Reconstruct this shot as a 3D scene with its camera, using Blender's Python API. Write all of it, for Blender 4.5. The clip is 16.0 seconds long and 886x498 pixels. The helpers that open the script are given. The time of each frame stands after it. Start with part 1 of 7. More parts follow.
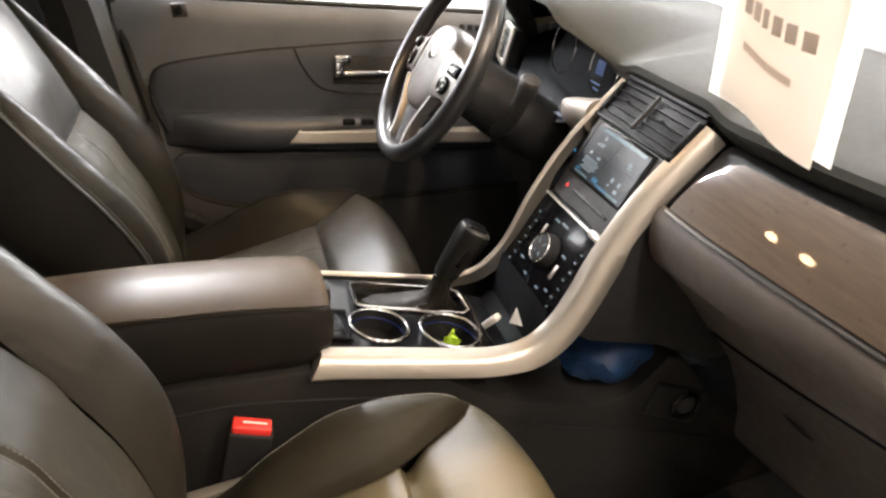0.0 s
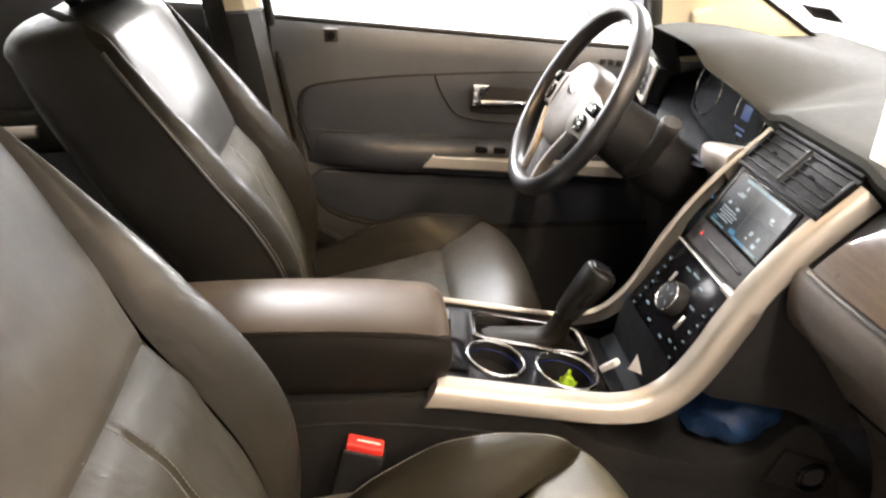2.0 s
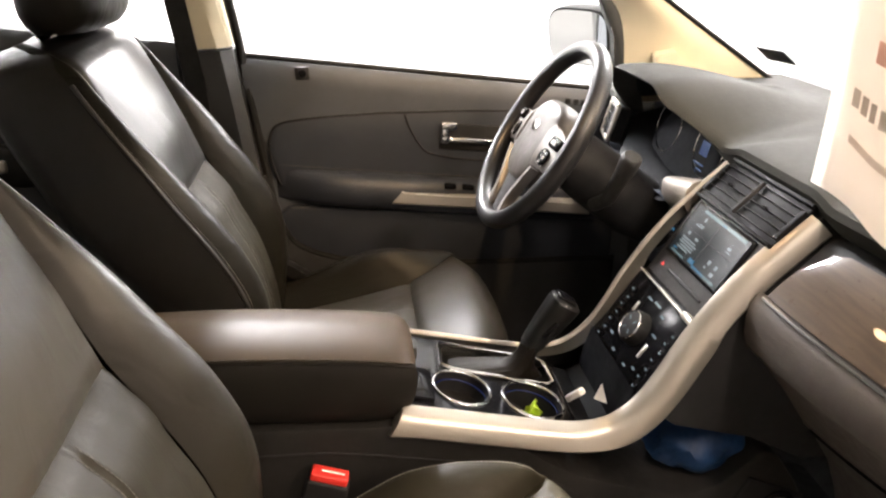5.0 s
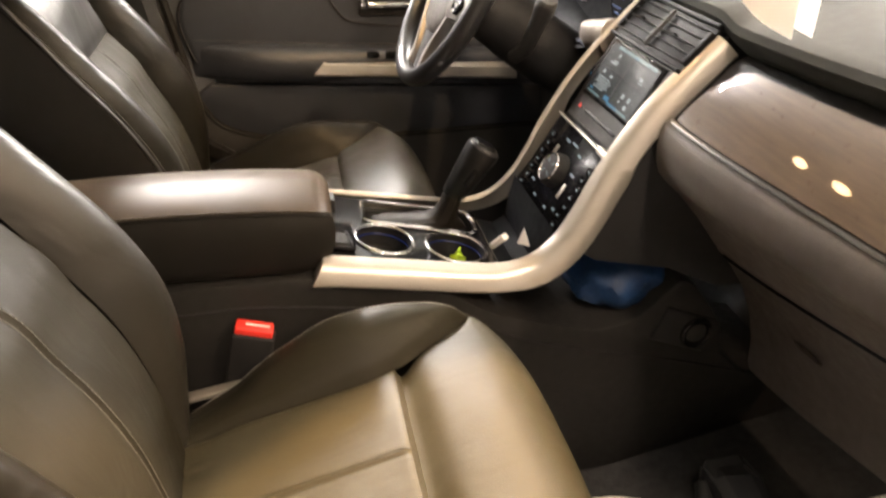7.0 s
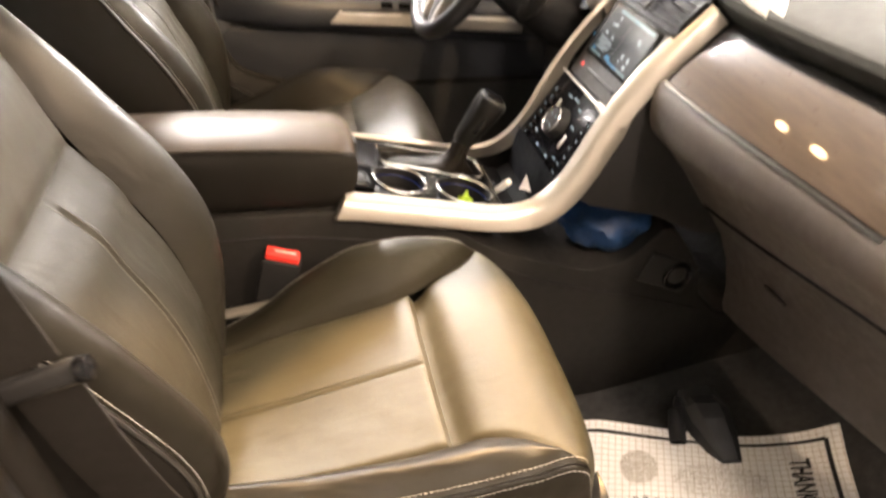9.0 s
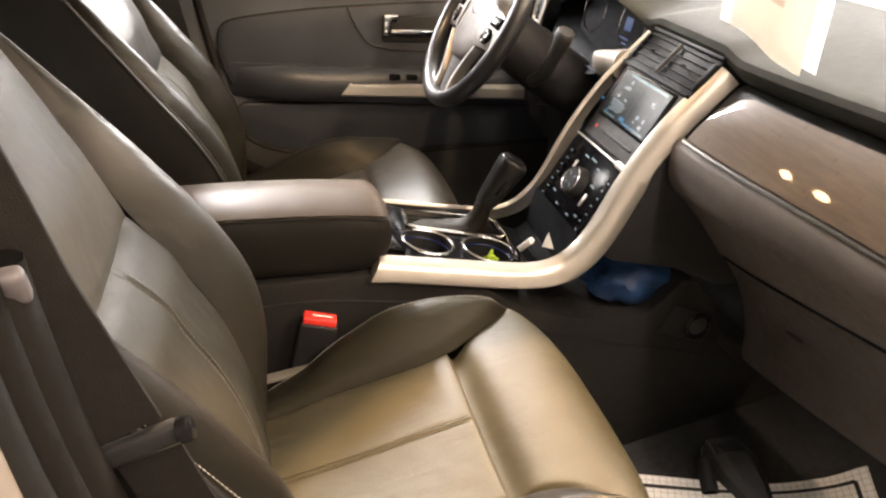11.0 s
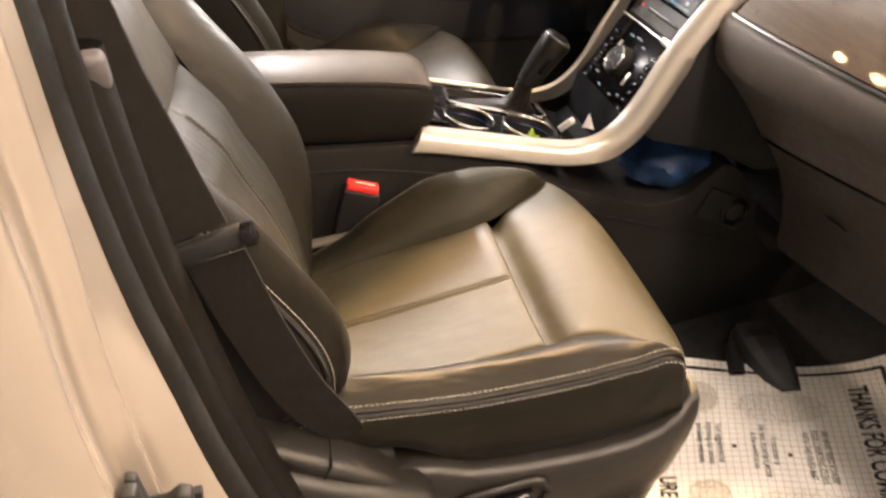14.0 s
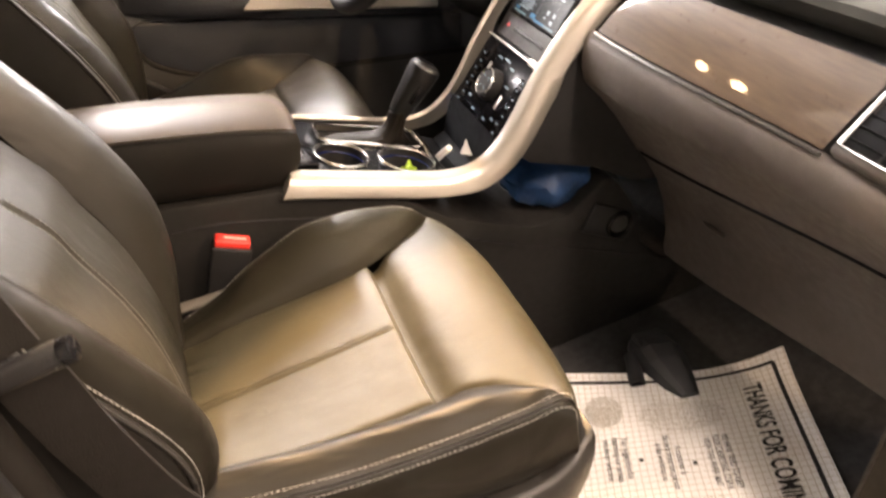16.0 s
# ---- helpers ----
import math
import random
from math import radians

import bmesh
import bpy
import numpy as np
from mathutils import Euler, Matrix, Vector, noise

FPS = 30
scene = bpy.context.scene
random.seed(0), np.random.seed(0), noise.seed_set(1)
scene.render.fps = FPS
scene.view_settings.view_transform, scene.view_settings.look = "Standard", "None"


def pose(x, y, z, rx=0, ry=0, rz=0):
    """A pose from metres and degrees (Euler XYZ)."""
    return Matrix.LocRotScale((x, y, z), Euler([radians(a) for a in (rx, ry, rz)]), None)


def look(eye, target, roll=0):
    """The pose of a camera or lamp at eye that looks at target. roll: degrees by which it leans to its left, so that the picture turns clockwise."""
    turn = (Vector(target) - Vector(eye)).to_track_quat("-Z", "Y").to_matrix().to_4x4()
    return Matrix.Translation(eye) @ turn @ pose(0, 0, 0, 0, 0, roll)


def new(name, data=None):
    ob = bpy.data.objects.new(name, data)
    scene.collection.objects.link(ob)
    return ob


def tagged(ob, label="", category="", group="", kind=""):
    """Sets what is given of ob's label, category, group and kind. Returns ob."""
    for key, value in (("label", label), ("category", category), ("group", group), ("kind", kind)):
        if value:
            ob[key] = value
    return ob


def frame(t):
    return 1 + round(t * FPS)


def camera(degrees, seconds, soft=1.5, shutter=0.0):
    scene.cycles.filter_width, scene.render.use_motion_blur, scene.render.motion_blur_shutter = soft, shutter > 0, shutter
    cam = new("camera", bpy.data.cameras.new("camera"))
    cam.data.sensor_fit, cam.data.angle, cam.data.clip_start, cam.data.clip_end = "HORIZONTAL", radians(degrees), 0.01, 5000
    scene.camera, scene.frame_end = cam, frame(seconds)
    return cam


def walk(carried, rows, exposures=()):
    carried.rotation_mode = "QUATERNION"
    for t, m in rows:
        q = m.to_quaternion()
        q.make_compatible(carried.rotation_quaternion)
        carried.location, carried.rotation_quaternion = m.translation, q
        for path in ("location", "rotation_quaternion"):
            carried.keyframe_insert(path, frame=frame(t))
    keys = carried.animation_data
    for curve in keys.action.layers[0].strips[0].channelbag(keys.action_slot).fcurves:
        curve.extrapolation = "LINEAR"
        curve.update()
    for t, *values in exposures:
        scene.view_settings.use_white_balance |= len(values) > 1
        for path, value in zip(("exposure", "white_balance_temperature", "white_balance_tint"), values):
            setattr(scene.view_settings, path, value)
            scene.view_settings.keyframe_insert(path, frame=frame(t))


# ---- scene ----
cam = camera(61.5, 16.0, 2.3, 0.5)
PATH = [
    (0, (0.333, -1.009, 1.594), (0.777, 0.692, 0.64), -2.1),
    (0.5, (0.344, -0.999, 1.566), (0.71, 0.712, 0.597), 0.2),
    (1, (0.331, -0.986, 1.569), (0.607, 0.722, 0.566), -0.2),
    (1.5, (0.336, -0.994, 1.597), (0.497, 0.747, 0.626), -1.4),
    (2, (0.323, -1.002, 1.62), (0.464, 0.778, 0.719), -1.8),
    (2.5, (0.32, -1.004, 1.63), (0.451, 0.798, 0.773), -2.1),
    (3, (0.318, -1.002, 1.632), (0.512, 0.826, 0.844), -1.7),
    (3.2, (0.315, -1.005, 1.629), (0.532, 0.824, 0.85), -1.4),
    (5.3, (0.341, -1.031, 1.597), (0.553, 0.788, 0.793), -1.0),
    (5.5, (0.344, -1.035, 1.59), (0.562, 0.773, 0.764), -1.2),
    (6, (0.359, -1.048, 1.576), (0.604, 0.729, 0.689), -1.4),
    (6.5, (0.382, -1.057, 1.556), (0.646, 0.691, 0.622), -2.1),
    (7, (0.39, -1.068, 1.517), (0.689, 0.627, 0.499), -3.2),
    (7.5, (0.416, -1.084, 1.512), (0.633, 0.539, 0.364), -4.6),
    (8, (0.362, -1.06, 1.459), (0.68, 0.502, 0.251), -2.4),
    (8.5, (0.365, -1.058, 1.444), (0.661, 0.476, 0.195), -1.2),
    (9, (0.337, -1.175, 1.567), (0.646, 0.447, 0.437), -0.7),
    (9.2, (0.301, -1.209, 1.591), (0.636, 0.447, 0.52), -0.8),
    (11.3, (0.245, -1.174, 1.567), (0.631, 0.535, 0.602), -1.8),
    (11.5, (0.273, -1.151, 1.559), (0.606, 0.577, 0.608), -2.3),
    (12, (0.326, -1.1, 1.556), (0.544, 0.655, 0.622), -2.1),
    (12.5, (0.34, -1.088, 1.536), (0.478, 0.665, 0.584), -1.8),
    (13, (0.301, -1.131, 1.531), (0.429, 0.598, 0.534), -2.8),
    (13.5, (0.24, -1.199, 1.522), (0.454, 0.483, 0.46), -2.2),
    (14, (0.209, -1.248, 1.511), (0.494, 0.365, 0.363), -1.7),
    (14.5, (0.221, -1.26, 1.51), (0.587, 0.304, 0.319), -1.1),
    (15, (0.247, -1.251, 1.513), (0.711, 0.287, 0.323), -1.2),
    (15.5, (0.269, -1.225, 1.502), (0.797, 0.292, 0.31), -1.7),
    (16, (0.278, -1.185, 1.532), (0.788, 0.37, 0.384), -2.8),
]
walk(cam, [(t, look(eye, target, roll)) for t, eye, target, roll in PATH],
     [(0, 0.30, 6790, 16), (1, 0.47, 6890, 16), (1.5, 0.56, 6890, 16), (2.5, 0.50, 6850, 17), (3, 0.17, 6850, 17), (5.5, 0.15, 7070, 18), (7, 0.37, 7570, 18), (8.3, 0.45, 7600, 19), (9, 0.94, 7490, 19),
      (11.5, 0.44, 7200, 18), (12.5, 0.42, 7200, 18), (14, 0.48, 7520, 21), (15, 0.51, 7540, 23), (16, 0.82, 7400, 22)])

BAY, NEAR, MAPW, MAPX, MAPY = 1700.0, 70.0, 95.0, 0.545, 0.04

# ---- world and light ----
world = bpy.data.worlds.new("world")
scene.world = world
world.use_nodes = True
wb = world.node_tree.nodes["Background"]
wb.inputs[0].default_value = (0.9, 0.95, 1.0, 1)
wb.inputs[1].default_value = 0.15


def area_lamp(name, loc, target, sx, sy, watts, colour):
    lamp = bpy.data.lights.new(name, "AREA")
    lamp.shape, lamp.size, lamp.size_y, lamp.energy, lamp.color = "RECTANGLE", sx, sy, watts, colour
    ob = new(name, lamp)
    ob.matrix_world = look(loc, target)
    return ob


# unseen overhead lamps: bright bay on the driver side, warm fill added near
# the near-side fill is placed to brighten mat, pillar and dash
for lx, ly, watts, tone in ((-3.4, 4.6, BAY * 0.5, (0.91, 0.96, 1.0)), (-0.2, 4.9, BAY * 0.75, (0.91, 0.96, 1.0)), (4.6, 5.0, BAY * 1.2, (0.91, 0.96, 1.0)), (4.8, -1.8, BAY * 0.12, (1.0, 0.84, 0.62)), (3.2, -4.4, NEAR * 2.8, (1.0, 0.79, 0.56)), (1.0, -2.6, NEAR * 1.7, (1.0, 0.88, 0.74))):
    area_lamp("overhead_lamp", (lx, ly, 4.30), (lx, ly, 0), 0.3, 2.4, watts, tone)
# the two map lamps of the roof console, each with a sharply cut beam over its own seat
for side in (-1, 1):
    lamp = bpy.data.lights.new("map_lamp", "SPOT")
    lamp.energy, lamp.color, lamp.shadow_soft_size = MAPW if side < 0 else 0.14 * MAPW, (1.0, 0.71, 0.37), 0.012
    lamp.spot_size, lamp.spot_blend = radians(55), 0.30
    beam = new("map_lamp", lamp)
    at = Vector((MAPX, MAPY + side * 0.06, 1.720))
    beam.matrix_world = look(at, at + Vector((-0.065, side * 0.684, -0.730)))

# ---- materials ----
def material(name, colour, rough=0.5, metal=0.0, vary=0.12, scale=9.0, grain=0.0, grain_scale=600.0, coat=0.0, spec=0.5, rough_vary=0.08, crease=0.0):
    m = bpy.data.materials.new(name)
    m.use_nodes = True
    n, l = m.node_tree.nodes, m.node_tree.links
    b = n["Principled BSDF"]
    b.inputs["Roughness"].default_value = rough
    b.inputs["Metallic"].default_value = metal
    b.inputs["Coat Weight"].default_value = coat
    b.inputs["Coat Roughness"].default_value = 0.06
    b.inputs["Specular IOR Level"].default_value = spec
    co = n.new("ShaderNodeTexCoord")
    big = n.new("ShaderNodeTexNoise")
    big.inputs["Scale"].default_value, big.inputs["Detail"].default_value = scale, 5
    l.new(co.outputs["Object"], big.inputs["Vector"])
    ramp = n.new("ShaderNodeMapRange")
    ramp.inputs["From Min"].default_value, ramp.inputs["From Max"].default_value = 0.3, 0.7
    ramp.inputs["To Min"].default_value, ramp.inputs["To Max"].default_value = 1 - vary, 1 + vary
    l.new(big.outputs["Fac"], ramp.inputs["Value"])
    mul = n.new("ShaderNodeVectorMath")
    mul.operation = "SCALE"
    mul.inputs[0].default_value = colour
    l.new(ramp.outputs["Result"], mul.inputs["Scale"])
    l.new(mul.outputs["Vector"], b.inputs["Base Color"])
    fine = n.new("ShaderNodeTexNoise")
    fine.inputs["Scale"].default_value, fine.inputs["Detail"].default_value = scale * 7, 4
    l.new(co.outputs["Object"], fine.inputs["Vector"])
    rr = n.new("ShaderNodeMapRange")
    rr.inputs["From Min"].default_value, rr.inputs["From Max"].default_value = 0.3, 0.7
    rr.inputs["To Min"].default_value, rr.inputs["To Max"].default_value = max(0.02, rough - rough_vary), min(1, rough + rough_vary)
    l.new(fine.outputs["Fac"], rr.inputs["Value"])
    l.new(rr.outputs["Result"], b.inputs["Roughness"])
    if grain:
        vor = n.new("ShaderNodeTexVoronoi")
        vor.inputs["Scale"].default_value = grain_scale
        l.new(co.outputs["Object"], vor.inputs["Vector"])
        bump = n.new("ShaderNodeBump")
        bump.inputs["Strength"].default_value, bump.inputs["Distance"].default_value = grain, 0.0006
        l.new(vor.outputs["Distance"], bump.inputs["Height"])
        wave = n.new("ShaderNodeTexNoise")
        wave.inputs["Scale"].default_value, wave.inputs["Detail"].default_value = 26, 3
        l.new(co.outputs["Object"], wave.inputs["Vector"])
        soft = n.new("ShaderNodeBump")
        soft.inputs["Strength"].default_value, soft.inputs["Distance"].default_value = grain * 0.5, 0.004
        l.new(wave.outputs["Fac"], soft.inputs["Height"])
        l.new(soft.outputs["Normal"], bump.inputs["Normal"])
        l.new(bump.outputs["Normal"], b.inputs["Normal"])
    if crease:
        # soft pulls and creases of stretched hide
        mp = n.new("ShaderNodeMapping")
        mp.inputs["Scale"].default_value = (9, 26, 14)
        l.new(co.outputs["Object"], mp.inputs["Vector"])
        pull = n.new("ShaderNodeTexNoise")
        pull.inputs["Scale"].default_value, pull.inputs["Detail"].default_value, pull.inputs["Distortion"].default_value = 1.0, 2, 0.6
        l.new(mp.outputs["Vector"], pull.inputs["Vector"])
        fold = n.new("ShaderNodeBump")
        fold.inputs["Strength"].default_value, fold.inputs["Distance"].default_value = crease, 0.02
        l.new(pull.outputs["Fac"], fold.inputs["Height"])
        if grain:
            l.new(fold.outputs["Normal"], soft.inputs["Normal"])
        else:
            l.new(fold.outputs["Normal"], b.inputs["Normal"])
    return m


def glow(name, colour, strength):
    m = bpy.data.materials.new(name)
    m.use_nodes = True
    b = m.node_tree.nodes["Principled BSDF"]
    b.inputs["Base Color"].default_value = (*[0.05 * c for c in colour], 1)
    b.inputs["Roughness"].default_value = 0.25
    b.inputs["Emission Color"].default_value = (*colour, 1)
    b.inputs["Emission Strength"].default_value = strength
    return m


def glass(name, tint=(0.95, 0.98, 0.97)):
    m = bpy.data.materials.new(name)
    m.use_nodes = True
    b = m.node_tree.nodes["Principled BSDF"]
    b.inputs["Base Color"].default_value = (*tint, 1)
    b.inputs["Transmission Weight"].default_value = 1.0
    b.inputs["Roughness"].default_value = 0.0
    b.inputs["IOR"].default_value = 1.45
    return m


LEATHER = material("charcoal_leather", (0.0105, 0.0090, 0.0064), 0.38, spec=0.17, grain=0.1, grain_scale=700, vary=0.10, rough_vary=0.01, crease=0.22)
# cushion pads: the same charcoal leather, lightened to carry the light from above
LEATHER_PAD_LIT = material("lit_charcoal_leather", (0.0445, 0.0384, 0.0232), 0.48, spec=0.18, grain=0.3, rough_vary=0.03, grain_scale=700, vary=0.12, crease=0.06)
# driver cushion pads: a dimmer lit copy of that leather
LEATHER_DRIVER = material("dim_lit_charcoal_leather", (0.031, 0.0265, 0.0200), 0.42, spec=0.24, grain=0.25, rough_vary=0.03, grain_scale=700, vary=0.12)
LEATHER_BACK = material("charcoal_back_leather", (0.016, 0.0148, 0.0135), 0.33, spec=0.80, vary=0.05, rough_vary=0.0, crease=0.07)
# passenger upper back: same leather, far window reflection painted in as lighter colour
LEATHER_BACK_NEAR_LIT = material("lit_near_back_leather", (0.042, 0.0358, 0.0262), 0.44, spec=0.40, vary=0.08, rough_vary=0.02, crease=0.07)
# charcoal leather with window glare put into its tone, inner passenger back bolster
LEATHER_WING_LIT = material("lit_wing_leather", (0.0185, 0.0165, 0.0124), 0.40, spec=0.52, vary=0.10, rough_vary=0.02, grain=0.1, grain_scale=700, crease=0.15)
# lower back inserts: charcoal leather again, with some light put into the colour
LEATHER_INSERT = material("lit_back_insert_leather", (0.0240, 0.0208, 0.0140), 0.50, spec=0.13, vary=0.10, rough_vary=0.02, grain=0.15, grain_scale=700, crease=0.12)
# lit copy of the charcoal leather for the console-side cushion bolster
LEATHER_SIDE_LIT = material("lit_bolster_leather", (0.0225, 0.0196, 0.0128), 0.48, spec=0.13, grain=0.1, grain_scale=700, vary=0.10, rough_vary=0.02, crease=0.15)
# one armrest leather twice: lamplight painted into the lid, shade into the sides
LEATHER_ARM_LIT = material("armrest_lit_leather", (0.046, 0.0320, 0.0205), 0.42, grain=0.12, grain_scale=700, spec=0.10, rough_vary=0.02)
LEATHER_ARM_SHADED = material("armrest_shaded_leather", (0.0150, 0.0136, 0.0118), 0.46, grain=0.15, grain_scale=700, spec=0.12, rough_vary=0.02)
SEAT_SHELL = material("black_vinyl", (0.0165, 0.0152, 0.0138), 0.5, spec=0.22, grain=0.2, grain_scale=600)
PLASTIC = material("charcoal_plastic", (0.0185, 0.0176, 0.0166), 0.50, grain=0.5, grain_scale=500, vary=0.1)
PLASTIC_DASH = material("grey_dash_foam", (0.035, 0.0352, 0.0320), 0.85, spec=0.05, grain=0.05, grain_scale=450, vary=0.04)
PLASTIC_BASE = material("seat_valance_plastic", (0.0098, 0.0085, 0.0070), 0.40, grain=0.4, grain_scale=500)
DOOR_VINYL = material("door_vinyl", (0.058, 0.063, 0.072), 0.50, grain=0.5, grain_scale=500, vary=0.08)
DOOR_INSERT = material("blue_black_vinyl", (0.024, 0.027, 0.034), 0.42, grain=0.5, grain_scale=500, vary=0.08)
CLUSTER = material("cluster_black", (0.0070, 0.0073, 0.0085), 0.7, spec=0.06)
# black lining raised to navy grey, imitating haze over the dark footwell
FOOTWELL_HAZE = material("haze_lifted_lining", (0.066, 0.073, 0.092), 0.9, spec=0.08, vary=0.15)
BOOT = material("brown_boot_leather", (0.0105, 0.0082, 0.0064), 0.55, spec=0.08, grain=0.2, grain_scale=700, crease=0.2)
GLOVE_LID = material("dark_glove_lid", (0.068, 0.059, 0.054), 0.55, spec=0.3, grain=0.5, grain_scale=500, vary=0.1)
GLOVE = material("brown_charcoal_foam", (0.088, 0.075, 0.067), 0.58, spec=0.4, grain=0.5, grain_scale=500, vary=0.1)
TUNNEL = material("console_side_plastic", (0.0130, 0.0120, 0.0110), 0.6, spec=0.25, grain=0.5, grain_scale=500, vary=0.1)
DARK = material("matt_black_plastic", (0.0165, 0.0162, 0.0165), 0.6, spec=0.2, grain=0.3, grain_scale=400)
VENT_BLACK = material("vent_black_plastic", (0.0042, 0.0042, 0.0045), 0.45, spec=0.10)
PANEL = material("gloss_panel_black", (0.006, 0.006, 0.007), 0.12, spec=0.05, vary=0.05, rough_vary=0.02)
GLOSS = material("piano_black", (0.006, 0.006, 0.007), 0.10, spec=0.20, coat=0.02, vary=0.05, rough_vary=0.03)
SILVER = material("satin_silver_trim", (0.55, 0.51, 0.45), 0.33, metal=0.75, vary=0.05, rough_vary=0.05)
WHEEL_SILVER = material("wheel_spoke_silver", (0.19, 0.175, 0.16), 0.46, metal=0.75, vary=0.05, rough_vary=0.04)
SPOKE_GREY = material("taupe_spoke_paint", (0.10, 0.088, 0.078), 0.45, metal=0.4, vary=0.05, rough_vary=0.04)
CHROME = material("chrome", (0.75, 0.75, 0.76), 0.08, metal=1.0, vary=0.03, rough_vary=0.03)
CREAM = material("cream_fabric", (0.62, 0.54, 0.38), 0.9, grain=0.4, grain_scale=900, vary=0.05)
CARPET = material("black_carpet", (0.029, 0.0290, 0.0300), 0.95, grain=1.0, grain_scale=350, vary=0.3, scale=60)
PAINT = material("champagne_car_paint", (0.50, 0.435, 0.365), 0.24, metal=0.55, vary=0.015, coat=0.5, rough_vary=0.01)
WEBBING = material("belt_webbing", (0.0080, 0.0066, 0.0053), 0.7, spec=0.25, grain=0.6, grain_scale=900, vary=0.08)
PILLAR = material("brown_black_pillar_plastic", (0.0080, 0.0068, 0.0056), 0.55, spec=0.17, grain=0.3, grain_scale=500)
RUBBER = material("weather_seal_rubber", (0.0092, 0.0082, 0.0070), 0.6, spec=0.22, grain=0.3)
STITCH_DIM = material("grey_thread", (0.16, 0.15, 0.13), 0.8, vary=0.05)
STITCH = material("white_thread", (0.40, 0.39, 0.36), 0.8, vary=0.05)
RED = material("red_button_plastic", (0.80, 0.045, 0.035), 0.35, vary=0.05)
BLUE = material("blue_plastic_film", (0.003, 0.031, 0.098), 0.6, vary=0.4, scale=20, rough_vary=0.15)
LIME = material("lime_foil", (0.42, 0.56, 0.04), 0.3, vary=0.2, scale=60)
WHITE_PAPER = material("white_paper", (0.80, 0.78, 0.74), 0.8, vary=0.04)
INK = material("black_ink", (0.015, 0.015, 0.016), 0.7)
GREY_INK = material("grey_ink", (0.44, 0.41, 0.36), 0.8)
CLAMP = material("grey_rubbery_plastic", (0.020, 0.0215, 0.025), 0.5, grain=0.3)
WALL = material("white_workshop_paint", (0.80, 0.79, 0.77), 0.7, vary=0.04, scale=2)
# grey for the unseen near walls, darkened to cut bounce and reflections
WALL_NEAR = material("unseen_wall_dimmed", (0.30, 0.29, 0.275), 0.8, vary=0.08, scale=2)
CONCRETE = material("workshop_concrete", (0.16, 0.155, 0.148), 0.6, vary=0.15, scale=3)
SCREEN = glow("display_dark", (0.014, 0.019, 0.022), 0.8)
SCREEN_CYAN = glow("display_cyan", (0.16, 0.28, 0.31), 0.45)
SCREEN_BLUE = glow("display_blue", (0.04, 0.22, 0.40), 0.5)
SCREEN_WHITE = glow("display_white", (0.34, 0.42, 0.46), 0.55)
KEYLIGHT = glow("backlit_key", (0.55, 0.75, 0.85), 0.22)
LAMP_WARM = glow("lamp_lens_warm", (1.0, 0.72, 0.42), 40.0)
TUBE_GLOW = glow("tube_glow", (1.0, 0.98, 0.94), 8.0)
PANE = glass("window_glass")


def wood_material():
    m = material("dark_wood_veneer", (0.062, 0.041, 0.030), 0.30, coat=1.0, vary=0.1, rough_vary=0.03)
    n, l = m.node_tree.nodes, m.node_tree.links
    b = n["Principled BSDF"]
    co = n.new("ShaderNodeTexCoord")
    mp = n.new("ShaderNodeMapping")
    mp.inputs["Scale"].default_value = (60, 4, 60)
    no = n.new("ShaderNodeTexNoise")
    no.inputs["Scale"].default_value, no.inputs["Detail"].default_value = 2.5, 8
    cr = n.new("ShaderNodeValToRGB")
    cr.color_ramp.elements[0].color, cr.color_ramp.elements[1].color = (0.058, 0.043, 0.033, 1), (0.082, 0.059, 0.044, 1)
    cr.color_ramp.elements[0].position, cr.color_ramp.elements[1].position = 0.3, 0.72
    l.new(co.outputs["Object"], mp.inputs["Vector"])
    l.new(mp.outputs["Vector"], no.inputs["Vector"])
    l.new(no.outputs["Fac"], cr.inputs["Fac"])
    l.new(cr.outputs["Color"], b.inputs["Base Color"])
    b.inputs["Coat Roughness"].default_value = 0.03
    b.inputs["Coat Weight"].default_value = 0.85
    b.inputs["Specular IOR Level"].default_value = 0.12
    return m


WOOD = wood_material()


# ---- building helpers ----
ORIGIN = {}


def thing(name, loc, label, category, group="", kind=""):
    ob = new(name)
    ob.empty_display_size = 0.05
    ob.location = loc
    ORIGIN[ob.name] = Vector(loc)
    return tagged(ob, label, category, group, kind)


def finish(bm, smooth, merge=True):
    if merge:
        bmesh.ops.remove_doubles(bm, verts=bm.verts, dist=1e-5)
    bmesh.ops.recalc_face_normals(bm, faces=bm.faces)
    for f in bm.faces:
        f.smooth = smooth


def part(name, bm, mat, parent=None, label="", smooth=True, sharp=40):
    """One mesh object from a bmesh in world metres, under a thing or a part."""
    finish(bm, smooth)
    base = ORIGIN[parent.name] if parent else Vector((0, 0, 0))
    bm.transform(Matrix.Translation(-base))
    if smooth:
        for e in bm.edges:
            if len(e.link_faces) == 2 and e.calc_face_angle(0) > radians(sharp):
                e.smooth = False
    me = bpy.data.meshes.new(name)
    bm.to_mesh(me)
    bm.free()
    me.materials.append(mat)
    ob = new(name, me)
    ORIGIN[ob.name] = base
    if parent:
        ob.parent = parent
    if label:
        ob["label"] = label
    return ob


def solid(name, bm, mat, label, category, kind="", smooth=True, sharp=40, group=""):
    return tagged(part(name, bm, mat, None, "", smooth, sharp), label, category, group, kind)


def B():
    return bmesh.new()


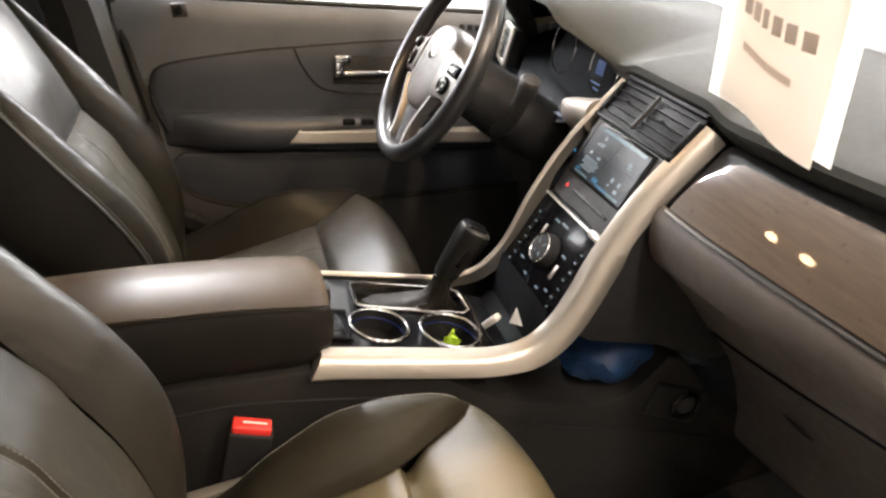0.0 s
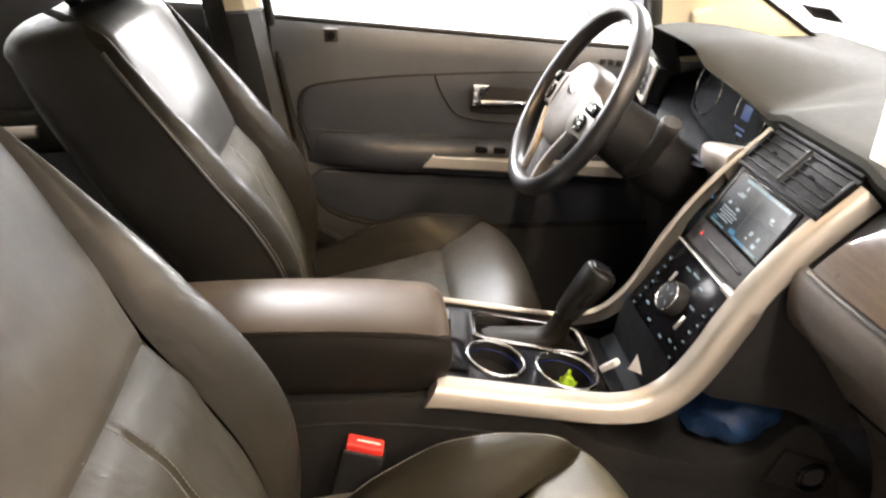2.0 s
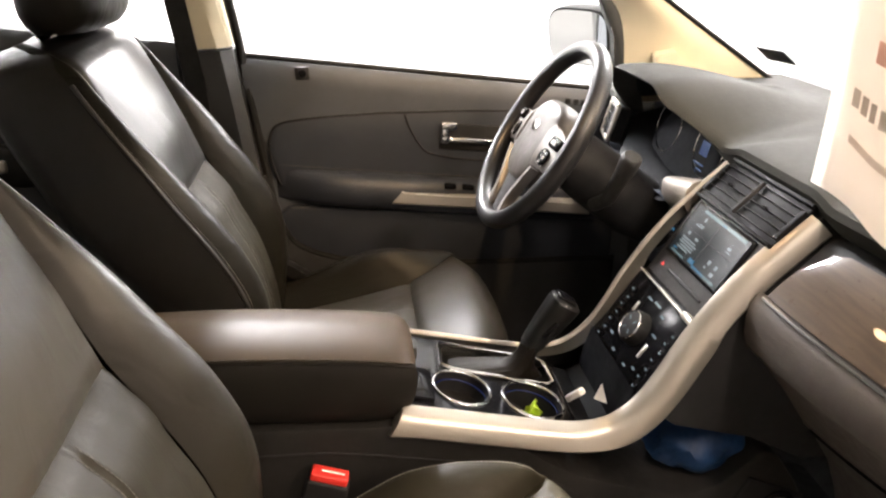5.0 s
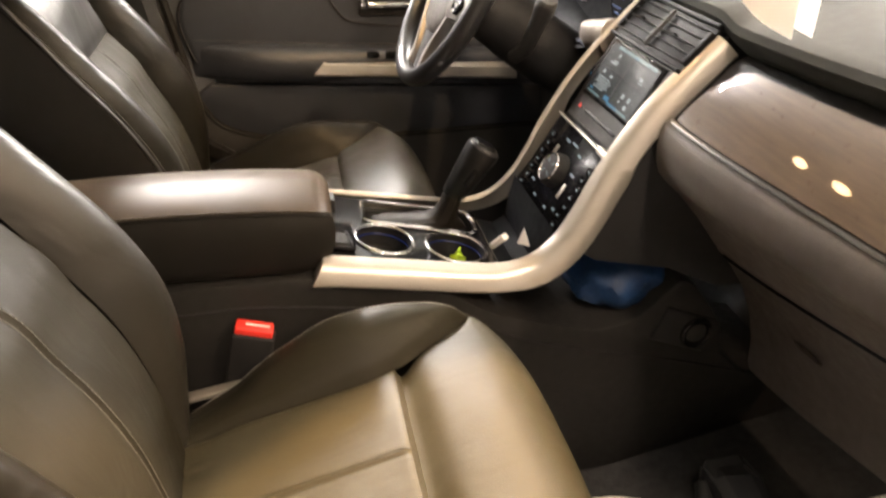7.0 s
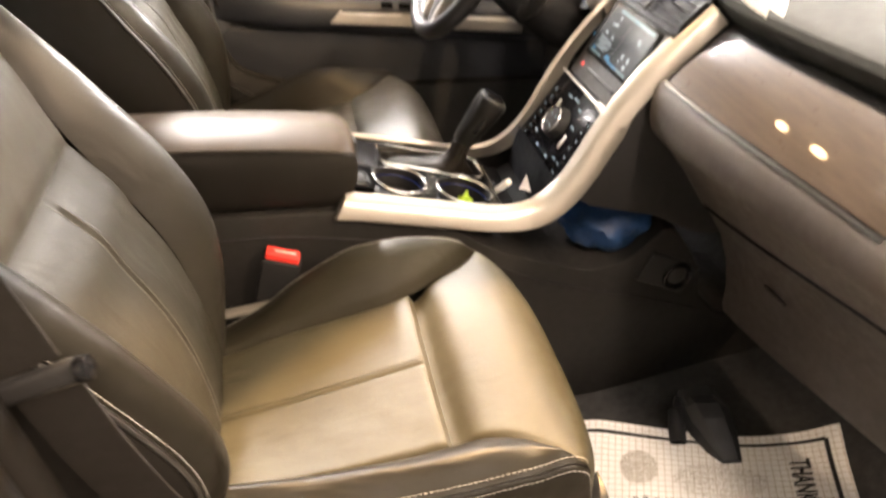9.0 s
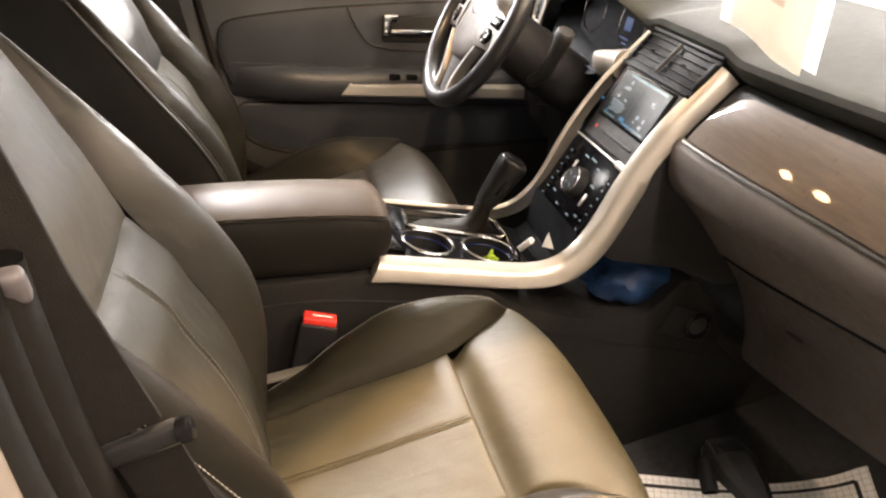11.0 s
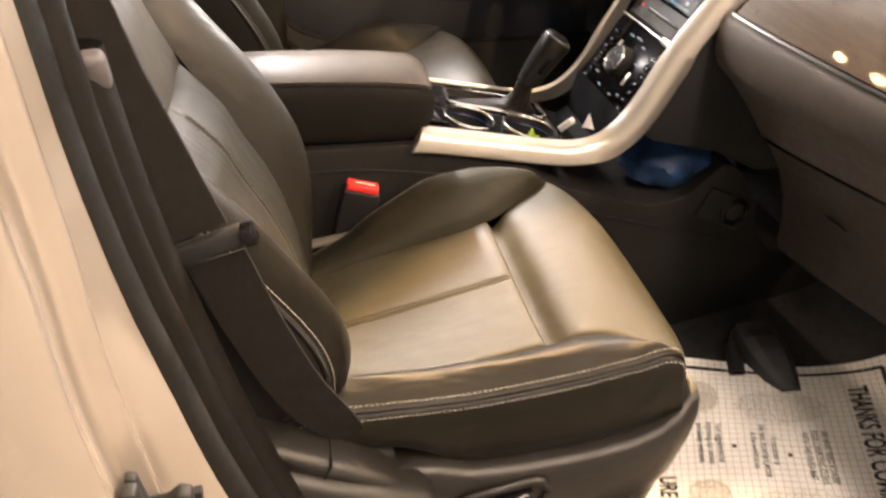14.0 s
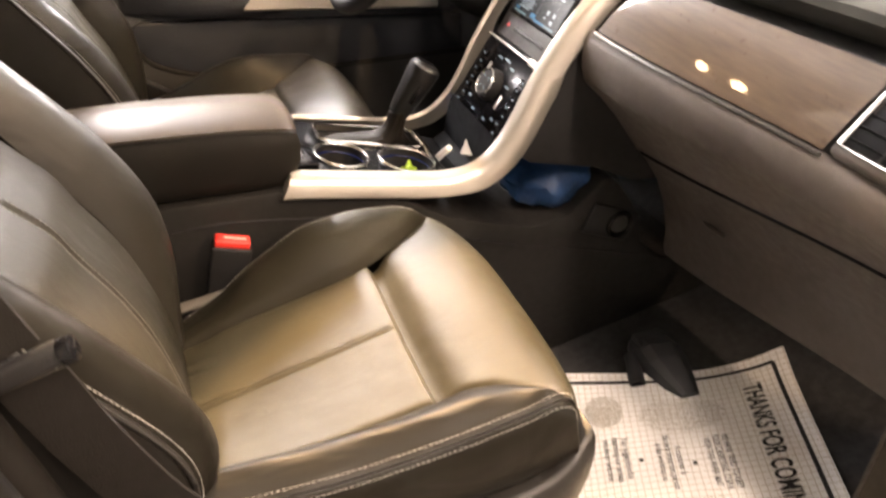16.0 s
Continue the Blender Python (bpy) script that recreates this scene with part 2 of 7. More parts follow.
def tab(x, rows):
    """Smooth interpolation in a small table of (x, value)."""
    if x <= rows[0][0]:
        return rows[0][1]
    if x >= rows[-1][0]:
        return rows[-1][1]
    for k in range(len(rows) - 1):
        x0, y0 = rows[k]
        x1, y1 = rows[k + 1]
        if x <= x1:
            break

    def slope(i):
        if i == 0 or i == len(rows) - 1:
            j = min(max(i, 1), len(rows) - 1)
            return (rows[j][1] - rows[j - 1][1]) / (rows[j][0] - rows[j - 1][0])
        return (rows[i + 1][1] - rows[i - 1][1]) / (rows[i + 1][0] - rows[i - 1][0])

    h = x1 - x0
    t = (x - x0) / h
    return (2 * t**3 - 3 * t**2 + 1) * y0 + (t**3 - 2 * t**2 + t) * h * slope(k) + (-2 * t**3 + 3 * t**2) * y1 + (t**3 - t**2) * h * slope(k + 1)


def smooth01(t):
    t = min(1, max(0, t))
    return t * t * (3 - 2 * t)


def curve_points(ctrl, n):
    """n + 1 points on a smooth curve through ctrl."""
    c = [Vector(p) for p in ctrl]
    c = [2 * c[0] - c[1]] + c + [2 * c[-1] - c[-2]]
    segs = len(c) - 3
    out = []
    for i in range(n + 1):
        u = i / n * segs
        k = min(int(u), segs - 1)
        t = u - k
        p0, p1, p2, p3 = c[k:k + 4]
        out.append(0.5 * ((2 * p1) + (p2 - p0) * t + (2 * p0 - 5 * p1 + 4 * p2 - p3) * t * t + (3 * p1 - p0 - 3 * p2 + p3) * t**3))
    return out


def skin(bm, rows, closed=False):
    """Faces between rows of points."""
    vs = [[bm.verts.new(p) for p in r] for r in rows]
    m = len(rows[0])
    for i in range(len(rows) - 1):
        for j in range(m if closed else m - 1):
            k = (j + 1) % m
            q = [vs[i][j], vs[i][k], vs[i + 1][k], vs[i + 1][j]]
            if len({tuple(round(c, 6) for c in v.co) for v in q}) >= 3:
                bm.faces.new(q)
    return vs


def loft(bm, rings, cap=True):
    vs = skin(bm, rings, True)
    if cap:
        bm.faces.new(vs[0])
        bm.faces.new(vs[-1])


def tube(bm, pts, r, n=10, cap=True, flat=1.0):
    """A round tube along points; r is a number or one per point."""
    pts = [Vector(p) for p in pts]
    rings = []
    up = Vector((0, 0, 1))
    for i, p in enumerate(pts):
        d = (pts[min(i + 1, len(pts) - 1)] - pts[max(i - 1, 0)]).normalized()
        a = d.cross(up)
        if a.length < 1e-3:
            a = d.cross(Vector((0, 1, 0)))
        a.normalize()
        b = d.cross(a)
        rad = r[i] if isinstance(r, (list, tuple)) else r
        rings.append([p + rad * (math.cos(2 * math.pi * k / n) * a + flat * math.sin(2 * math.pi * k / n) * b) for k in range(n)])
    loft(bm, rings, cap)


def rbox(bm, m, sx, sy, sz, r=0.004, seg=2):
    """A bevelled box of that size at the pose m."""
    t = bmesh.new()
    bmesh.ops.create_cube(t, size=1.0, matrix=Matrix.Diagonal((sx, sy, sz, 1)))
    if r > 0:
        bmesh.ops.bevel(t, geom=list(t.edges), offset=r, segments=seg, affect="EDGES", profile=0.5)
    t.transform(m)
    me = bpy.data.meshes.new("tmp")
    t.to_mesh(me)
    t.free()
    bm.from_mesh(me)
    bpy.data.meshes.remove(me)


def prism(bm, outline, axis, a, b, r=0.0, seg=2):
    """A solid from an outline in two axes, pulled along the third from a to b. axis 'y': outline is (x, z); 'z': (x, y); 'x': (y, z)."""
    t = bmesh.new()

    def place(p, v):
        return (p[0], v, p[1]) if axis == "y" else (p[0], p[1], v) if axis == "z" else (v, p[0], p[1])

    lo = [t.verts.new(place(p, a)) for p in outline]
    hi = [t.verts.new(place(p, b)) for p in outline]
    t.faces.new(lo)
    t.faces.new(hi)
    n = len(outline)
    for i in range(n):
        t.faces.new((lo[i], lo[(i + 1) % n], hi[(i + 1) % n], hi[i]))
    bmesh.ops.recalc_face_normals(t, faces=t.faces)
    if r > 0:
        bmesh.ops.bevel(t, geom=[e for e in t.edges if e.calc_face_angle(0) > 0.5], offset=r, segments=seg, affect="EDGES", profile=0.5)
    me = bpy.data.meshes.new("tmp")
    t.to_mesh(me)
    t.free()
    bm.from_mesh(me)
    bpy.data.meshes.remove(me)


def ring(bm, m, r, w, n=40, k=8, flat=1.0):
    """A torus of radius r and tube w at the pose m, lying in its xy plane."""
    rows = []
    for i in range(n + 1):
        a = 2 * math.pi * i / n
        rows.append([m @ Vector(((r + w * math.cos(2 * math.pi * j / k)) * math.cos(a), (r + w * math.cos(2 * math.pi * j / k)) * math.sin(a), flat * w * math.sin(2 * math.pi * j / k))) for j in range(k)])
    skin(bm, rows, True)


def disc(bm, m, r, h, n=32, r2=None, bev=0.0):
    """A round body from z = 0 to h at the pose m, with a softened top edge."""
    r2 = r if r2 is None else r2
    prof = [(r, 0), (r2, h - bev), (r2 - bev * 0.3, h - bev * 0.3), (r2 - bev, h)] if bev else [(r, 0), (r2, h)]
    loft(bm, [[m @ Vector((q * math.cos(2 * math.pi * i / n), q * math.sin(2 * math.pi * i / n), z)) for i in range(n)] for q, z in prof])


def frame_at(o, ex, ey):
    """A pose with its x and y along ex and ey, z square to both."""
    ex, ey = Vector(ex).normalized(), Vector(ey).normalized()
    ez = ex.cross(ey).normalized()
    m = Matrix((ex, ey, ez)).transposed().to_4x4()
    m.translation = Vector(o)
    return m


def stitches(bm, pts, step=0.0062, length=0.0040, r=0.00050):
    """Short thread dashes along a line."""
    pts = [Vector(p) for p in pts]
    run, nxt = 0.0, 0.0
    for a, b in zip(pts, pts[1:]):
        d = b - a
        L = d.length
        if L < 1e-6:
            continue
        while nxt < run + L:
            p = a + d * ((nxt - run) / L)
            q = p + d / L * length
            u = d.normalized().cross(Vector((0.3, 0.2, 0.93))).normalized() * r
            w = d.normalized().cross(u).normalized() * r
            vs = [bm.verts.new(x) for x in (p + u, p + w, p - u, p - w, q + u, q + w, q - u, q - w)]
            for i in range(4):
                j = (i + 1) % 4
                bm.faces.new((vs[i], vs[j], vs[4 + j], vs[4 + i]))
            bm.faces.new(vs[:4])
            bm.faces.new(vs[4:])
            nxt += step
        run += L


def lettering(name, words, m, size, mat, parent, align="LEFT", thick=0.0003, squeeze=1.0, bold=0.0):
    cu = bpy.data.curves.new(name, "FONT")
    cu.body, cu.size, cu.extrude, cu.align_x, cu.offset = words, size, thick, align, bold * size
    tmp = bpy.data.objects.new(name, cu)
    scene.collection.objects.link(tmp)
    dg = bpy.context.evaluated_depsgraph_get()
    me = bpy.data.meshes.new_from_object(tmp.evaluated_get(dg))
    bpy.data.objects.remove(tmp)
    bpy.data.curves.remove(cu)
    base = ORIGIN[parent.name]
    me.transform(Matrix.Translation(-base) @ m @ Matrix.Diagonal((squeeze, 1, 1, 1)))
    me.materials.clear()
    me.materials.append(mat)
    ob = new(name, me)
    ORIGIN[ob.name] = base
    ob.parent = parent
    return ob


# ---- the workshop round the car ----
bm = B()
rbox(bm, pose(0, 0, 0.08), 14, 14, 0.1, 0)
solid("ground", bm, CONCRETE, "grey concrete workshop floor under the car", "floor", "structure", False)
# south and east walls are unseen, added dark to dim the near side
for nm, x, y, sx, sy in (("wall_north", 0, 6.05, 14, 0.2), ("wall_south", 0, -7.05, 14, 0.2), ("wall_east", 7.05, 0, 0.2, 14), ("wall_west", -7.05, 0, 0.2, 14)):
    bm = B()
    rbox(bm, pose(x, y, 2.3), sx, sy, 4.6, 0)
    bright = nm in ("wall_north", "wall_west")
    solid(nm, bm, WALL if bright else WALL_NEAR, ("white" if bright else "grey") + " workshop wall outside the car, the grey ones darkened to cut light", "wall", "structure", False)
bm = B()
rbox(bm, pose(0, 0, 4.65), 14, 14, 0.1, 0)
solid("ceiling", bm, WALL, "white painted workshop ceiling", "ceiling", "structure", False)
# assumed fixtures, all out of view
for lx, ly in ((-3.4, 4.6), (-0.2, 4.9), (4.6, 5.0), (4.8, -1.8), (3.2, -4.4), (0.6, -4.2)):
    lt = thing("ceiling_light", (lx, ly, 4.6), "assumed white tube light fixture on the workshop ceiling, out of view", "light", "workshop tube lights")
    bm = B()
    rbox(bm, pose(lx, ly, 4.50), 0.34, 2.5, 0.2, 0.02)
    part("housing", bm, WALL, lt)
    bm = B()
    rbox(bm, pose(lx, ly, 4.385), 0.28, 2.4, 0.03, 0.01)
    part("tube", bm, TUBE_GLOW, lt, "glowing tube")


# ---- the car shell ----
def floor_z(x):
    return tab(x, [(-1.2, 0.41), (0.55, 0.405), (0.72, 0.405), (0.87, 0.43), (1.10, 0.469), (1.25, 0.50), (1.38, 0.60), (1.48, 0.80)])


bm = B()
xs = [-1.2 + 0.045 * i for i in range(60)]
skin(bm, [[(x, -0.80 + 1.6 * j / 12, floor_z(x) - 0.004) for j in range(13)] for x in xs])
bmesh.ops.solidify(bm, geom=bm.faces[:], thickness=0.03)
solid("floor", bm, CARPET, "black carpet on the cabin floor and toe board", "carpet", "structure")
for sy, nm in ((-1, "sill_near"), (1, "sill_far")):
    bm = B()
    prism(bm, [(sy * 0.78, 0.30), (sy * 0.92, 0.30), (sy * 0.93, 0.42), (sy * 0.86, 0.47), (sy * 0.79, 0.46)], "x", -1.2, 1.35, 0.008)
    solid(nm, bm, PAINT, "champagne painted door sill of the car", "sill", "structure")
# roof and headliner, rear bulkhead, firewall
bm = B()
skin(bm, [[(-1.25 + 2.0 * i / 16, -0.64 + 1.28 * j / 12, 1.745 + 0.035 * (1 - ((j - 6) / 6) ** 2) - 0.02 * abs(i / 16 - 0.45)) for j in range(13)] for i in range(17)])
bmesh.ops.solidify(bm, geom=bm.faces[:], thickness=-0.04)
solid("headliner", bm, CREAM, "cream fabric headliner under the car roof", "headliner", "structure")
bm = B()
rbox(bm, pose(-1.25, 0, 0.9), 0.08, 1.5, 1.0, 0.02)
solid("bulkhead", bm, DARK, "dark panel behind the rear seats", "panel", "structure")
bm = B()
rbox(bm, pose(1.50, 0, 0.80), 0.06, 1.7, 0.85, 0.02)
solid("firewall", bm, DARK, "black lining of the firewall", "panel", "structure")
for sy, nm in ((1, "roof_rail_far"), (-1, "roof_rail_near")):
    bm = B()
    tube(bm, curve_points([(-1.25, sy * 0.63, 1.70), (-0.2, sy * 0.655, 1.745), (0.55, sy * 0.66, 1.715), (0.80, sy * 0.665, 1.63)], 20), 0.045, 10)
    solid(nm, bm, CREAM, "cream trim along the roof side rail", "trim", "structure")
# windscreen and glass
def pane(name, a, b, c, d, label):
    bm = B()
    a, b, c, d = (Vector(p) for p in (a, b, c, d))
    n = (b - a).cross(d - a).normalized() * 0.004
    lo = [bm.verts.new(p) for p in (a, b, c, d)]
    hi = [bm.verts.new(p + n) for p in (a, b, c, d)]
    bm.faces.new(lo)
    bm.faces.new(hi)
    for i in range(4):
        bm.faces.new((lo[i], lo[(i + 1) % 4], hi[(i + 1) % 4], hi[i]))
    ob = solid(name, bm, PANE, label, "window", "structure", False)
    ob.visible_shadow = False
    return ob


pane("windscreen", (1.40, -0.74, 1.262), (1.40, 0.74, 1.262), (0.76, 0.62, 1.735), (0.76, -0.62, 1.735), "clear windscreen above the dashboard")
pane("window_1", (0.10, 0.785, 1.30), (1.02, 0.785, 1.20), (0.86, 0.70, 1.66), (0.06, 0.70, 1.72), "clear raised window of the driver door")
pane("window_2", (-1.2, 0.785, 1.32), (-0.06, 0.785, 1.30), (-0.08, 0.70, 1.72), (-1.2, 0.70, 1.70), "clear window of the far rear door")


# far A pillar with its speaker cover
def pillar_pt(u, v):
    """u along the pillar from the dashboard up, v across it from the windscreen to the side window."""
    e1 = Vector((tab(u, [(0, 1.385), (0.5, 1.035), (1, 0.70)]), tab(u, [(0, 0.70), (1, 0.60)]), tab(u, [(0, 1.225), (0.5, 1.455), (1, 1.68)])))
    e2 = Vector((tab(u, [(0, 0.99), (0.28, 0.975), (0.5, 0.925), (1, 0.63)]), tab(u, [(0, 0.735), (1, 0.64)]), tab(u, [(0, 1.20), (0.28, 1.36), (0.5, 1.455), (1, 1.70)])))
    p = e1.lerp(e2, v)
    p.y -= 0.028 * math.sin(math.pi * min(1, max(0, v))) * (1 - 0.4 * u)
    return p


pil = thing("pillar_trim", (1.2, 0.70, 1.2), "cream A pillar trim beside the windscreen", "pillar", kind="structure")
bm = B()
skin(bm, [[pillar_pt(i / 20, j / 12) for j in range(13)] for i in range(21)])
bmesh.ops.solidify(bm, geom=bm.faces[:], thickness=-0.012)
part("cover", bm, CREAM, pil)
bm = B()
cover = [Vector((1.043, 0.672, 1.275)), Vector((1.036, 0.668, 1.325)), Vector((1.078, 0.662, 1.336)), Vector((1.128, 0.664, 1.296)), Vector((1.095, 0.668, 1.280))]
n = (cover[1] - cover[0]).cross(cover[3] - cover[0]).normalized()
if n.y > 0:
    n = -n
t0 = [bm.verts.new(p + n * 0.020) for p in cover]
t1 = [bm.verts.new(p - n * 0.02) for p in cover]
bm.faces.new(t0)
bm.faces.new(t1)
for i in range(5):
    bm.faces.new((t0[i], t0[(i + 1) % 5], t1[(i + 1) % 5], t1[i]))
bmesh.ops.bevel(bm, geom=bm.edges[:], offset=0.003, segments=2, affect="EDGES")
part("speaker_cover", bm, CREAM, pil)
bm = B()
tube(bm, [pillar_pt(i / 20, -0.01) for i in range(21)], 0.006, 6)
part("edge_seal", bm, RUBBER, pil)

# wing mirror outside the far window
mir = thing("wing_mirror", (0.98, 0.98, 1.30), "black wing mirror outside the driver window", "mirror")
mm = frame_at((0.942, 0.96, 1.331), (0.60, -0.80, 0.0), (-0.10, -0.08, 0.99))
oval = []
for k in range(48):
    a = 2 * math.pi * k / 48
    c, d = math.cos(a), math.sin(a)
    r = (abs(c / 0.098) ** 4 + abs(d / 0.074) ** 4) ** -0.25
    oval.append(Vector((r * c, r * d, 0)))
bm = B()
loft(bm, [[mm @ Vector((p.x * s, p.y * s, -h)) for p in oval] for s, h in ((0.95, 0.004), (1.0, -0.004), (1.03, 0.01), (1.0, 0.05), (0.8, 0.09), (0.4, 0.105))])
part("housing", bm, DARK, mir)
bm = B()
loft(bm, [[mm @ Vector((p.x * 0.95, p.y * 0.94, h)) for p in oval] for h in (0.0045, 0.0065)])
part("mirror_glass", bm, material("silvered_glass", (0.93, 0.94, 0.94), 0.03, metal=1.0, vary=0.01, rough_vary=0.01), mir, "mirror glass", False)
bm = B()
tube(bm, [(1.00, 0.95, 1.295), (1.02, 0.88, 1.275), (1.02, 0.80, 1.25)], [0.03, 0.03, 0.04], 10, flat=0.6)
part("arm", bm, DARK, mir)


# ---- driver door and rear door ----
def door_shell(x0, x1, sill0, sill1, name, label, origin, mat):
    d = thing(name, origin, label, "car door")
    bm = B()
    rows = []
    for i in range(31):
        x = x0 + (x1 - x0) * i / 30
        zs = sill0 + (sill1 - sill0) * i / 30
        row = []
        for z, y in ((0.45, 0.78), (0.60, 0.765), (0.80, 0.762), (0.93, 0.762), (1.05, 0.764), (zs - 0.10, 0.757), (zs - 0.05, 0.752), (zs - 0.015, 0.755), (zs, 0.765), (zs + 0.003, 0.79), (zs - 0.02, 0.86), (0.9, 0.92), (0.45, 0.90)):
            row.append((x, y, z))
        rows.append(row)
    loft(bm, rows)
    part("panel", bm, mat, d)
    return d


def door_z(x):
    """Height of the line on which the door's armrest runs."""
    return 1.078 - 0.115 * (x - 0.14)


door = door_shell(0.085, 1.08, 1.336, 1.206, "driver_door", "closed driver door with charcoal vinyl panel and silver pull", (0.5, 0.78, 0.45), DOOR_VINYL)
# padded insert above the armrest
bm = B()
ins = [(0.158, 1.000), (0.140, 1.050), (0.128, 1.110), (0.134, 1.155), (0.156, 1.180), (0.215, 1.189), (0.32, 1.194), (0.44, 1.195), (0.71, 1.188), (1.00, 1.165), (1.00, 0.90), (0.61, 0.940), (0.40, 0.962), (0.22, 0.978)]
loop = [Vector((p.x, 0, p.z)) for p in curve_points([(x, 0, z) for x, z in ins] + [(ins[0][0], 0, ins[0][1])], 72)[:-1]]
cen = Vector((0.57, 0, 1.07))
rings = [[Vector((cen.x + (p.x - cen.x) * s, y, cen.z + (p.z - cen.z) * s)) for p in loop] for s, y in ((1.0, 0.766), (1.0, 0.757), (0.992, 0.7545), (0.97, 0.7535), (0.6, 0.753))]
loft(bm, rings)
part("padded_insert", bm, DOOR_INSERT, door, "stitched charcoal vinyl insert")
# crease of the insert in front of the handle cup
bm = B()
tube(bm, curve_points([(0.456, 0.7525, 1.192), (0.471, 0.7525, 1.149), (0.499, 0.7525, 1.103), (0.53, 0.7525, 1.086), (0.61, 0.7525, 1.070), (0.80, 0.7525, 1.050)], 30), 0.0030, 6, flat=0.8)
part("insert_seam", bm, DARK, door)
bm = B()
tube(bm, [(p.x, 0.7555, p.z) for p in loop if p.z > 1.02 and p.x < 0.99], 0.0030, 6)
part("insert_groove", bm, DARK, door)
# armrest
bm = B()
rings = []
for i in range(29):
    x = 0.136 + 0.794 * i / 28
    e = smooth01(i / 6) ** 0.6
    zt = door_z(x) - 0.010 * (1 - e)
    w = 0.003 + 0.060 * e * tab(x, [(0.15, 0.9), (0.40, 1.0), (0.70, 0.8), (0.95, 0.5)])
    h = tab(x, [(0.136, 0.075), (0.25, 0.090), (0.40, 0.092), (0.55, 0.078), (0.95, 0.055)])
    ring_pts = []
    for k in range(14):
        a = -math.pi / 2 + math.pi * k / 13
        ring_pts.append((x, 0.765 - w * max(0, math.cos(a)) ** 0.5, zt - h / 2 + h / 2 * math.sin(a)))
    ring_pts += [(x, 0.775, zt), (x, 0.775, zt - h)]
    rings.append(ring_pts)
loft(bm, rings)
part("armrest", bm, DOOR_INSERT, door, "padded charcoal armrest")
bm = B()
stitches(bm, [(x, 0.7535 - 0.004 * smooth01((x - 0.15) / 0.1), door_z(x) + 0.0035) for x in [0.15 + 0.5 * i / 40 for i in range(41)]])
part("armrest_stitching", bm, STITCH_DIM, door)
# dark map pocket below the armrest
bm = B()
prism(bm, [(0.135, 0.47), (0.130, 0.95), (0.165, 0.975), (0.35, 0.955), (0.60, 0.925), (1.00, 0.880), (1.00, 0.47)], "y", 0.748, 0.768, 0.008, 4)
part("map_pocket", bm, DOOR_INSERT, door, "black plastic map pocket")
# silver pull strip
bm = B()
rings = []
for i in range(17):
    x = 0.415 + 0.50 * i / 16
    zt = 1.013 - 0.12 * (x - 0.44)
    lean = 0.030 if i == 0 else 0.0
    rings.append([(x + lean, 0.709, zt), (x + lean * 0.8, 0.700, zt - 0.006), (x, 0.699, zt - 0.030), (x, 0.706, zt - 0.036), (x, 0.76, zt - 0.036), (x + lean, 0.76, zt)])
loft(bm, rings)
part("pull_strip", bm, SILVER, door, "satin silver door pull strip")
# switches on the armrest
for k in range(4):
    bm = B()
    rbox(bm, pose(0.56 + 0.045 * k, 0.716, 1.030 - 0.12 * (0.12 + 0.045 * k), 0, 7, 0), 0.030, 0.022, 0.012, 0.003)
    part("window_switch", bm, GLOSS, door)
# inner handle: dark cup, chrome lever and lock tab
bm = B()
rbox(bm, pose(0.615, 0.752, 1.126, 0, 6, 0), 0.148, 0.010, 0.066, 0.005)
cup = part("handle_cup", bm, DARK, door, "dark recessed handle cup")
bm = B()
rbox(bm, pose(0.620, 0.742, 1.120, 0, 6, 0), 0.12, 0.014, 0.014, 0.005, 3)
rbox(bm, pose(0.553, 0.742, 1.137, 0, 6, 0), 0.022, 0.014, 0.042, 0.005, 3)
part("lever", bm, CHROME, cup, "chrome release lever")
bm = B()
rbox(bm, pose(0.563, 0.741, 1.160, 0, 6, 0), 0.040, 0.014, 0.020, 0.005, 3)
part("lock_tab", bm, CHROME, cup, "chrome lock tab")
# lock pin bezel near the sill
bm = B()
rbox(bm, pose(0.222, 0.750, 1.298, 8, 0, 0), 0.032, 0.006, 0.032, 0.003)
bez = part("lock_bezel", bm, PLASTIC, door)
bm = B()
disc(bm, frame_at((0.222, 0.7465, 1.298), (1, 0, 0), (0, 0, 1)), 0.009, 0.004, 16)
part("lock_pin", bm, GLOSS, bez)
# demister vent slots at the front of the sill
for k in range(5):
    bm = B()
    rbox(bm, pose(0.86 + 0.020 * k, 0.7500, 1.206 - 0.0026 * k, 0, 7, 0), 0.013, 0.006, 0.014, 0.002)
    part("demister_slot", bm, DARK, door)
# window frame seal along the sill
bm = B()
tube(bm, [(0.085 + 0.995 * i / 12, 0.776, 1.341 - 0.13 * i / 12) for i in range(13)], 0.007, 6)
part("sill_seal", bm, RUBBER, door)
bm = B()
prism(bm, [(0.985, 1.20), (1.035, 1.20), (1.015, 1.37), (0.95, 1.46), (0.915, 1.47), (0.965, 1.36)], "y", 0.758, 0.785, 0.004)
part("mirror_triangle", bm, DARK, door, "black sail panel")

rdoor = door_shell(-1.15, -0.055, 1.50, 1.375, "rear_door", "closed rear door with dark panel and silver strip", (-0.6, 0.78, 0.45), PLASTIC)
bm = B()
rbox(bm, pose(-0.60, 0.735, 1.115), 0.8, 0.06, 0.10, 0.02, 3)
part("armrest", bm, LEATHER, rdoor)
bm = B()
rbox(bm, pose(-0.70, 0.70, 1.124), 0.5, 0.02, 0.030, 0.008, 3)
part("pull_strip", bm, SILVER, rdoor, "satin silver strip")

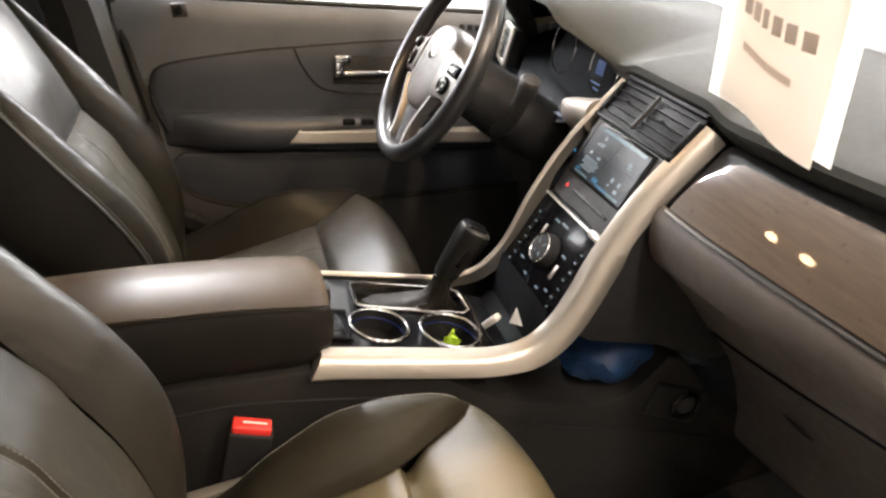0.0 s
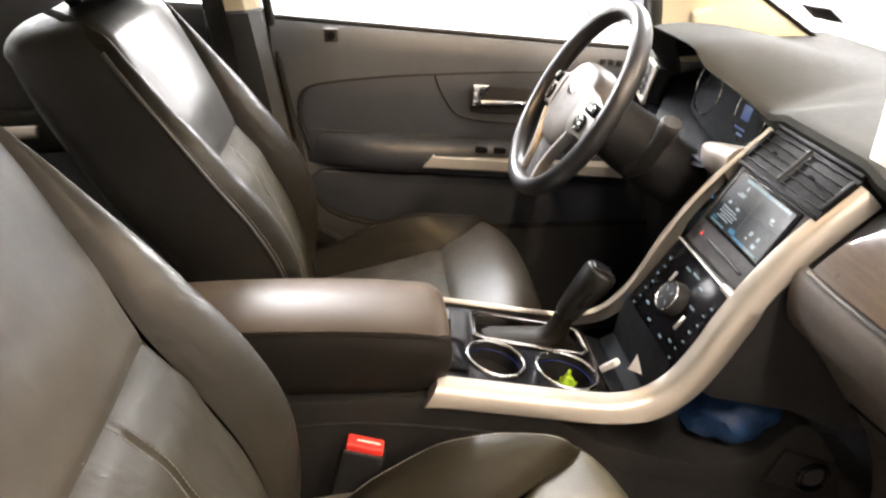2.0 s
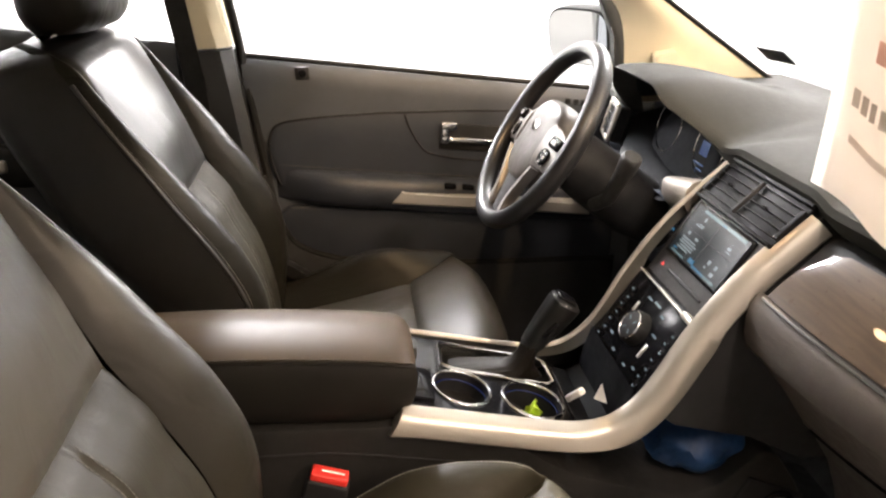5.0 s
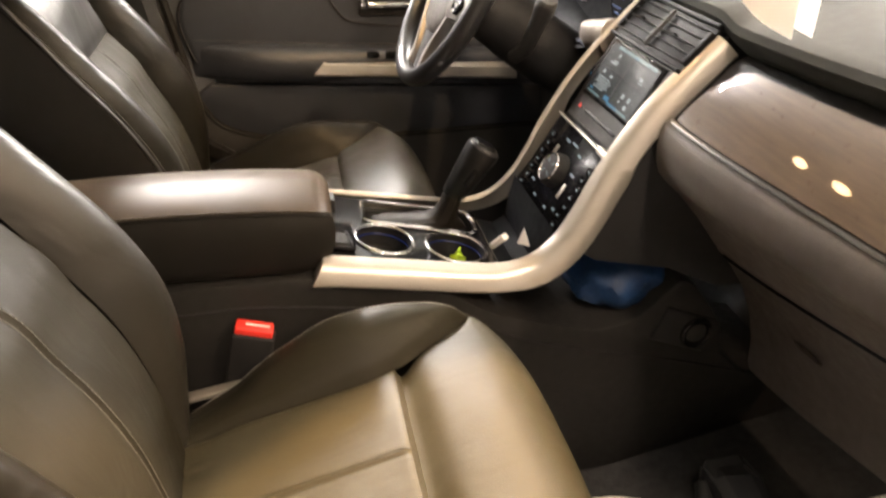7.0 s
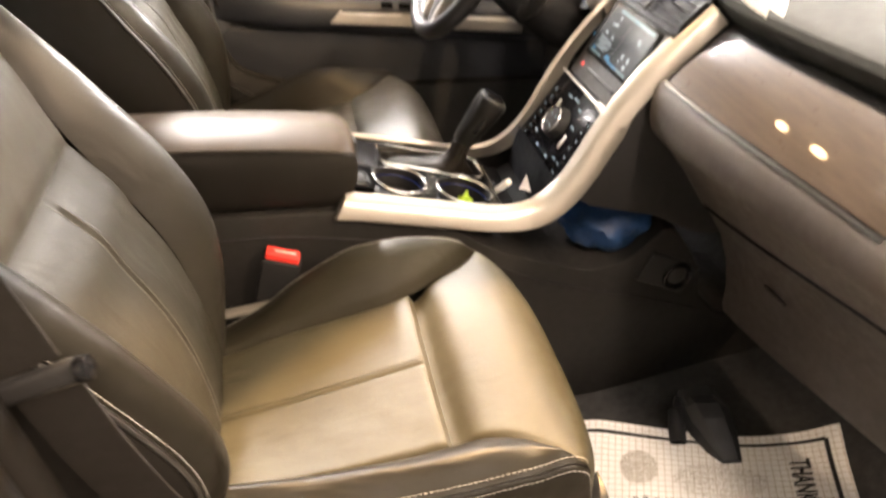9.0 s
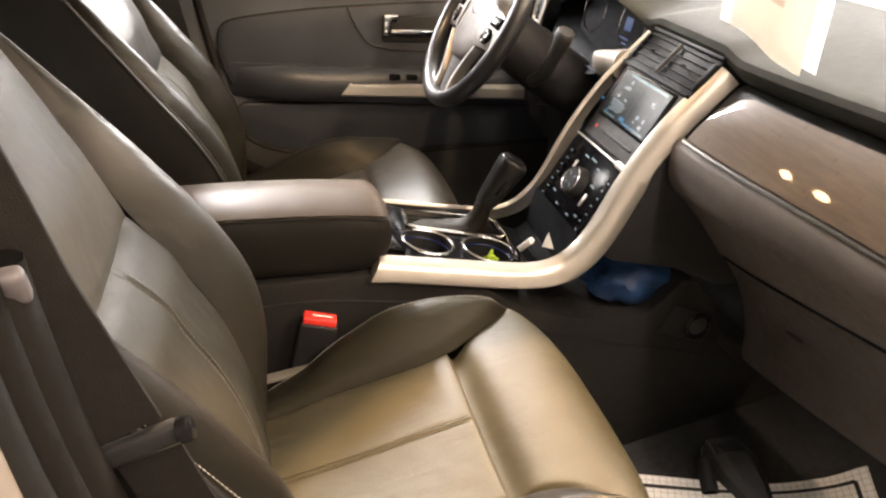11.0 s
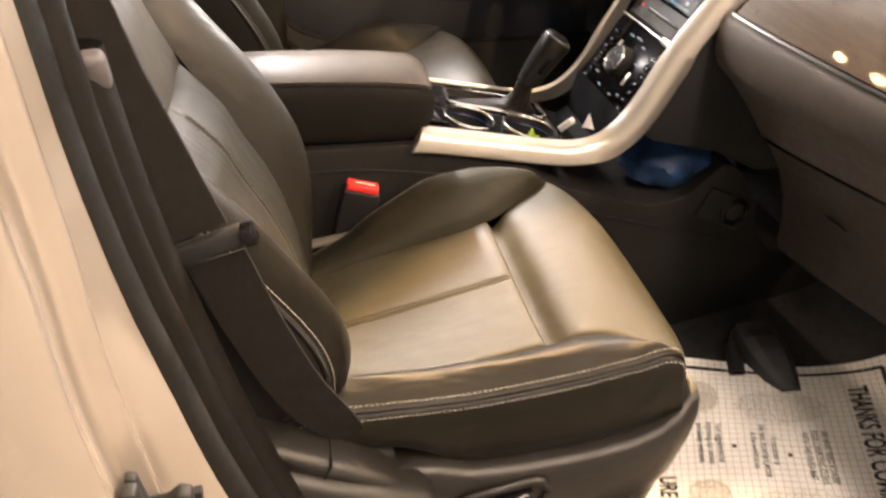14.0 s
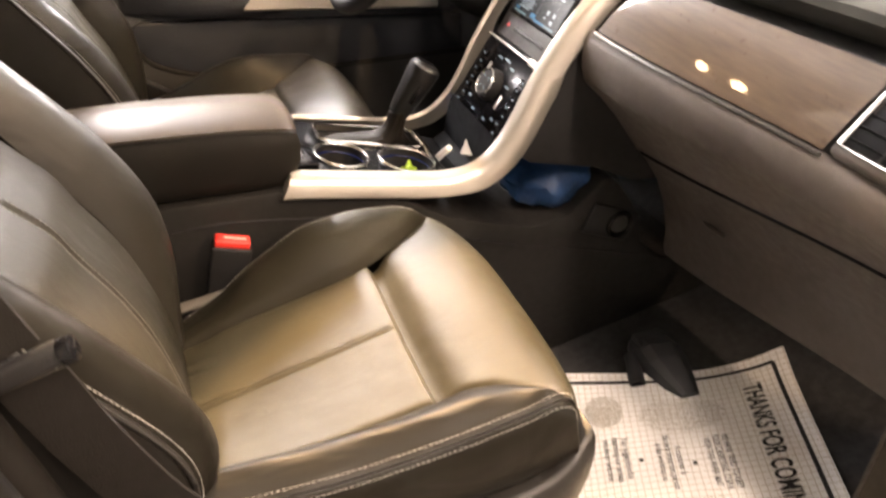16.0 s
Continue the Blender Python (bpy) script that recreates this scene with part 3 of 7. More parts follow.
# far B pillar
bp = thing("far_pillar", (0.02, 0.74, 0.45), "B pillar trim, dark below and cream above", "pillar", kind="structure")
bm = B()
rings = []
for z, x0, x1 in ((0.45, -0.08, 0.16), (0.8, -0.07, 0.14), (1.1, -0.06, 0.105), (1.30, -0.055, 0.085), (1.36, -0.05, 0.078)):
    rings.append([(x0, 0.80, z), (x0 + 0.01, 0.735, z), (x0 + 0.03, 0.712, z), (x1 - 0.03, 0.712, z), (x1 - 0.006, 0.735, z), (x1, 0.80, z)])
loft(bm, rings)
part("lower_trim", bm, PLASTIC, bp)
bm = B()
rings = []
for z, x0, x1, dy in ((1.365, -0.045, 0.073, 0), (1.45, -0.040, 0.060, -0.018), (1.60, -0.050, 0.050, -0.052), (1.73, -0.06, 0.04, -0.09)):
    rings.append([(x0, 0.80 + dy, z), (x0 + 0.01, 0.738 + dy, z), (x0 + 0.03, 0.718 + dy, z), (x1 - 0.03, 0.718 + dy, z), (x1 - 0.006, 0.738 + dy, z), (x1, 0.80 + dy, z)])
loft(bm, rings)
part("upper_trim", bm, CREAM, bp, "cream upper trim")
bm = B()
tube(bm, curve_points([(0.17, 0.77, 0.5), (0.13, 0.765, 0.9), (0.10, 0.762, 1.2), (0.085, 0.765, 1.37), (0.065, 0.73, 1.55), (0.05, 0.69, 1.72)], 24), 0.011, 8)
part("door_seal", bm, RUBBER, bp)
# trim of the far sill, curving up into the pillar
bm = B()
arc = [(0.108, 1.06), (0.124, 0.985), (0.145, 0.920), (0.172, 0.876), (0.225, 0.846), (0.31, 0.822), (0.50, 0.800), (1.0, 0.780)]
prism(bm, [(0.05, 0.46), (0.05, 1.06)] + arc + [(1.0, 0.46)], "y", 0.724, 0.742, 0.004)
part("sill_trim", bm, PLASTIC, bp, "dark sill trim")
bm = B()
tube(bm, curve_points([(x, 0.730, z + 0.004) for x, z in arc], 40), 0.0075, 8)
part("sill_seal", bm, RUBBER, bp)
belt = thing("far_seat_belt", (-0.03, 0.70, 1.36), "dark grey belt hanging on the far pillar", "seat belt")
bm = B()
rbox(bm, look((-0.015, 0.700, 1.25), (-0.05, 0.68, 1.70)), 0.046, 0.003, 0.001, 0)
rings = [[(x - 0.023, y, z), (x + 0.023, y - 0.008, z), (x + 0.023, y - 0.005, z), (x - 0.023, y + 0.003, z)] for x, y, z in ((0.0, 0.703, 0.75), (-0.005, 0.703, 1.0), (-0.012, 0.703, 1.30), (-0.03, 0.690, 1.50), (-0.04, 0.655, 1.68))]
loft(bm, rings)
part("webbing", bm, WEBBING, belt)


# ---- dashboard ----
dash = thing("dashboard", (1.2, 0, 0.9), "charcoal and grey dashboard with dark wood trim and chrome vents", "dashboard")


def lip_x(y):
    """Edge of the dash top towards the seats."""
    if y < 0.13:
        return 0.972 + 0.05 * smooth01((-0.15 - y) / 0.5)
    return 0.972 - 0.082 * smooth01((y - 0.16) / 0.10) + 0.07 * smooth01((y - 0.52) / 0.14)


def top_z(x, y):
    u = (x - lip_x(y)) / (1.42 - lip_x(y))
    base = 1.243 + 0.024 * math.sin(math.pi * min(1, u * 0.8 + 0.08)) - 0.004 * u
    # the hood rises out of a soft crease that swings away towards the windscreen
    rise = min(1, max(0, (y - 0.146 - 0.34 * max(0, x - 0.91)) / 0.17))
    hood = (0.5 * smooth01(rise) + 0.5 * math.sin(rise * math.pi / 2)) * (1 - smooth01((y - 0.50) / 0.13))
    base += hood * 0.088 * (1 - smooth01(u / 0.85)) * (0.9 + 0.1 * math.cos(6 * (y - 0.38)))
    mid = smooth01((y + 0.16) / 0.06) * (1 - smooth01((y - 0.10) / 0.06))
    base += 0.012 * mid * (1 - smooth01(u / 0.5))
    base -= 0.012 * (1 - u) * smooth01((y - 0.60) / 0.12)
    return base


bm = B()
rows = []
for j in range(153):
    y = -0.76 + 1.52 * j / 152
    lx = lip_x(y)
    lp = 1 - 0.62 * smooth01((y - 0.15) / 0.06) * (1 - smooth01((y - 0.60) / 0.05))
    row = [(lx + 0.055, y, top_z(lx, y) - 0.052 * lp), (lx + 0.020, y, top_z(lx, y) - 0.045 * lp), (lx + 0.003, y, top_z(lx, y) - 0.030 * lp), (lx - 0.004, y, top_z(lx, y) - 0.014 * lp), (lx, y, top_z(lx, y) - 0.003)]
    for i in range(1, 19):
        x = lx + (1.42 - lx) * (i / 18) ** 1.3
        row.append((x, y, top_z(x, y)))
    row.append((1.45, y, top_z(1.42, y) - 0.05))
    rows.append(row)
skin(bm, rows)
part("top_pad", bm, PLASTIC_DASH, dash, "grey foam dash top with instrument hood")

# passenger side: dark gap, wood band, lower pad, glove box
def wood_low(y):
    return Vector((0.893 + 0.05 * smooth01((-0.16 - y) / 0.55), y, 1.124 - 0.028 * (-0.16 - y)))


def wood_high(y):
    return Vector((0.972 + 0.05 * smooth01((-0.15 - y) / 0.5), y, 1.196 - 0.012 * (-0.16 - y)))


ys = [-0.150 - 0.61 * j / 24 for j in range(25)]
bm = B()
rows = []
for y in ys:
    h = wood_high(y)
    rows.append([h + Vector((0.055, 0, 0.01)), h + Vector((0.02, 0, 0.006)), h + Vector((0.004, 0, 0.0)), wood_low(y) + Vector((0.004, 0, -0.008))])
skin(bm, rows)
bmesh.ops.solidify(bm, geom=bm.faces[:], thickness=-0.01)
part("trim_backing", bm, DARK, dash)
bm = B()
rows = []
for y in [-0.162 - 0.440 * j / 20 for j in range(21)]:
    a, b = wood_low(y), wood_high(y)
    if y > -0.19:
        b = a.lerp(b, 0.55 + 0.45 * (-0.162 - y) / 0.028)
    nrm = Vector((-0.67, 0, 0.74))
    rows.append([a.lerp(b, t) + nrm * (0.0035 * math.sin(math.pi * (0.12 + 0.76 * t)) + 0.001) for t in (0, 0.06, 0.14, 0.3, 0.5, 0.7, 0.86, 0.94, 1.0)])
skin(bm, rows)
bmesh.ops.solidify(bm, geom=bm.faces[:], thickness=0.006)
part("wood_band", bm, WOOD, dash, "glossy dark wood veneer band")
bm = B()
tube(bm, [wood_low(y) + Vector((-0.006, 0, -0.002)) for y in [-0.160 - 0.445 * j / 20 for j in range(21)]], 0.0028, 6)
part("chrome_strip", bm, material("dim_chrome", (0.22, 0.21, 0.20), 0.3, metal=1.0, vary=0.03, rough_vary=0.02), dash, "thin chrome strip")

lower = [(0.004, -0.004), (-0.006, -0.008), (-0.013, -0.020), (-0.016, -0.042), (-0.015, -0.066), (-0.009, -0.086), (0.004, -0.102), (0.028, -0.126), (0.062, -0.168), (0.090, -0.208), (0.102, -0.226), (0.107, -0.232), (0.110, -0.240)]
glove = [(0.112, -0.243), (0.128, -0.262), (0.158, -0.310), (0.182, -0.370), (0.196, -0.430), (0.198, -0.480), (0.205, -0.500), (0.30, -0.520)]


def lower_rows(prof, yy, sag):
    rows = []
    for y in yy:
        a = wood_low(y)
        rows.append([Vector((a.x + dx + 0.09 * smooth01((-0.69 - y) / 0.10) ** 1.6, y, a.z + dz - sag * (y + 0.16) * min(1, -dz / 0.2))) for dx, dz in prof])
    return rows


bm = B()
skin(bm, lower_rows(lower, [-0.140 - 0.62 * j / 30 for j in range(31)], 0.12))
part("lower_pad", bm, GLOVE, dash, "charcoal lower dash pad")
bm = B()
rows = lower_rows(glove, [-0.150 - 0.600 * j / 24 for j in range(25)], 0.12)
rows = [[p + Vector((0.03, 0.004, -0.004)) for p in rows[0]]] + rows
skin(bm, rows)
gb = part("glove_box", bm, GLOVE_LID, dash, "charcoal glove box lid")
bm = B()
sm_rows = lower_rows([(0.109, -0.2405)], [-0.160 - 0.600 * j / 24 for j in range(25)], 0.12)
tube(bm, [r[0] + Vector((0.001, 0, 0)) for r in sm_rows], 0.0030, 8)
part("lid_gap", bm, CLUSTER, gb)
bm = B()
grip = [Vector((1.0775, -0.262, 0.781)), Vector((1.0705, -0.298, 0.785)), Vector((1.0690, -0.338, 0.789))]
tube(bm, grip, [0.003, 0.005, 0.003], 8, flat=0.6)
part("latch", bm, GLOVE, gb, "slim lid latch")

# passenger outer vent with chrome frame
vo = wood_low(-0.672).lerp(wood_high(-0.672), 0.5)
vm = frame_at(vo + Vector((-0.004, 0, 0.004)), (0, -1, 0), (0.745, 0, 0.667))
bm = B()
rbox(bm, vm @ pose(0.0, 0.0, -0.008), 0.125, 0.115, 0.024, 0.008, 3)
vent = part("outer_vent", bm, GLOVE, dash, "air vent in a brown bezel with a chrome frame")
bm = B()
rbox(bm, vm @ pose(0.002, 0.002, 0.001), 0.108, 0.092, 0.0085, 0.003)
part("vent_well", bm, CLUSTER, vent, "black vent opening")
bm = B()
corners = [vm @ Vector((x, y, 0.006)) for x, y in ((-0.052, -0.046), (-0.058, 0.046), (0.055, 0.050), (0.058, -0.046))]
for a, b, r in zip(corners, corners[1:] + corners[:1], (0.0040, 0.0016, 0.0016, 0.0015)):
    tube(bm, [a, b], r, 8)
part("chrome_frame", bm, CHROME, vent, "chrome frame")
for k in range(5):
    bm = B()
    rbox(bm, vm @ pose(0, -0.034 + 0.017 * k, 0.0055, 60, 0, 0), 0.102, 0.005, 0.0018, 0.0007, 1)
    part("vent_slat", bm, VENT_BLACK, vent)
bm = B()
rbox(bm, vm @ pose(0.0, 0, 0.0065), 0.004, 0.088, 0.003, 0.001, 1)
part("vent_fin", bm, DARK, vent)

# driver side: cluster recess, knee panel, small vent, silver pods
bm = B()
rows = []
for j in range(31):
    y = 0.140 + 0.52 * j / 30
    lx = lip_x(y)
    zt = top_z(lx, y) - 0.012
    zb = tab(y, [(0.15, 1.205), (0.25, 1.13), (0.38, 1.105), (0.55, 1.14), (0.63, 1.19)])
    rows.append([(lx + 0.006, y, zt), (lx + 0.05, y, min(zt + 0.002, top_z(lx + 0.05, y) - 0.012)), (lx + 0.10, y, min(zt + 0.004, top_z(lx + 0.10, y) - 0.012)), (lx + 0.150, y, min(zt - 0.01, top_z(lx + 0.15, y) - 0.014)), (lx + 0.145, y, 0.5 * (zt + zb)), (lx + 0.105, y, zb + 0.012), (lx + 0.05, y, zb), (lx + 0.03, y, zb - 0.01)])
skin(bm, rows)
part("cluster_recess", bm, CLUSTER, dash, "black recessed instrument cluster")
for cy, r in ((0.285, 0.055), (0.475, 0.055)):
    bm = B()
    dm = frame_at((1.005, cy, 1.205), (0, -1, 0), (0.25, 0, 0.97))
    ring(bm, dm, r, 0.0014, 40, 6)
    part("dial_ring", bm, CHROME, dash, "chrome dial ring")
bm = B()
dm = frame_at((1.000, 0.235, 1.190), (0, -1, 0), (0.25, 0, 0.97))
for k in range(9):
    a = radians(-70 + 17 * k)
    rbox(bm, dm @ pose(0.052 * math.cos(a), 0.052 * math.sin(a), 0.004, 0, 0, math.degrees(a)), 0.010, 0.006, 0.002, 0)
part("dial_light", bm, glow("dial_blue", (0.04, 0.24, 0.55), 0.9), dash, "blue lit dial arc", False)
bm = B()
rbox(bm, dm @ pose(-0.055, 0.015, 0.004), 0.030, 0.028, 0.002, 0.001)
rbox(bm, dm @ pose(-0.060, -0.016, 0.004), 0.040, 0.004, 0.002, 0.001)
rbox(bm, dm @ pose(-0.052, -0.026, 0.004), 0.024, 0.004, 0.002, 0.001)
part("cluster_display", bm, glow("cluster_dim_blue", (0.05, 0.09, 0.20), 0.6), dash, "dim blue cluster display", False)
bm = B()
knee = [(0.000, 1.100), (-0.006, 1.05), (0.02, 0.98), (0.08, 0.88), (0.13, 0.78), (0.18, 0.66), (0.30, 0.62)]
skin(bm, [[(0.96 + dx + 0.03 * smooth01((y - 0.5) / 0.25), y, z) for dx, z in [(-0.035, 1.112)] + knee] for y in [0.105 + 0.65 * j / 16 for j in range(17)]])
part("knee_panel", bm, FOOTWELL_HAZE, dash, "black knee panel under the steering column")
bm = B()
rings = []
for y, hx, hz, cz in ((0.128, 0.030, 0.030, 1.168), (0.160, 0.034, 0.031, 1.160), (0.200, 0.033, 0.028, 1.152), (0.235, 0.026, 0.022, 1.150), (0.262, 0.014, 0.012, 1.152), (0.272, 0.004, 0.004, 1.154)):
    rings.append([Vector((0.922 + hx * math.copysign(abs(math.cos(q)) ** 0.8, math.cos(q)), y, cz + hz * math.copysign(abs(math.sin(q)) ** 0.8, math.sin(q)))) for q in [2 * math.pi * k / 20 for k in range(20)]])
loft(bm, rings)
part("silver_pod", bm, material("warm_grey_pod", (0.20, 0.175, 0.15), 0.45, metal=0.3), dash, "warm grey pod beside the column")
bm = B()
rbox(bm, pose(1.26, 0.44, 1.00), 0.36, 0.64, 0.44, 0.02)
rbox(bm, pose(1.20, 0.51, 1.205), 0.22, 0.40, 0.07, 0.02)
part("inner_housing", bm, FOOTWELL_HAZE, dash)
bm = B()
vm2 = frame_at((0.955, 0.655, 1.175), (-0.20, -1, 0), (0.3, 0, 0.95))
rbox(bm, vm2, 0.095, 0.085, 0.03, 0.008, 3)
v2 = part("driver_vent", bm, DARK, dash, "black driver air vent")
bm = B()
cs = [vm2 @ Vector((x, y, 0.017)) for x, y in ((-0.046, -0.04), (-0.046, 0.04), (0.046, 0.04), (0.046, -0.04))]
for a, b in zip(cs, cs[1:] + cs[:1]):
    tube(bm, [a, b], 0.006, 8)
part("vent_frame", bm, SILVER, v2, "silver vent frame")
for k in range(4):
    bm = B()
    rbox(bm, vm2 @ pose(0, -0.027 + 0.018 * k, 0.017, 25, 0, 0), 0.08, 0.010, 0.003, 0.001, 1)
    part("vent_slat", bm, PLASTIC, v2)
bm = B()
rbox(bm, vm2 @ pose(0.0, 0, 0.020), 0.004, 0.07, 0.004, 0.001, 1)
part("vent_fin", bm, PLASTIC, v2)
bm = B()
rbox(bm, pose(1.300, 0.605, 1.322, 0, 36, 15), 0.055, 0.085, 0.003, 0.001)
solid("dash_sensor_plate", bm, DARK, "small dark sticker plate at the windscreen foot", "plate")

# ignition and start button on the column side
bm = B()
disc(bm, frame_at((0.925, 0.205, 1.075), (0, -1, 0), (0.4, 0, 0.9)), 0.016, 0.012, 20, bev=0.003)
bt = part("start_button", bm, GLOSS, dash, "black start button with a blue mark")
bm = B()
rbox(bm, frame_at((0.925, 0.205, 1.075), (0, -1, 0), (0.4, 0, 0.9)) @ pose(0, 0, 0.0125), 0.012, 0.004, 0.001, 0)
part("button_mark", bm, SCREEN_BLUE, bt, "", False)


# ---- steering wheel ----
wheel = thing("steering_wheel", (0.70, 0.388, 1.225), "black leather steering wheel with taupe and silver spokes", "steering wheel")
wm = frame_at((0.697, 0.388, 1.222), (0, -1, 0), (0.546, 0, 0.838))
bm = B()
ring(bm, wm, 0.190, 0.0170, 64, 14, 1.15)
part("rim", bm, material("rim_leather", (0.011, 0.011, 0.012), 0.32, grain=0.12, rough_vary=0.02), wheel, "black leather rim")
bm = B()
hub = []
for s, h in ((1.0, -0.035), (1.0, -0.008), (0.95, 0.004), (0.86, 0.010), (0.5, 0.015), (0.12, 0.016)):
    row = []
    for k in range(36):
        a = 2 * math.pi * k / 36
        rx, ry = 0.088, 0.078 if math.sin(a) > 0 else 0.100
        q = 2.6
        c, d = math.cos(a), math.sin(a)
        rr = (abs(c / rx) ** q + abs(d / ry) ** q) ** (-1 / q)
        row.append(wm @ Vector((s * rr * c, s * rr * d, h)))
    hub.append(row)
loft(bm, hub)
part("airbag_cover", bm, material("airbag_vinyl", (0.040, 0.035, 0.031), 0.45, spec=0.35, grain=0.2, grain_scale=500), wheel, "charcoal airbag cover")
bm = B()
em = wm @ pose(0, 0.015, 0.0155)
loft(bm, [[em @ Vector((0.019 * s * math.cos(2 * math.pi * k / 24), 0.012 * s * math.sin(2 * math.pi * k / 24), h)) for k in range(24)] for s, h in ((1, -0.002), (1, 0.002), (0.8, 0.003), (0.1, 0.003))])
part("badge", bm, CHROME, wheel, "oval chrome badge")
for side in (-1, 1):
    bm = B()
    rings = []
    for u in range(9):
        t = u / 8
        x = side * (0.070 + 0.112 * t)
        half = tab(t, [(0, 0.046), (0.5, 0.034), (1, 0.040)])
        y0 = -0.004 - 0.012 * t
        h = 0.008 - 0.018 * t
        rings.append([wm @ Vector((x, y0 + half, h)), wm @ Vector((x, y0 + half * 0.6, h + 0.006)), wm @ Vector((x, y0 - half * 0.6, h + 0.006)), wm @ Vector((x, y0 - half, h)), wm @ Vector((x, y0 - half, h - 0.012)), wm @ Vector((x, y0 + half, h - 0.012))])
    loft(bm, rings)
    sp = part("spoke", bm, SPOKE_GREY, wheel, "taupe grey spoke")
    bm = B()
    rbox(bm, wm @ pose(side * 0.128, 0.014, 0.0085, 0, side * 9, 0), 0.040, 0.024, 0.010, 0.005, 3)
    rk = part("rocker_key", bm, GLOSS, sp, "black rocker key")
    bm = B()
    rbox(bm, wm @ pose(side * 0.128, 0.014, 0.0139, 0, side * 9, 0), 0.016, 0.008, 0.0010, 0)
    part("key_mark", bm, WHEEL_SILVER, rk)
    bm = B()
    disc(bm, wm @ pose(side * 0.112, -0.020, 0.008, 0, side * 9, 0), 0.017, 0.005, 24, bev=0.002)
    cp5 = part("control_pad", bm, GLOSS, sp, "black five-way pad")
    bm = B()
    for ax, ay in ((0.011, 0), (-0.011, 0), (0, 0.011), (0, -0.011)):
        rbox(bm, wm @ pose(side * 0.112 + ax, -0.020 + ay, 0.0135, 0, side * 9, 0), 0.005, 0.005, 0.0010, 0)
    part("pad_marks", bm, WHEEL_SILVER, cp5)
bm = B()
rings = []
for t in range(9):
    u = t / 8
    y, half, h = -0.082 - 0.092 * u, 0.034 - 0.010 * u, 0.000 - 0.012 * u
    rings.append([wm @ Vector((half, y, h)), wm @ Vector((half * 0.7, y, h + 0.004)), wm @ Vector((-half * 0.7, y, h + 0.004)), wm @ Vector((-half, y, h)), wm @ Vector((-half, y, h - 0.012)), wm @ Vector((half, y, h - 0.012))])
loft(bm, rings)
part("lower_web", bm, DARK, wheel, "black lower spoke web")
for side in (-1, 1):
    bm = B()
    rings = []
    for t in range(13):
        u = t / 12
        y = -0.050 - 0.126 * u
        x = side * tab(u, [(0, 0.088), (0.35, 0.062), (0.7, 0.044), (1, 0.046)])
        half = tab(u, [(0, 0.010), (0.5, 0.011), (1, 0.016)])
        h = 0.006 - 0.012 * u
        rings.append([wm @ Vector((x + half, y, h - 0.002)), wm @ Vector((x + half * 0.5, y, h + 0.005)), wm @ Vector((x - half * 0.5, y, h + 0.005)), wm @ Vector((x - half, y, h - 0.002)), wm @ Vector((x - half, y, h - 0.013)), wm @ Vector((x + half, y, h - 0.013))])
    loft(bm, rings)
    part("lower_spoke", bm, WHEEL_SILVER, wheel, "satin silver lower spoke")
col = thing("steering_column", (0.85, 0.388, 1.1), "black steering column shroud with a stalk", "steering column")
bm = B()
loft(bm, [[wm @ Vector((r * math.cos(2 * math.pi * k / 20), r * 0.9 * math.sin(2 * math.pi * k / 20) - dy, -h)) for k in range(20)] for r, dy, h in ((0.060, 0.0, 0.025), (0.066, 0.0, 0.05), (0.072, 0.01, 0.14), (0.075, 0.02, 0.24), (0.07, 0.02, 0.34))])
part("shroud", bm, DARK, col)
bm = B()
tube(bm, [(0.80, 0.330, 1.090), (0.807, 0.275, 1.120), (0.818, 0.255, 1.160), (0.826, 0.240, 1.188)], [0.014, 0.014, 0.015, 0.017], 14)
stk = part("stalk", bm, PLASTIC, col, "black wiper stalk")
bm = B()
tube(bm, [(0.826, 0.240, 1.188), (0.829, 0.231, 1.206), (0.831, 0.226, 1.216), (0.8315, 0.2248, 1.2185)], [0.0185, 0.0195, 0.0190, 0.0165], 20)
part("stalk_end", bm, PLASTIC, stk, "grey twist end")
bm = B()
tube(bm, [wm @ Vector(p) for p in ((-0.06, 0.01, -0.085), (-0.10, 0.02, -0.085), (-0.17, 0.042, -0.080))], [0.011, 0.012, 0.017], 12)
part("stalk", bm, PLASTIC, col)


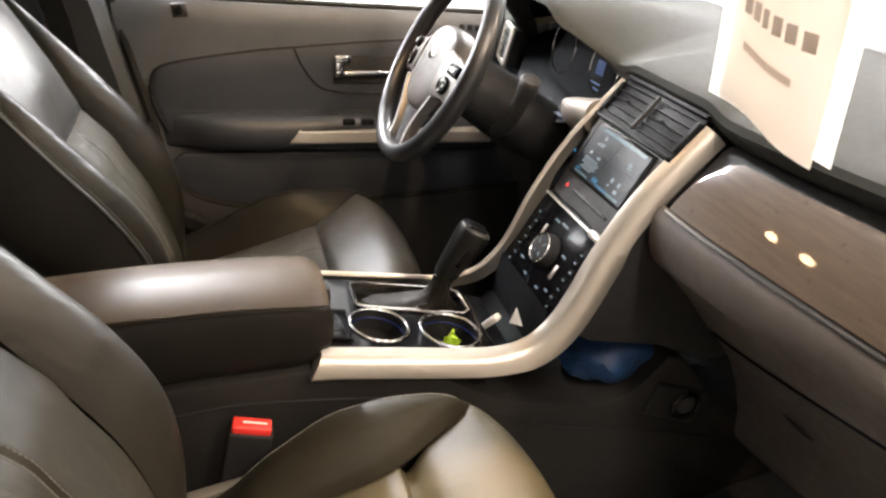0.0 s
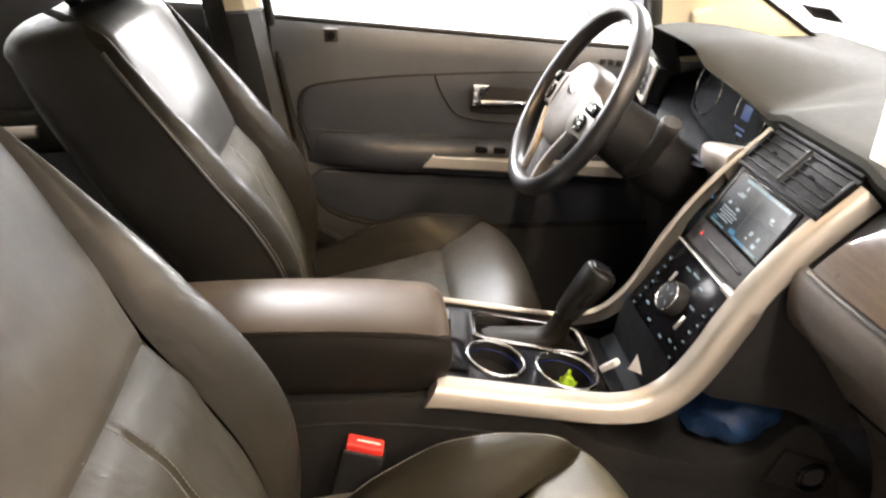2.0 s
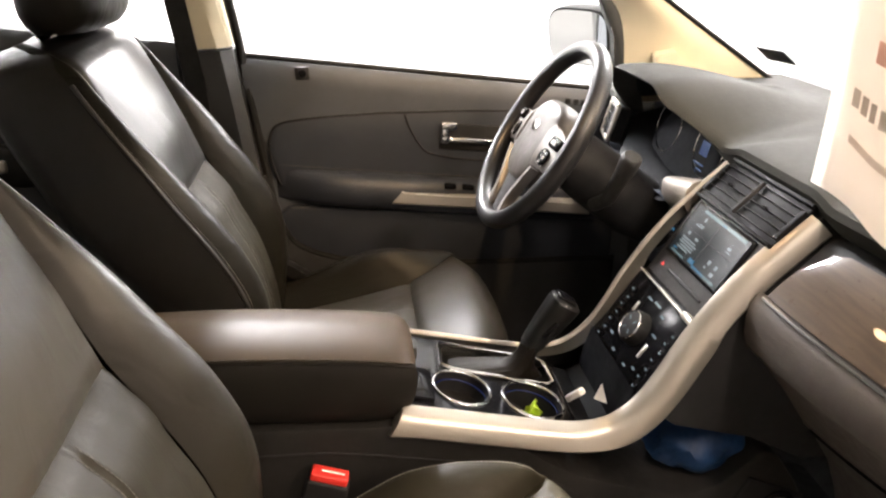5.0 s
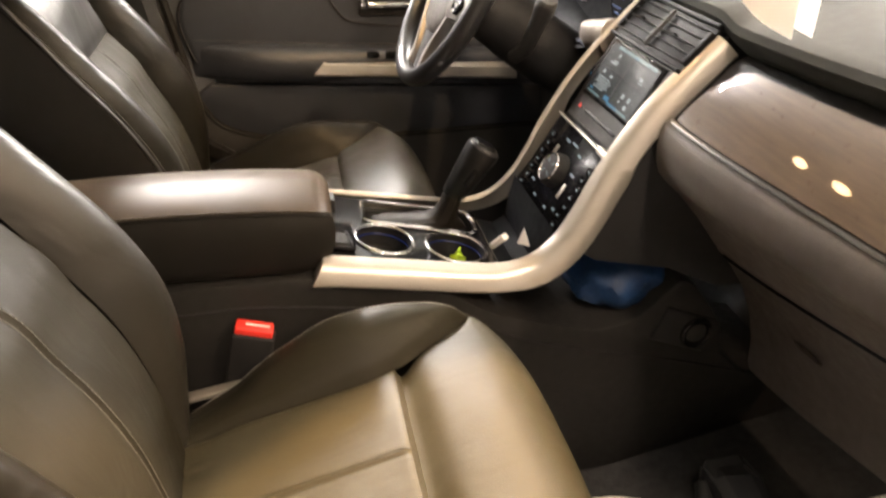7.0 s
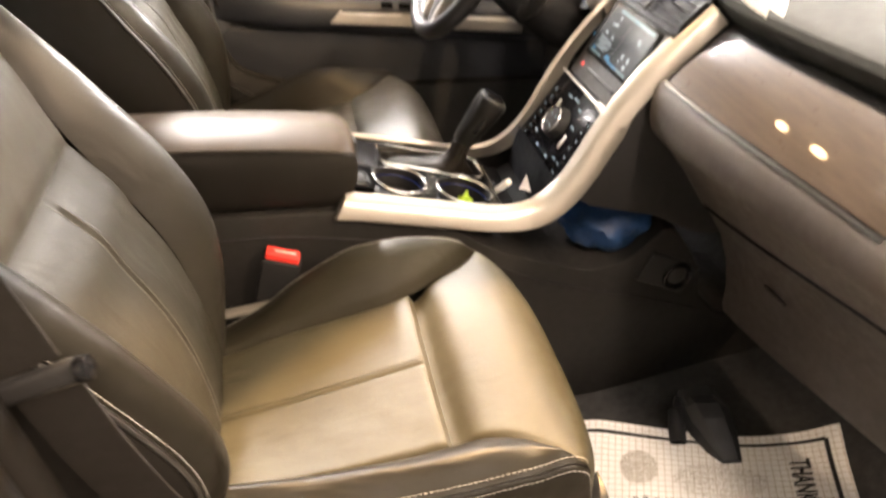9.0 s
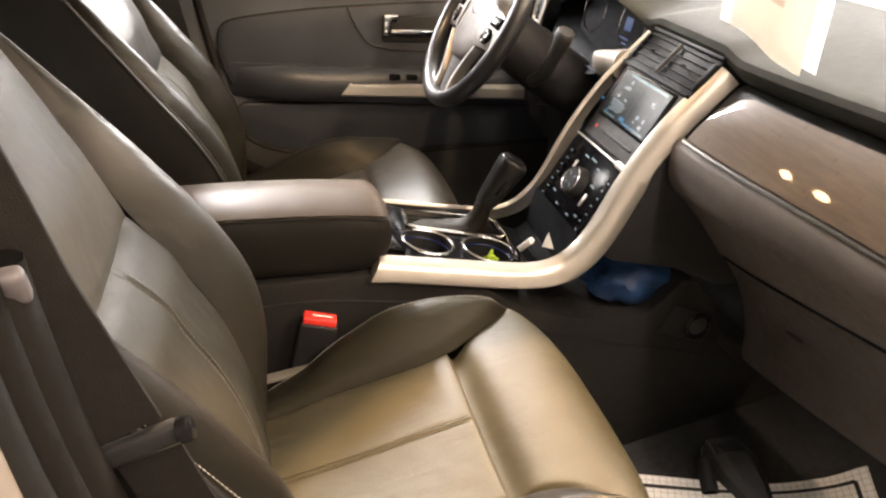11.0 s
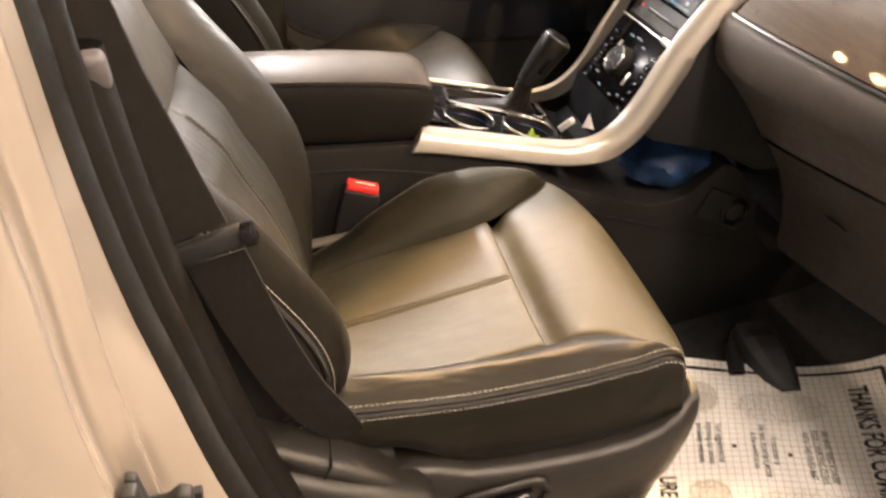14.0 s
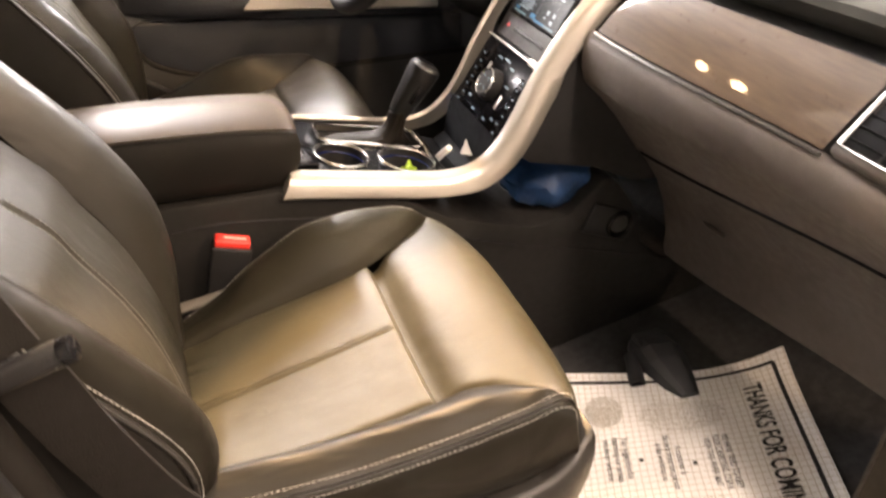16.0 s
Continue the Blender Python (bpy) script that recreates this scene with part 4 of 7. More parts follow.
# ---- centre console and centre stack ----
con = thing("centre_console", (0.4, 0, 0.43), "centre console with silver side trims, piano black top and padded armrest", "console")
TRIM = [(0.378, 0.957), (0.45, 0.940), (0.53, 0.921), (0.60, 0.905), (0.655, 0.897), (0.700, 0.905), (0.738, 0.934), (0.768, 0.978), (0.794, 1.026), (0.826, 1.076), (0.868, 1.130), (0.916, 1.178), (0.966, 1.224)]
path = curve_points([(x, 0, z) for x, z in TRIM], 60)
for sy in (-1, 1):
    bm = B()
    rings = []
    for i, p in enumerate(path):
        d = (path[min(i + 1, 60)] - path[max(i - 1, 0)]).normalized()
        n = Vector((-d.z, 0, d.x))
        w = 1.0 + 0.25 * smooth01((p.x - 0.64) / 0.08) * (1 - smooth01((p.x - 0.80) / 0.03))
        prof = [(-0.104, -0.010), (-0.105, 0.002), (-0.108, 0.004), (-0.124, 0.001), (-0.131, -0.004), (-0.136, -0.012), (-0.139, -0.030 * w), (-0.136, -0.034 * w), (-0.120, -0.034 * w)]
        if sy > 0:
            prof = [(-0.114, -0.003), (-0.115, 0.002), (-0.117, 0.004), (-0.125, 0.001), (-0.131, -0.004), (-0.136, -0.012), (-0.139, -0.030 * w), (-0.136, -0.034 * w), (-0.128, -0.012)]
        lift, out = (0.008 * smooth01((p.x - 0.62) / 0.12), 0.008) if sy > 0 else (0.0, 0.0)
        rings.append([Vector((p.x, sy * (out - y), p.z)) + n * (h + lift) for y, h in prof])
    for k, shift in ((0, -0.012), (1, -0.005)):
        rings[k] = [q + Vector((-shift * (q.z - path[0].z) / 0.03, 0, 0)) for q in rings[k]]
    loft(bm, rings)
    part("side_trim", bm, SILVER, con, "satin silver side trim")

# tunnel body with the open tray
bm = B()
side = [(-0.25, 0.42), (1.30, 0.42), (1.22, 0.56), (1.10, 0.60), (1.052, 0.655), (1.043, 0.712), (1.020, 0.755), (0.985, 0.806), (0.968, 0.820), (0.952, 0.822), (0.926, 0.801), (0.906, 0.781), (0.882, 0.763), (0.855, 0.754), (0.82, 0.752), (0.79, 0.757), (0.70, 0.791), (0.64, 0.815), (0.60, 0.842), (0.565, 0.870), (0.372, 0.925), (0.36, 0.936), (-0.25, 0.97)]
prism(bm, side, "y", -0.128, 0.128, 0.006)
part("tunnel_body", bm, TUNNEL, con, "charcoal console side")
bm = B()
tube(bm, curve_points([(0.15, -0.1285, 0.905), (0.30, -0.1285, 0.895), (0.55, -0.1285, 0.835), (0.70, -0.1285, 0.75), (0.95, -0.1285, 0.66), (1.1, -0.1285, 0.60)], 24), 0.002, 6)
part("panel_seam", bm, DARK, con)
bm = B()
rbox(bm, pose(0.972, -0.1285, 0.722, 0, 25, 0), 0.115, 0.012, 0.068, 0.006, 3)
sock = part("socket_recess", bm, DARK, con, "power socket in a dark recess")
bm = B()
ring(bm, frame_at((0.990, -0.136, 0.716), (1, 0, 0), (0, 0, 1)), 0.025, 0.0050, 28, 8)
part("socket_ring", bm, GLOSS, sock)
bm = B()
disc(bm, frame_at((0.990, -0.1335, 0.716), (1, 0, 0), (0, 0, 1)), 0.018, 0.005, 24, bev=0.002)
part("socket_cap", bm, PLASTIC, sock, "round socket cap")
# stack body behind the faces
bm = B()
prism(bm, [(0.742, 0.930), (0.766, 0.958), (0.822, 1.038), (0.834, 1.042), (0.918, 1.172), (0.980, 1.226), (1.30, 1.232), (1.30, 0.78), (1.02, 0.80), (0.93, 0.850), (0.80, 0.888)], "y", -0.125, 0.125, 0.004)
part("stack_body", bm, DARK, con, "dark body of the centre stack")

# piano black top plate with real openings
def top_plate_z(x):
    return 0.934 - 0.275 * (x - 0.478)


CUPS = ((0.478, -0.036, 0.047), (0.593, -0.041, 0.050))
GATE = [(0.452, 0.022), (0.470, 0.014), (0.628, 0.010), (0.642, 0.020), (0.640, 0.082), (0.628, 0.092), (0.470, 0.094), (0.455, 0.086)]
bm = B()
edges = []


def loop_edges(pts):
    vs = [bm.verts.new((x, y, 0)) for x, y in pts]
    edges.extend(bm.edges.new((vs[i], vs[(i + 1) % len(vs)])) for i in range(len(vs)))


loop_edges([(0.36, -0.108), (0.50, -0.108), (0.655, -0.108), (0.655, 0.108), (0.50, 0.108), (0.36, 0.108)])
for cx, cy, r in CUPS:
    loop_edges([(cx + r * math.cos(2 * math.pi * k / 40), cy + r * math.sin(2 * math.pi * k / 40)) for k in range(40)])
loop_edges(GATE)
bmesh.ops.triangle_fill(bm, edges=edges, use_beauty=True, use_dissolve=False)
for v in bm.verts:
    v.co.z = top_plate_z(v.co.x) - 0.004
part("top_plate", bm, GLOSS, con, "piano black console top", False)
for cx, cy, r in CUPS:
    cm = frame_at((cx, cy, top_plate_z(cx) - 0.003), (1, 0, -0.275), (0, 1, 0))
    bm = B()
    ring(bm, cm, r, 0.0034, 48, 10)
    rg = part("cup_holder_ring", bm, CHROME, con, "chrome cup holder ring")
    bm = B()
    rows = [[cm @ Vector((q * math.cos(2 * math.pi * k / 40), q * math.sin(2 * math.pi * k / 40), z)) for k in range(40)] for q, z in ((r, 0), (r - 0.003, -0.03), (r - 0.008, -0.070), (0.004, -0.072))]
    loft(bm, rows, False)
    part("cup_holder", bm, DARK, rg, "black cup holder well")
    bm = B()
    ring(bm, cm @ pose(0, 0, -0.014), r - 0.0025, 0.0012, 40, 6)
    part("cup_light", bm, glow("cup_blue", (0.02, 0.05, 0.26), 0.16), rg, "dim blue light ring")
bm = B()
gate3 = [Vector((x, y, top_plate_z(x))) for x, y in GATE]
tube(bm, gate3 + [gate3[0]], 0.0035, 8)
part("gate_frame", bm, CHROME, con, "chrome shift gate frame")
bm = B()
rbox(bm, frame_at((0.405, -0.045, top_plate_z(0.405) + 0.001), (1, 0, -0.275), (0, 1, 0)), 0.055, 0.085, 0.006, 0.003)
part("rear_plate", bm, GLOSS, con)
# leather boot and gear knob
bm = B()
bs = []
for t, cx, cz, hx, hy in ((0, 0.550, 0.905, 0.080, 0.034), (0.2, 0.562, 0.909, 0.062, 0.030), (0.45, 0.586, 0.913, 0.030, 0.024), (0.7, 0.596, 0.927, 0.021, 0.019), (0.9, 0.603, 0.943, 0.018, 0.017), (1, 0.609, 0.958, 0.018, 0.017)):
    bs.append([Vector((cx + hx * math.cos(2 * math.pi * k / 28) * (1 + 0.05 * math.sin(5 * k)), 0.052 - 0.010 * t + hy * math.sin(2 * math.pi * k / 28) * (1 + 0.06 * math.sin(4 * k + 1)), cz - 0.25 * hx * math.cos(2 * math.pi * k / 28) * (1 - t) + 0.004 * math.sin(6 * k) * (1 - t) * t)) for k in range(28)])
loft(bm, bs)
part("shift_boot", bm, BOOT, con, "soft brown leather shift boot")
bm = B()
ax0, ax1 = Vector((0.607, 0.043, 0.952)), Vector((0.6645, 0.034, 1.038))
d = (ax1 - ax0).normalized()
rings = []
for t, hx, hy in ((0, 0.018, 0.017), (0.06, 0.0185, 0.0175), (0.08, 0.0200, 0.0185), (0.12, 0.0205, 0.019), (0.4, 0.0235, 0.0215), (0.7, 0.0265, 0.0245), (0.88, 0.0280, 0.0255), (0.96, 0.0270, 0.0240), (1.0, 0.0225, 0.019)):
    c = ax0.lerp(ax1, t)
    a = d.cross(Vector((0, 1, 0))).normalized()
    b = d.cross(a).normalized()
    rings.append([c + a * hx * math.copysign(abs(math.cos(q)) ** 0.75, math.cos(q)) + b * hy * math.copysign(abs(math.sin(q)) ** 0.75, math.sin(q)) for q in [2 * math.pi * k / 28 for k in range(28)]])
loft(bm, rings)
gk = part("gear_knob", bm, material("black_knob_leather", (0.0055, 0.0052, 0.0052), 0.30, spec=0.30, rough_vary=0.01), con, "black leather gear knob")
bm = B()
rbox(bm, frame_at(ax0.lerp(ax1, 0.985), a, b) @ pose(0.002, 0, 0.003), 0.036, 0.028, 0.006, 0.0025, 3)
part("knob_cap", bm, GLOSS, gk, "glossy black cap")
bm = B()
ring(bm, frame_at(ax0.lerp(ax1, 0.975), a, b) @ Matrix.Diagonal((1.0, 0.84, 1.0, 1.0)), 0.0255, 0.0009, 36, 6)
tube(bm, [ax0.lerp(ax1, 0.30 + 0.065 * k) + a * (0.0195 + 0.0052 * k / 10) + Vector((0, -0.0115, 0)) for k in range(11)], 0.0009, 6)
part("knob_trim", bm, CHROME, gk, "thin chrome outline")
bm = B()
rbox(bm, frame_at(ax0.lerp(ax1, 0.60) + b * 0.0215, a, d), 0.010, 0.060, 0.005, 0.002)
part("knob_inlay", bm, GLOSS, gk)
# open bin ahead of the cup holders
bm = B()
rows = [[(x, -0.104 + 0.208 * j / 8, z) for j in range(9)] for x, z in ((0.652, 0.884), (0.660, 0.868), (0.690, 0.855), (0.715, 0.868), (0.722, 0.905), (0.735, 0.945))]
skin(bm, rows)
bmesh.ops.solidify(bm, geom=bm.faces[:], thickness=0.004)
part("front_bin", bm, CLUSTER, con, "black storage bin")

# armrest: padded lid over a leather body
def arm_seam(x):
    return tab(x, [(-0.15, 1.070), (0.10, 1.066), (0.27, 1.053), (0.36, 1.041), (0.405, 1.032)])


def arm_ring(x, seam, lid):
    e = 1.0
    if x > 0.372:
        e = math.sqrt(max(0.0, 1 - ((x - 0.372) / 0.030) ** 2)) if lid else 1.0
    pts = []
    w = 0.118
    if lid:
        hgt = 0.014
        w = 0.118 - 0.022 * (1 - e)
        lo = seam - 0.002
        for k in range(21):
            u = -1 + 2 * k / 20
            y = w * math.copysign(abs(u) ** 0.8, u)
            z = lo + 0.002 + hgt * (1 - abs(u) ** 2.6) * (0.25 + 0.75 * e) - 0.012 * (1 - e) - 0.046 * smooth01((u + 0.3) / 1.3)
            pts.append((x, y, z))
        pts += [(x, w - 0.004, lo - 0.054), (x, -w + 0.004, lo - 0.006)]
    return pts


bm = B()
xs = [-0.15 + 0.525 * i / 14 for i in range(15)] + [0.380, 0.385, 0.390, 0.395, 0.399, 0.4015]
loft(bm, [arm_ring(x, arm_seam(x), True) for x in xs])
part("armrest_lid", bm, LEATHER_ARM_LIT, con, "padded brown black leather armrest lid")
bm = B()
rings = []
for i in range(20):
    u = i / 19
    row = []
    for z_t, w, fr in ((1.0, 0.116, 0.396), (0.93, 0.1205, 0.4015), (0.75, 0.1235, 0.4035), (0.5, 0.124, 0.400), (0.25, 0.122, 0.390), (0.08, 0.118, 0.376), (0.0, 0.108, 0.368)):
        x = -0.15 + (fr + 0.15) * u
        row.append((x, w, z_t))
    left = [Vector((x, -w * (1 if u < 0.93 else 1 - 0.10 * ((u - 0.93) / 0.07) ** 2), (0.932 + 0.08 * (0.372 - x)) + (arm_seam(x) - 0.006 - (0.932 + 0.08 * (0.372 - x))) * zt)) for x, w, zt in row]
    right = [Vector((q.x, -q.y, q.z - 0.052 * (q.z - 0.93) / 0.12)) for q in reversed(left)]
    rings.append(left + right)
loft(bm, rings)
part("armrest_body", bm, LEATHER_ARM_SHADED, con, "brown black leather armrest side")
bm = B()
seam = [(x, -0.1195, arm_seam(x) - 0.005) for x in [-0.12 + 0.51 * i / 30 for i in range(31)]] + [(0.396, -0.112, 1.026)]
tube(bm, seam, 0.0020, 6)
part("armrest_piping", bm, LEATHER, con, "seam piping")
bm = B()
stitches(bm, [Vector((x, -0.1190, arm_seam(x) - 0.0005)) for x in [-0.12 + 0.505 * i / 60 for i in range(61)]], 0.0062, 0.0042, 0.00045)
part("armrest_stitching", bm, STITCH_DIM, con, "pale thread along the armrest seam")
bm = B()
rbox(bm, pose(0.404, -0.02, 1.000), 0.010, 0.03, 0.022, 0.003)
part("latch_button", bm, DARK, con)

# climate panel with knob and keys
def panel_frame(p0, p1, off=0.0):
    d = Vector((p1[0] - p0[0], 0, p1[1] - p0[1]))
    mid = Vector(((p0[0] + p1[0]) / 2, 0, (p0[1] + p1[1]) / 2))
    m = frame_at(mid, (0, -1, 0), d)
    return m @ pose(0, 0, off), d.length


cm, cl = panel_frame((0.732, 0.922), (0.820, 1.048))
bm = B()
rbox(bm, cm @ pose(0, 0, -0.004), 0.210, cl, 0.012, 0.003)
cp = part("climate_panel", bm, PANEL, con, "piano black climate control panel")
bm = B()
disc(bm, cm @ pose(0, 0.006, 0.002), 0.030, 0.020, 36, 0.0275, 0.003)
kn = part("volume_knob", bm, DARK, cp, "black rotary knob with a chrome ring")
bm = B()
ring(bm, cm @ pose(0, 0.006, 0.022), 0.0245, 0.0018, 40, 6)
part("knob_ring", bm, CHROME, kn)
bm = B()
for a in (45, 135, 225, 315):
    rbox(bm, cm @ pose(0.013 * math.cos(radians(a)), 0.006 + 0.013 * math.sin(radians(a)), 0.0225, 0, 0, a), 0.008, 0.0015, 0.0006, 0)
part("knob_marks", bm, KEYLIGHT, kn, "", False)
for kx, ky, sx, sy in ((-0.046, 0.028, 0.006, 0.020), (0.046, -0.010, 0.007, 0.026)):
    bm = B()
    rbox(bm, cm @ pose(kx, ky, 0.003), sx, sy, 0.003, 0.001)
    part("bright_key", bm, SILVER, cp, "bright metal key")
for k in range(7):
    for sx in (-1, 1):
        bm = B()
        rbox(bm, cm @ pose(sx * (0.085 - 0.004 * (k % 2)), -0.055 + 0.0165 * k, 0.003), 0.016, 0.011, 0.003, 0.001)
        ky = part("key", bm, PANEL, cp)
        bm = B()
        rbox(bm, cm @ pose(sx * (0.085 - 0.004 * (k % 2)), -0.055 + 0.0165 * k, 0.0048), 0.006, 0.0022, 0.0005, 0)
        part("key_mark", bm, KEYLIGHT, ky, "", False)
for kx, ky, w in ((-0.028, 0.055, 0.016), (0.000, 0.058, 0.022), (0.030, 0.050, 0.012), (-0.045, -0.012, 0.012), (0.045, 0.020, 0.014), (-0.055, -0.035, 0.012), (0.030, -0.050, 0.010), (-0.020, -0.050, 0.010), (0.056, -0.040, 0.010)):
    bm = B()
    rbox(bm, cm @ pose(kx, ky, 0.0024), w, 0.0032, 0.0006, 0)
    part("printed_bar", bm, KEYLIGHT, cp, "", False)
bm = B()
rbox(bm, cm @ pose(0, cl / 2 + 0.002, 0.002), 0.212, 0.0032, 0.010, 0.001)
part("silver_strip", bm, SILVER, con, "satin silver strip under the display")
bm = B()
rbox(bm, cm @ pose(0.088, cl / 2 + 0.0035, 0.0035), 0.036, 0.012, 0.014, 0.003)
part("silver_end", bm, SILVER, con)

# display panel
dm, dl = panel_frame((0.828, 1.053), (0.912, 1.181))
bm = B()
rbox(bm, dm @ pose(0, 0, -0.006), 0.212, dl, 0.010, 0.004)
dp = part("display_bezel", bm, PLASTIC, con, "dark grey display surround")
bm = B()
rbox(bm, dm @ pose(0, 0.019, 0.000), 0.186, 0.100, 0.006, 0.003)
part("display_frame", bm, GLOSS, dp)
SC = dm @ pose(0, 0.019, 0.0034)
bm = B()
rbox(bm, SC, 0.170, 0.089, 0.001, 0)
scr = part("screen", bm, SCREEN, dp, "lit colour touch screen with four quarters", False)


def on_screen(items, mat, name):
    for x, y, w, h in items:
        b = B()
        rbox(b, SC @ pose(x * 0.085, y * 0.0445, 0.0010), w * 0.170, h * 0.089, 0.0006, 0)
        part(name, b, mat, scr, "", False)


on_screen([(0.10, 0.91, 0.80, 0.055), (-0.62, -0.92, 0.26, 0.035), (0.64, -0.90, 0.24, 0.045)], SCREEN_CYAN, "status_bar")
on_screen([(0, 0.05, 0.0025, 0.74), (0, 0.08, 0.90, 0.004)], material("screen_divider", (0.06, 0.062, 0.065), 0.6), "divider")
on_screen([(-0.50, 0.66, 0.030, 0.075), (-0.56, 0.34, 0.13, 0.028), (-0.50, 0.42, 0.10, 0.024), (0.62, 0.38, 0.055, 0.055), (0.66, 0.26, 0.08, 0.020)], SCREEN_WHITE, "icon_bar")
on_screen([(-0.70, -0.06, 0.045, 0.060), (-0.36, -0.10, 0.055, 0.050), (-0.56, -0.28, 0.26, 0.024), (-0.50, -0.38, 0.30, 0.024), (-0.54, -0.48, 0.28, 0.024), (-0.48, -0.58, 0.24, 0.024), (-0.58, -0.68, 0.22, 0.024)], SCREEN_WHITE, "text_bar")
on_screen([(0.40, -0.40, 0.045, 0.085), (0.66, -0.40, 0.040, 0.085), (0.66, -0.68, 0.055, 0.075), (0.36, -0.62, 0.030, 0.040)], SCREEN_WHITE, "icon_bar")
on_screen([(-0.08, -0.80, 0.10, 0.085), (0.26, -0.90, 0.24, 0.040), (0.10, 0.90, 0.07, 0.035), (-0.80, -0.80, 0.07, 0.03)], SCREEN_BLUE, "blue_tab")
bm = B()
rbox(bm, dm @ pose(0.01, -0.053, 0.000), 0.12, 0.006, 0.004, 0.002)
part("slot", bm, DARK, dp, "dark media slot")
bm = B()
v = [bm.verts.new(dm @ Vector(p)) for p in ((-0.078, -0.055, 0.0006), (-0.068, -0.055, 0.0006), (-0.073, -0.047, 0.0006))]
bm.faces.new(v)
bmesh.ops.solidify(bm, geom=bm.faces[:], thickness=0.0012)
part("hazard_mark", bm, RED, dp, "red hazard triangle", False)

# centre vents over the display
vmid, vl = panel_frame((0.908, 1.182), (0.966, 1.238))
bm = B()
rbox(bm, vmid @ pose(0, 0, -0.012), 0.236, vl, 0.016, 0.003)
cv = part("vent_back", bm, VENT_BLACK, con, "black centre air vents")
bm = B()
for x, y, w, h in ((0, vl / 2, 0.236, 0.010), (0, -vl / 2, 0.236, 0.008), (-0.113, 0, 0.010, vl), (0.113, 0, 0.010, vl)):
    rbox(bm, vmid @ pose(x, y, -0.003), w, h * 0.7, 0.010, 0.002)
part("vent_surround", bm, VENT_BLACK, cv)
for k in range(5):
    for side in (-1, 1):
        bm = B()
        rbox(bm, vmid @ pose(side * 0.0555, -0.028 + 0.014 * k, -0.001, 75, 0, 0), 0.106, 0.0036, 0.0012, 0.0004, 1)
        part("vent_slat", bm, PLASTIC, cv)
bm = B()
rbox(bm, vmid @ pose(0, 0, 0.003), 0.005, 0.066, 0.008, 0.002)
part("vent_divider", bm, PLASTIC, cv, "grey vent divider")
for kx in (-0.055, 0.055):
    bm = B()
    rbox(bm, vmid @ pose(kx, 0.0, 0.006), 0.012, 0.004, 0.006, 0.002)
    part("vent_tab", bm, GLOSS, cv)


# ---- seats ----
def back_x(z):
    return tab(z, [(0.76, 0.165), (0.85, 0.163), (0.93, 0.152), (1.01, 0.130), (1.09, 0.092), (1.17, 0.048), (1.25, 0.010), (1.35, -0.036), (1.44, -0.076), (1.50, -0.10)])


def back_w(z):
    return tab(z, [(0.76, 0.218), (0.90, 0.231), (1.05, 0.239), (1.18, 0.239), (1.30, 0.224), (1.38, 0.207), (1.43, 0.186), (1.47, 0.140)])


def back_seam(z):
    return min(back_w(z) - 0.012, tab(z, [(0.76, 0.142), (1.0, 0.143), (1.17, 0.148), (1.26, 0.166), (1.36, 0.178), (1.43, 0.172), (1.47, 0.150)]))


def bolster_h(z):
    return tab(z, [(0.76, 0.0), (0.84, 0.015), (0.93, 0.042), (1.02, 0.060), (1.12, 0.064), (1.22, 0.050), (1.33, 0.024), (1.42, 0.004), (1.47, 0.0)])


def cush_c(t):
    """Centre line of the cushion: t from the rear (0) to the front edge (1) and down the front face (1.35)."""
    x = tab(t, [(0, 0.130), (0.6, 0.457), (0.85, 0.575), (1.0, 0.622), (1.12, 0.640), (1.35, 0.632)])
    z = tab(t, [(0, 0.798), (0.25, 0.822), (0.6, 0.861), (0.78, 0.884), (0.88, 0.886), (0.97, 0.868), (1.05, 0.842), (1.15, 0.808), (1.35, 0.745)])
    return Vector((x, 0, z))


def cush_seam(t):
    return tab(t, [(0, 0.140), (0.60, 0.146), (0.70, 0.163), (0.80, 0.196), (0.88, 0.219), (0.97, 0.228), (1.35, 0.228)])


def cush_w(t):
    return tab(t, [(0, 0.225), (0.3, 0.234), (0.7, 0.236), (0.88, 0.235), (0.97, 0.231), (1.35, 0.229)])


def cush_bolster(t):
    return tab(t, [(0, 0.036), (0.2, 0.060), (0.4, 0.086), (0.54, 0.080), (0.66, 0.052), (0.76, 0.024), (0.86, 0.006), (0.97, 0.0), (1.35, 0.0)])


def plan_round(t, v, inner=False):
    """How far the cushion's front corners draw back, more on the console side."""
    if inner:
        return -0.028 * min(1.1, abs(v) / 0.232) ** 4.5 * smooth01((t - 0.68) / 0.30)
    return -0.013 * min(1.1, abs(v) / 0.232) ** 6 * smooth01((t - 0.70) / 0.28)


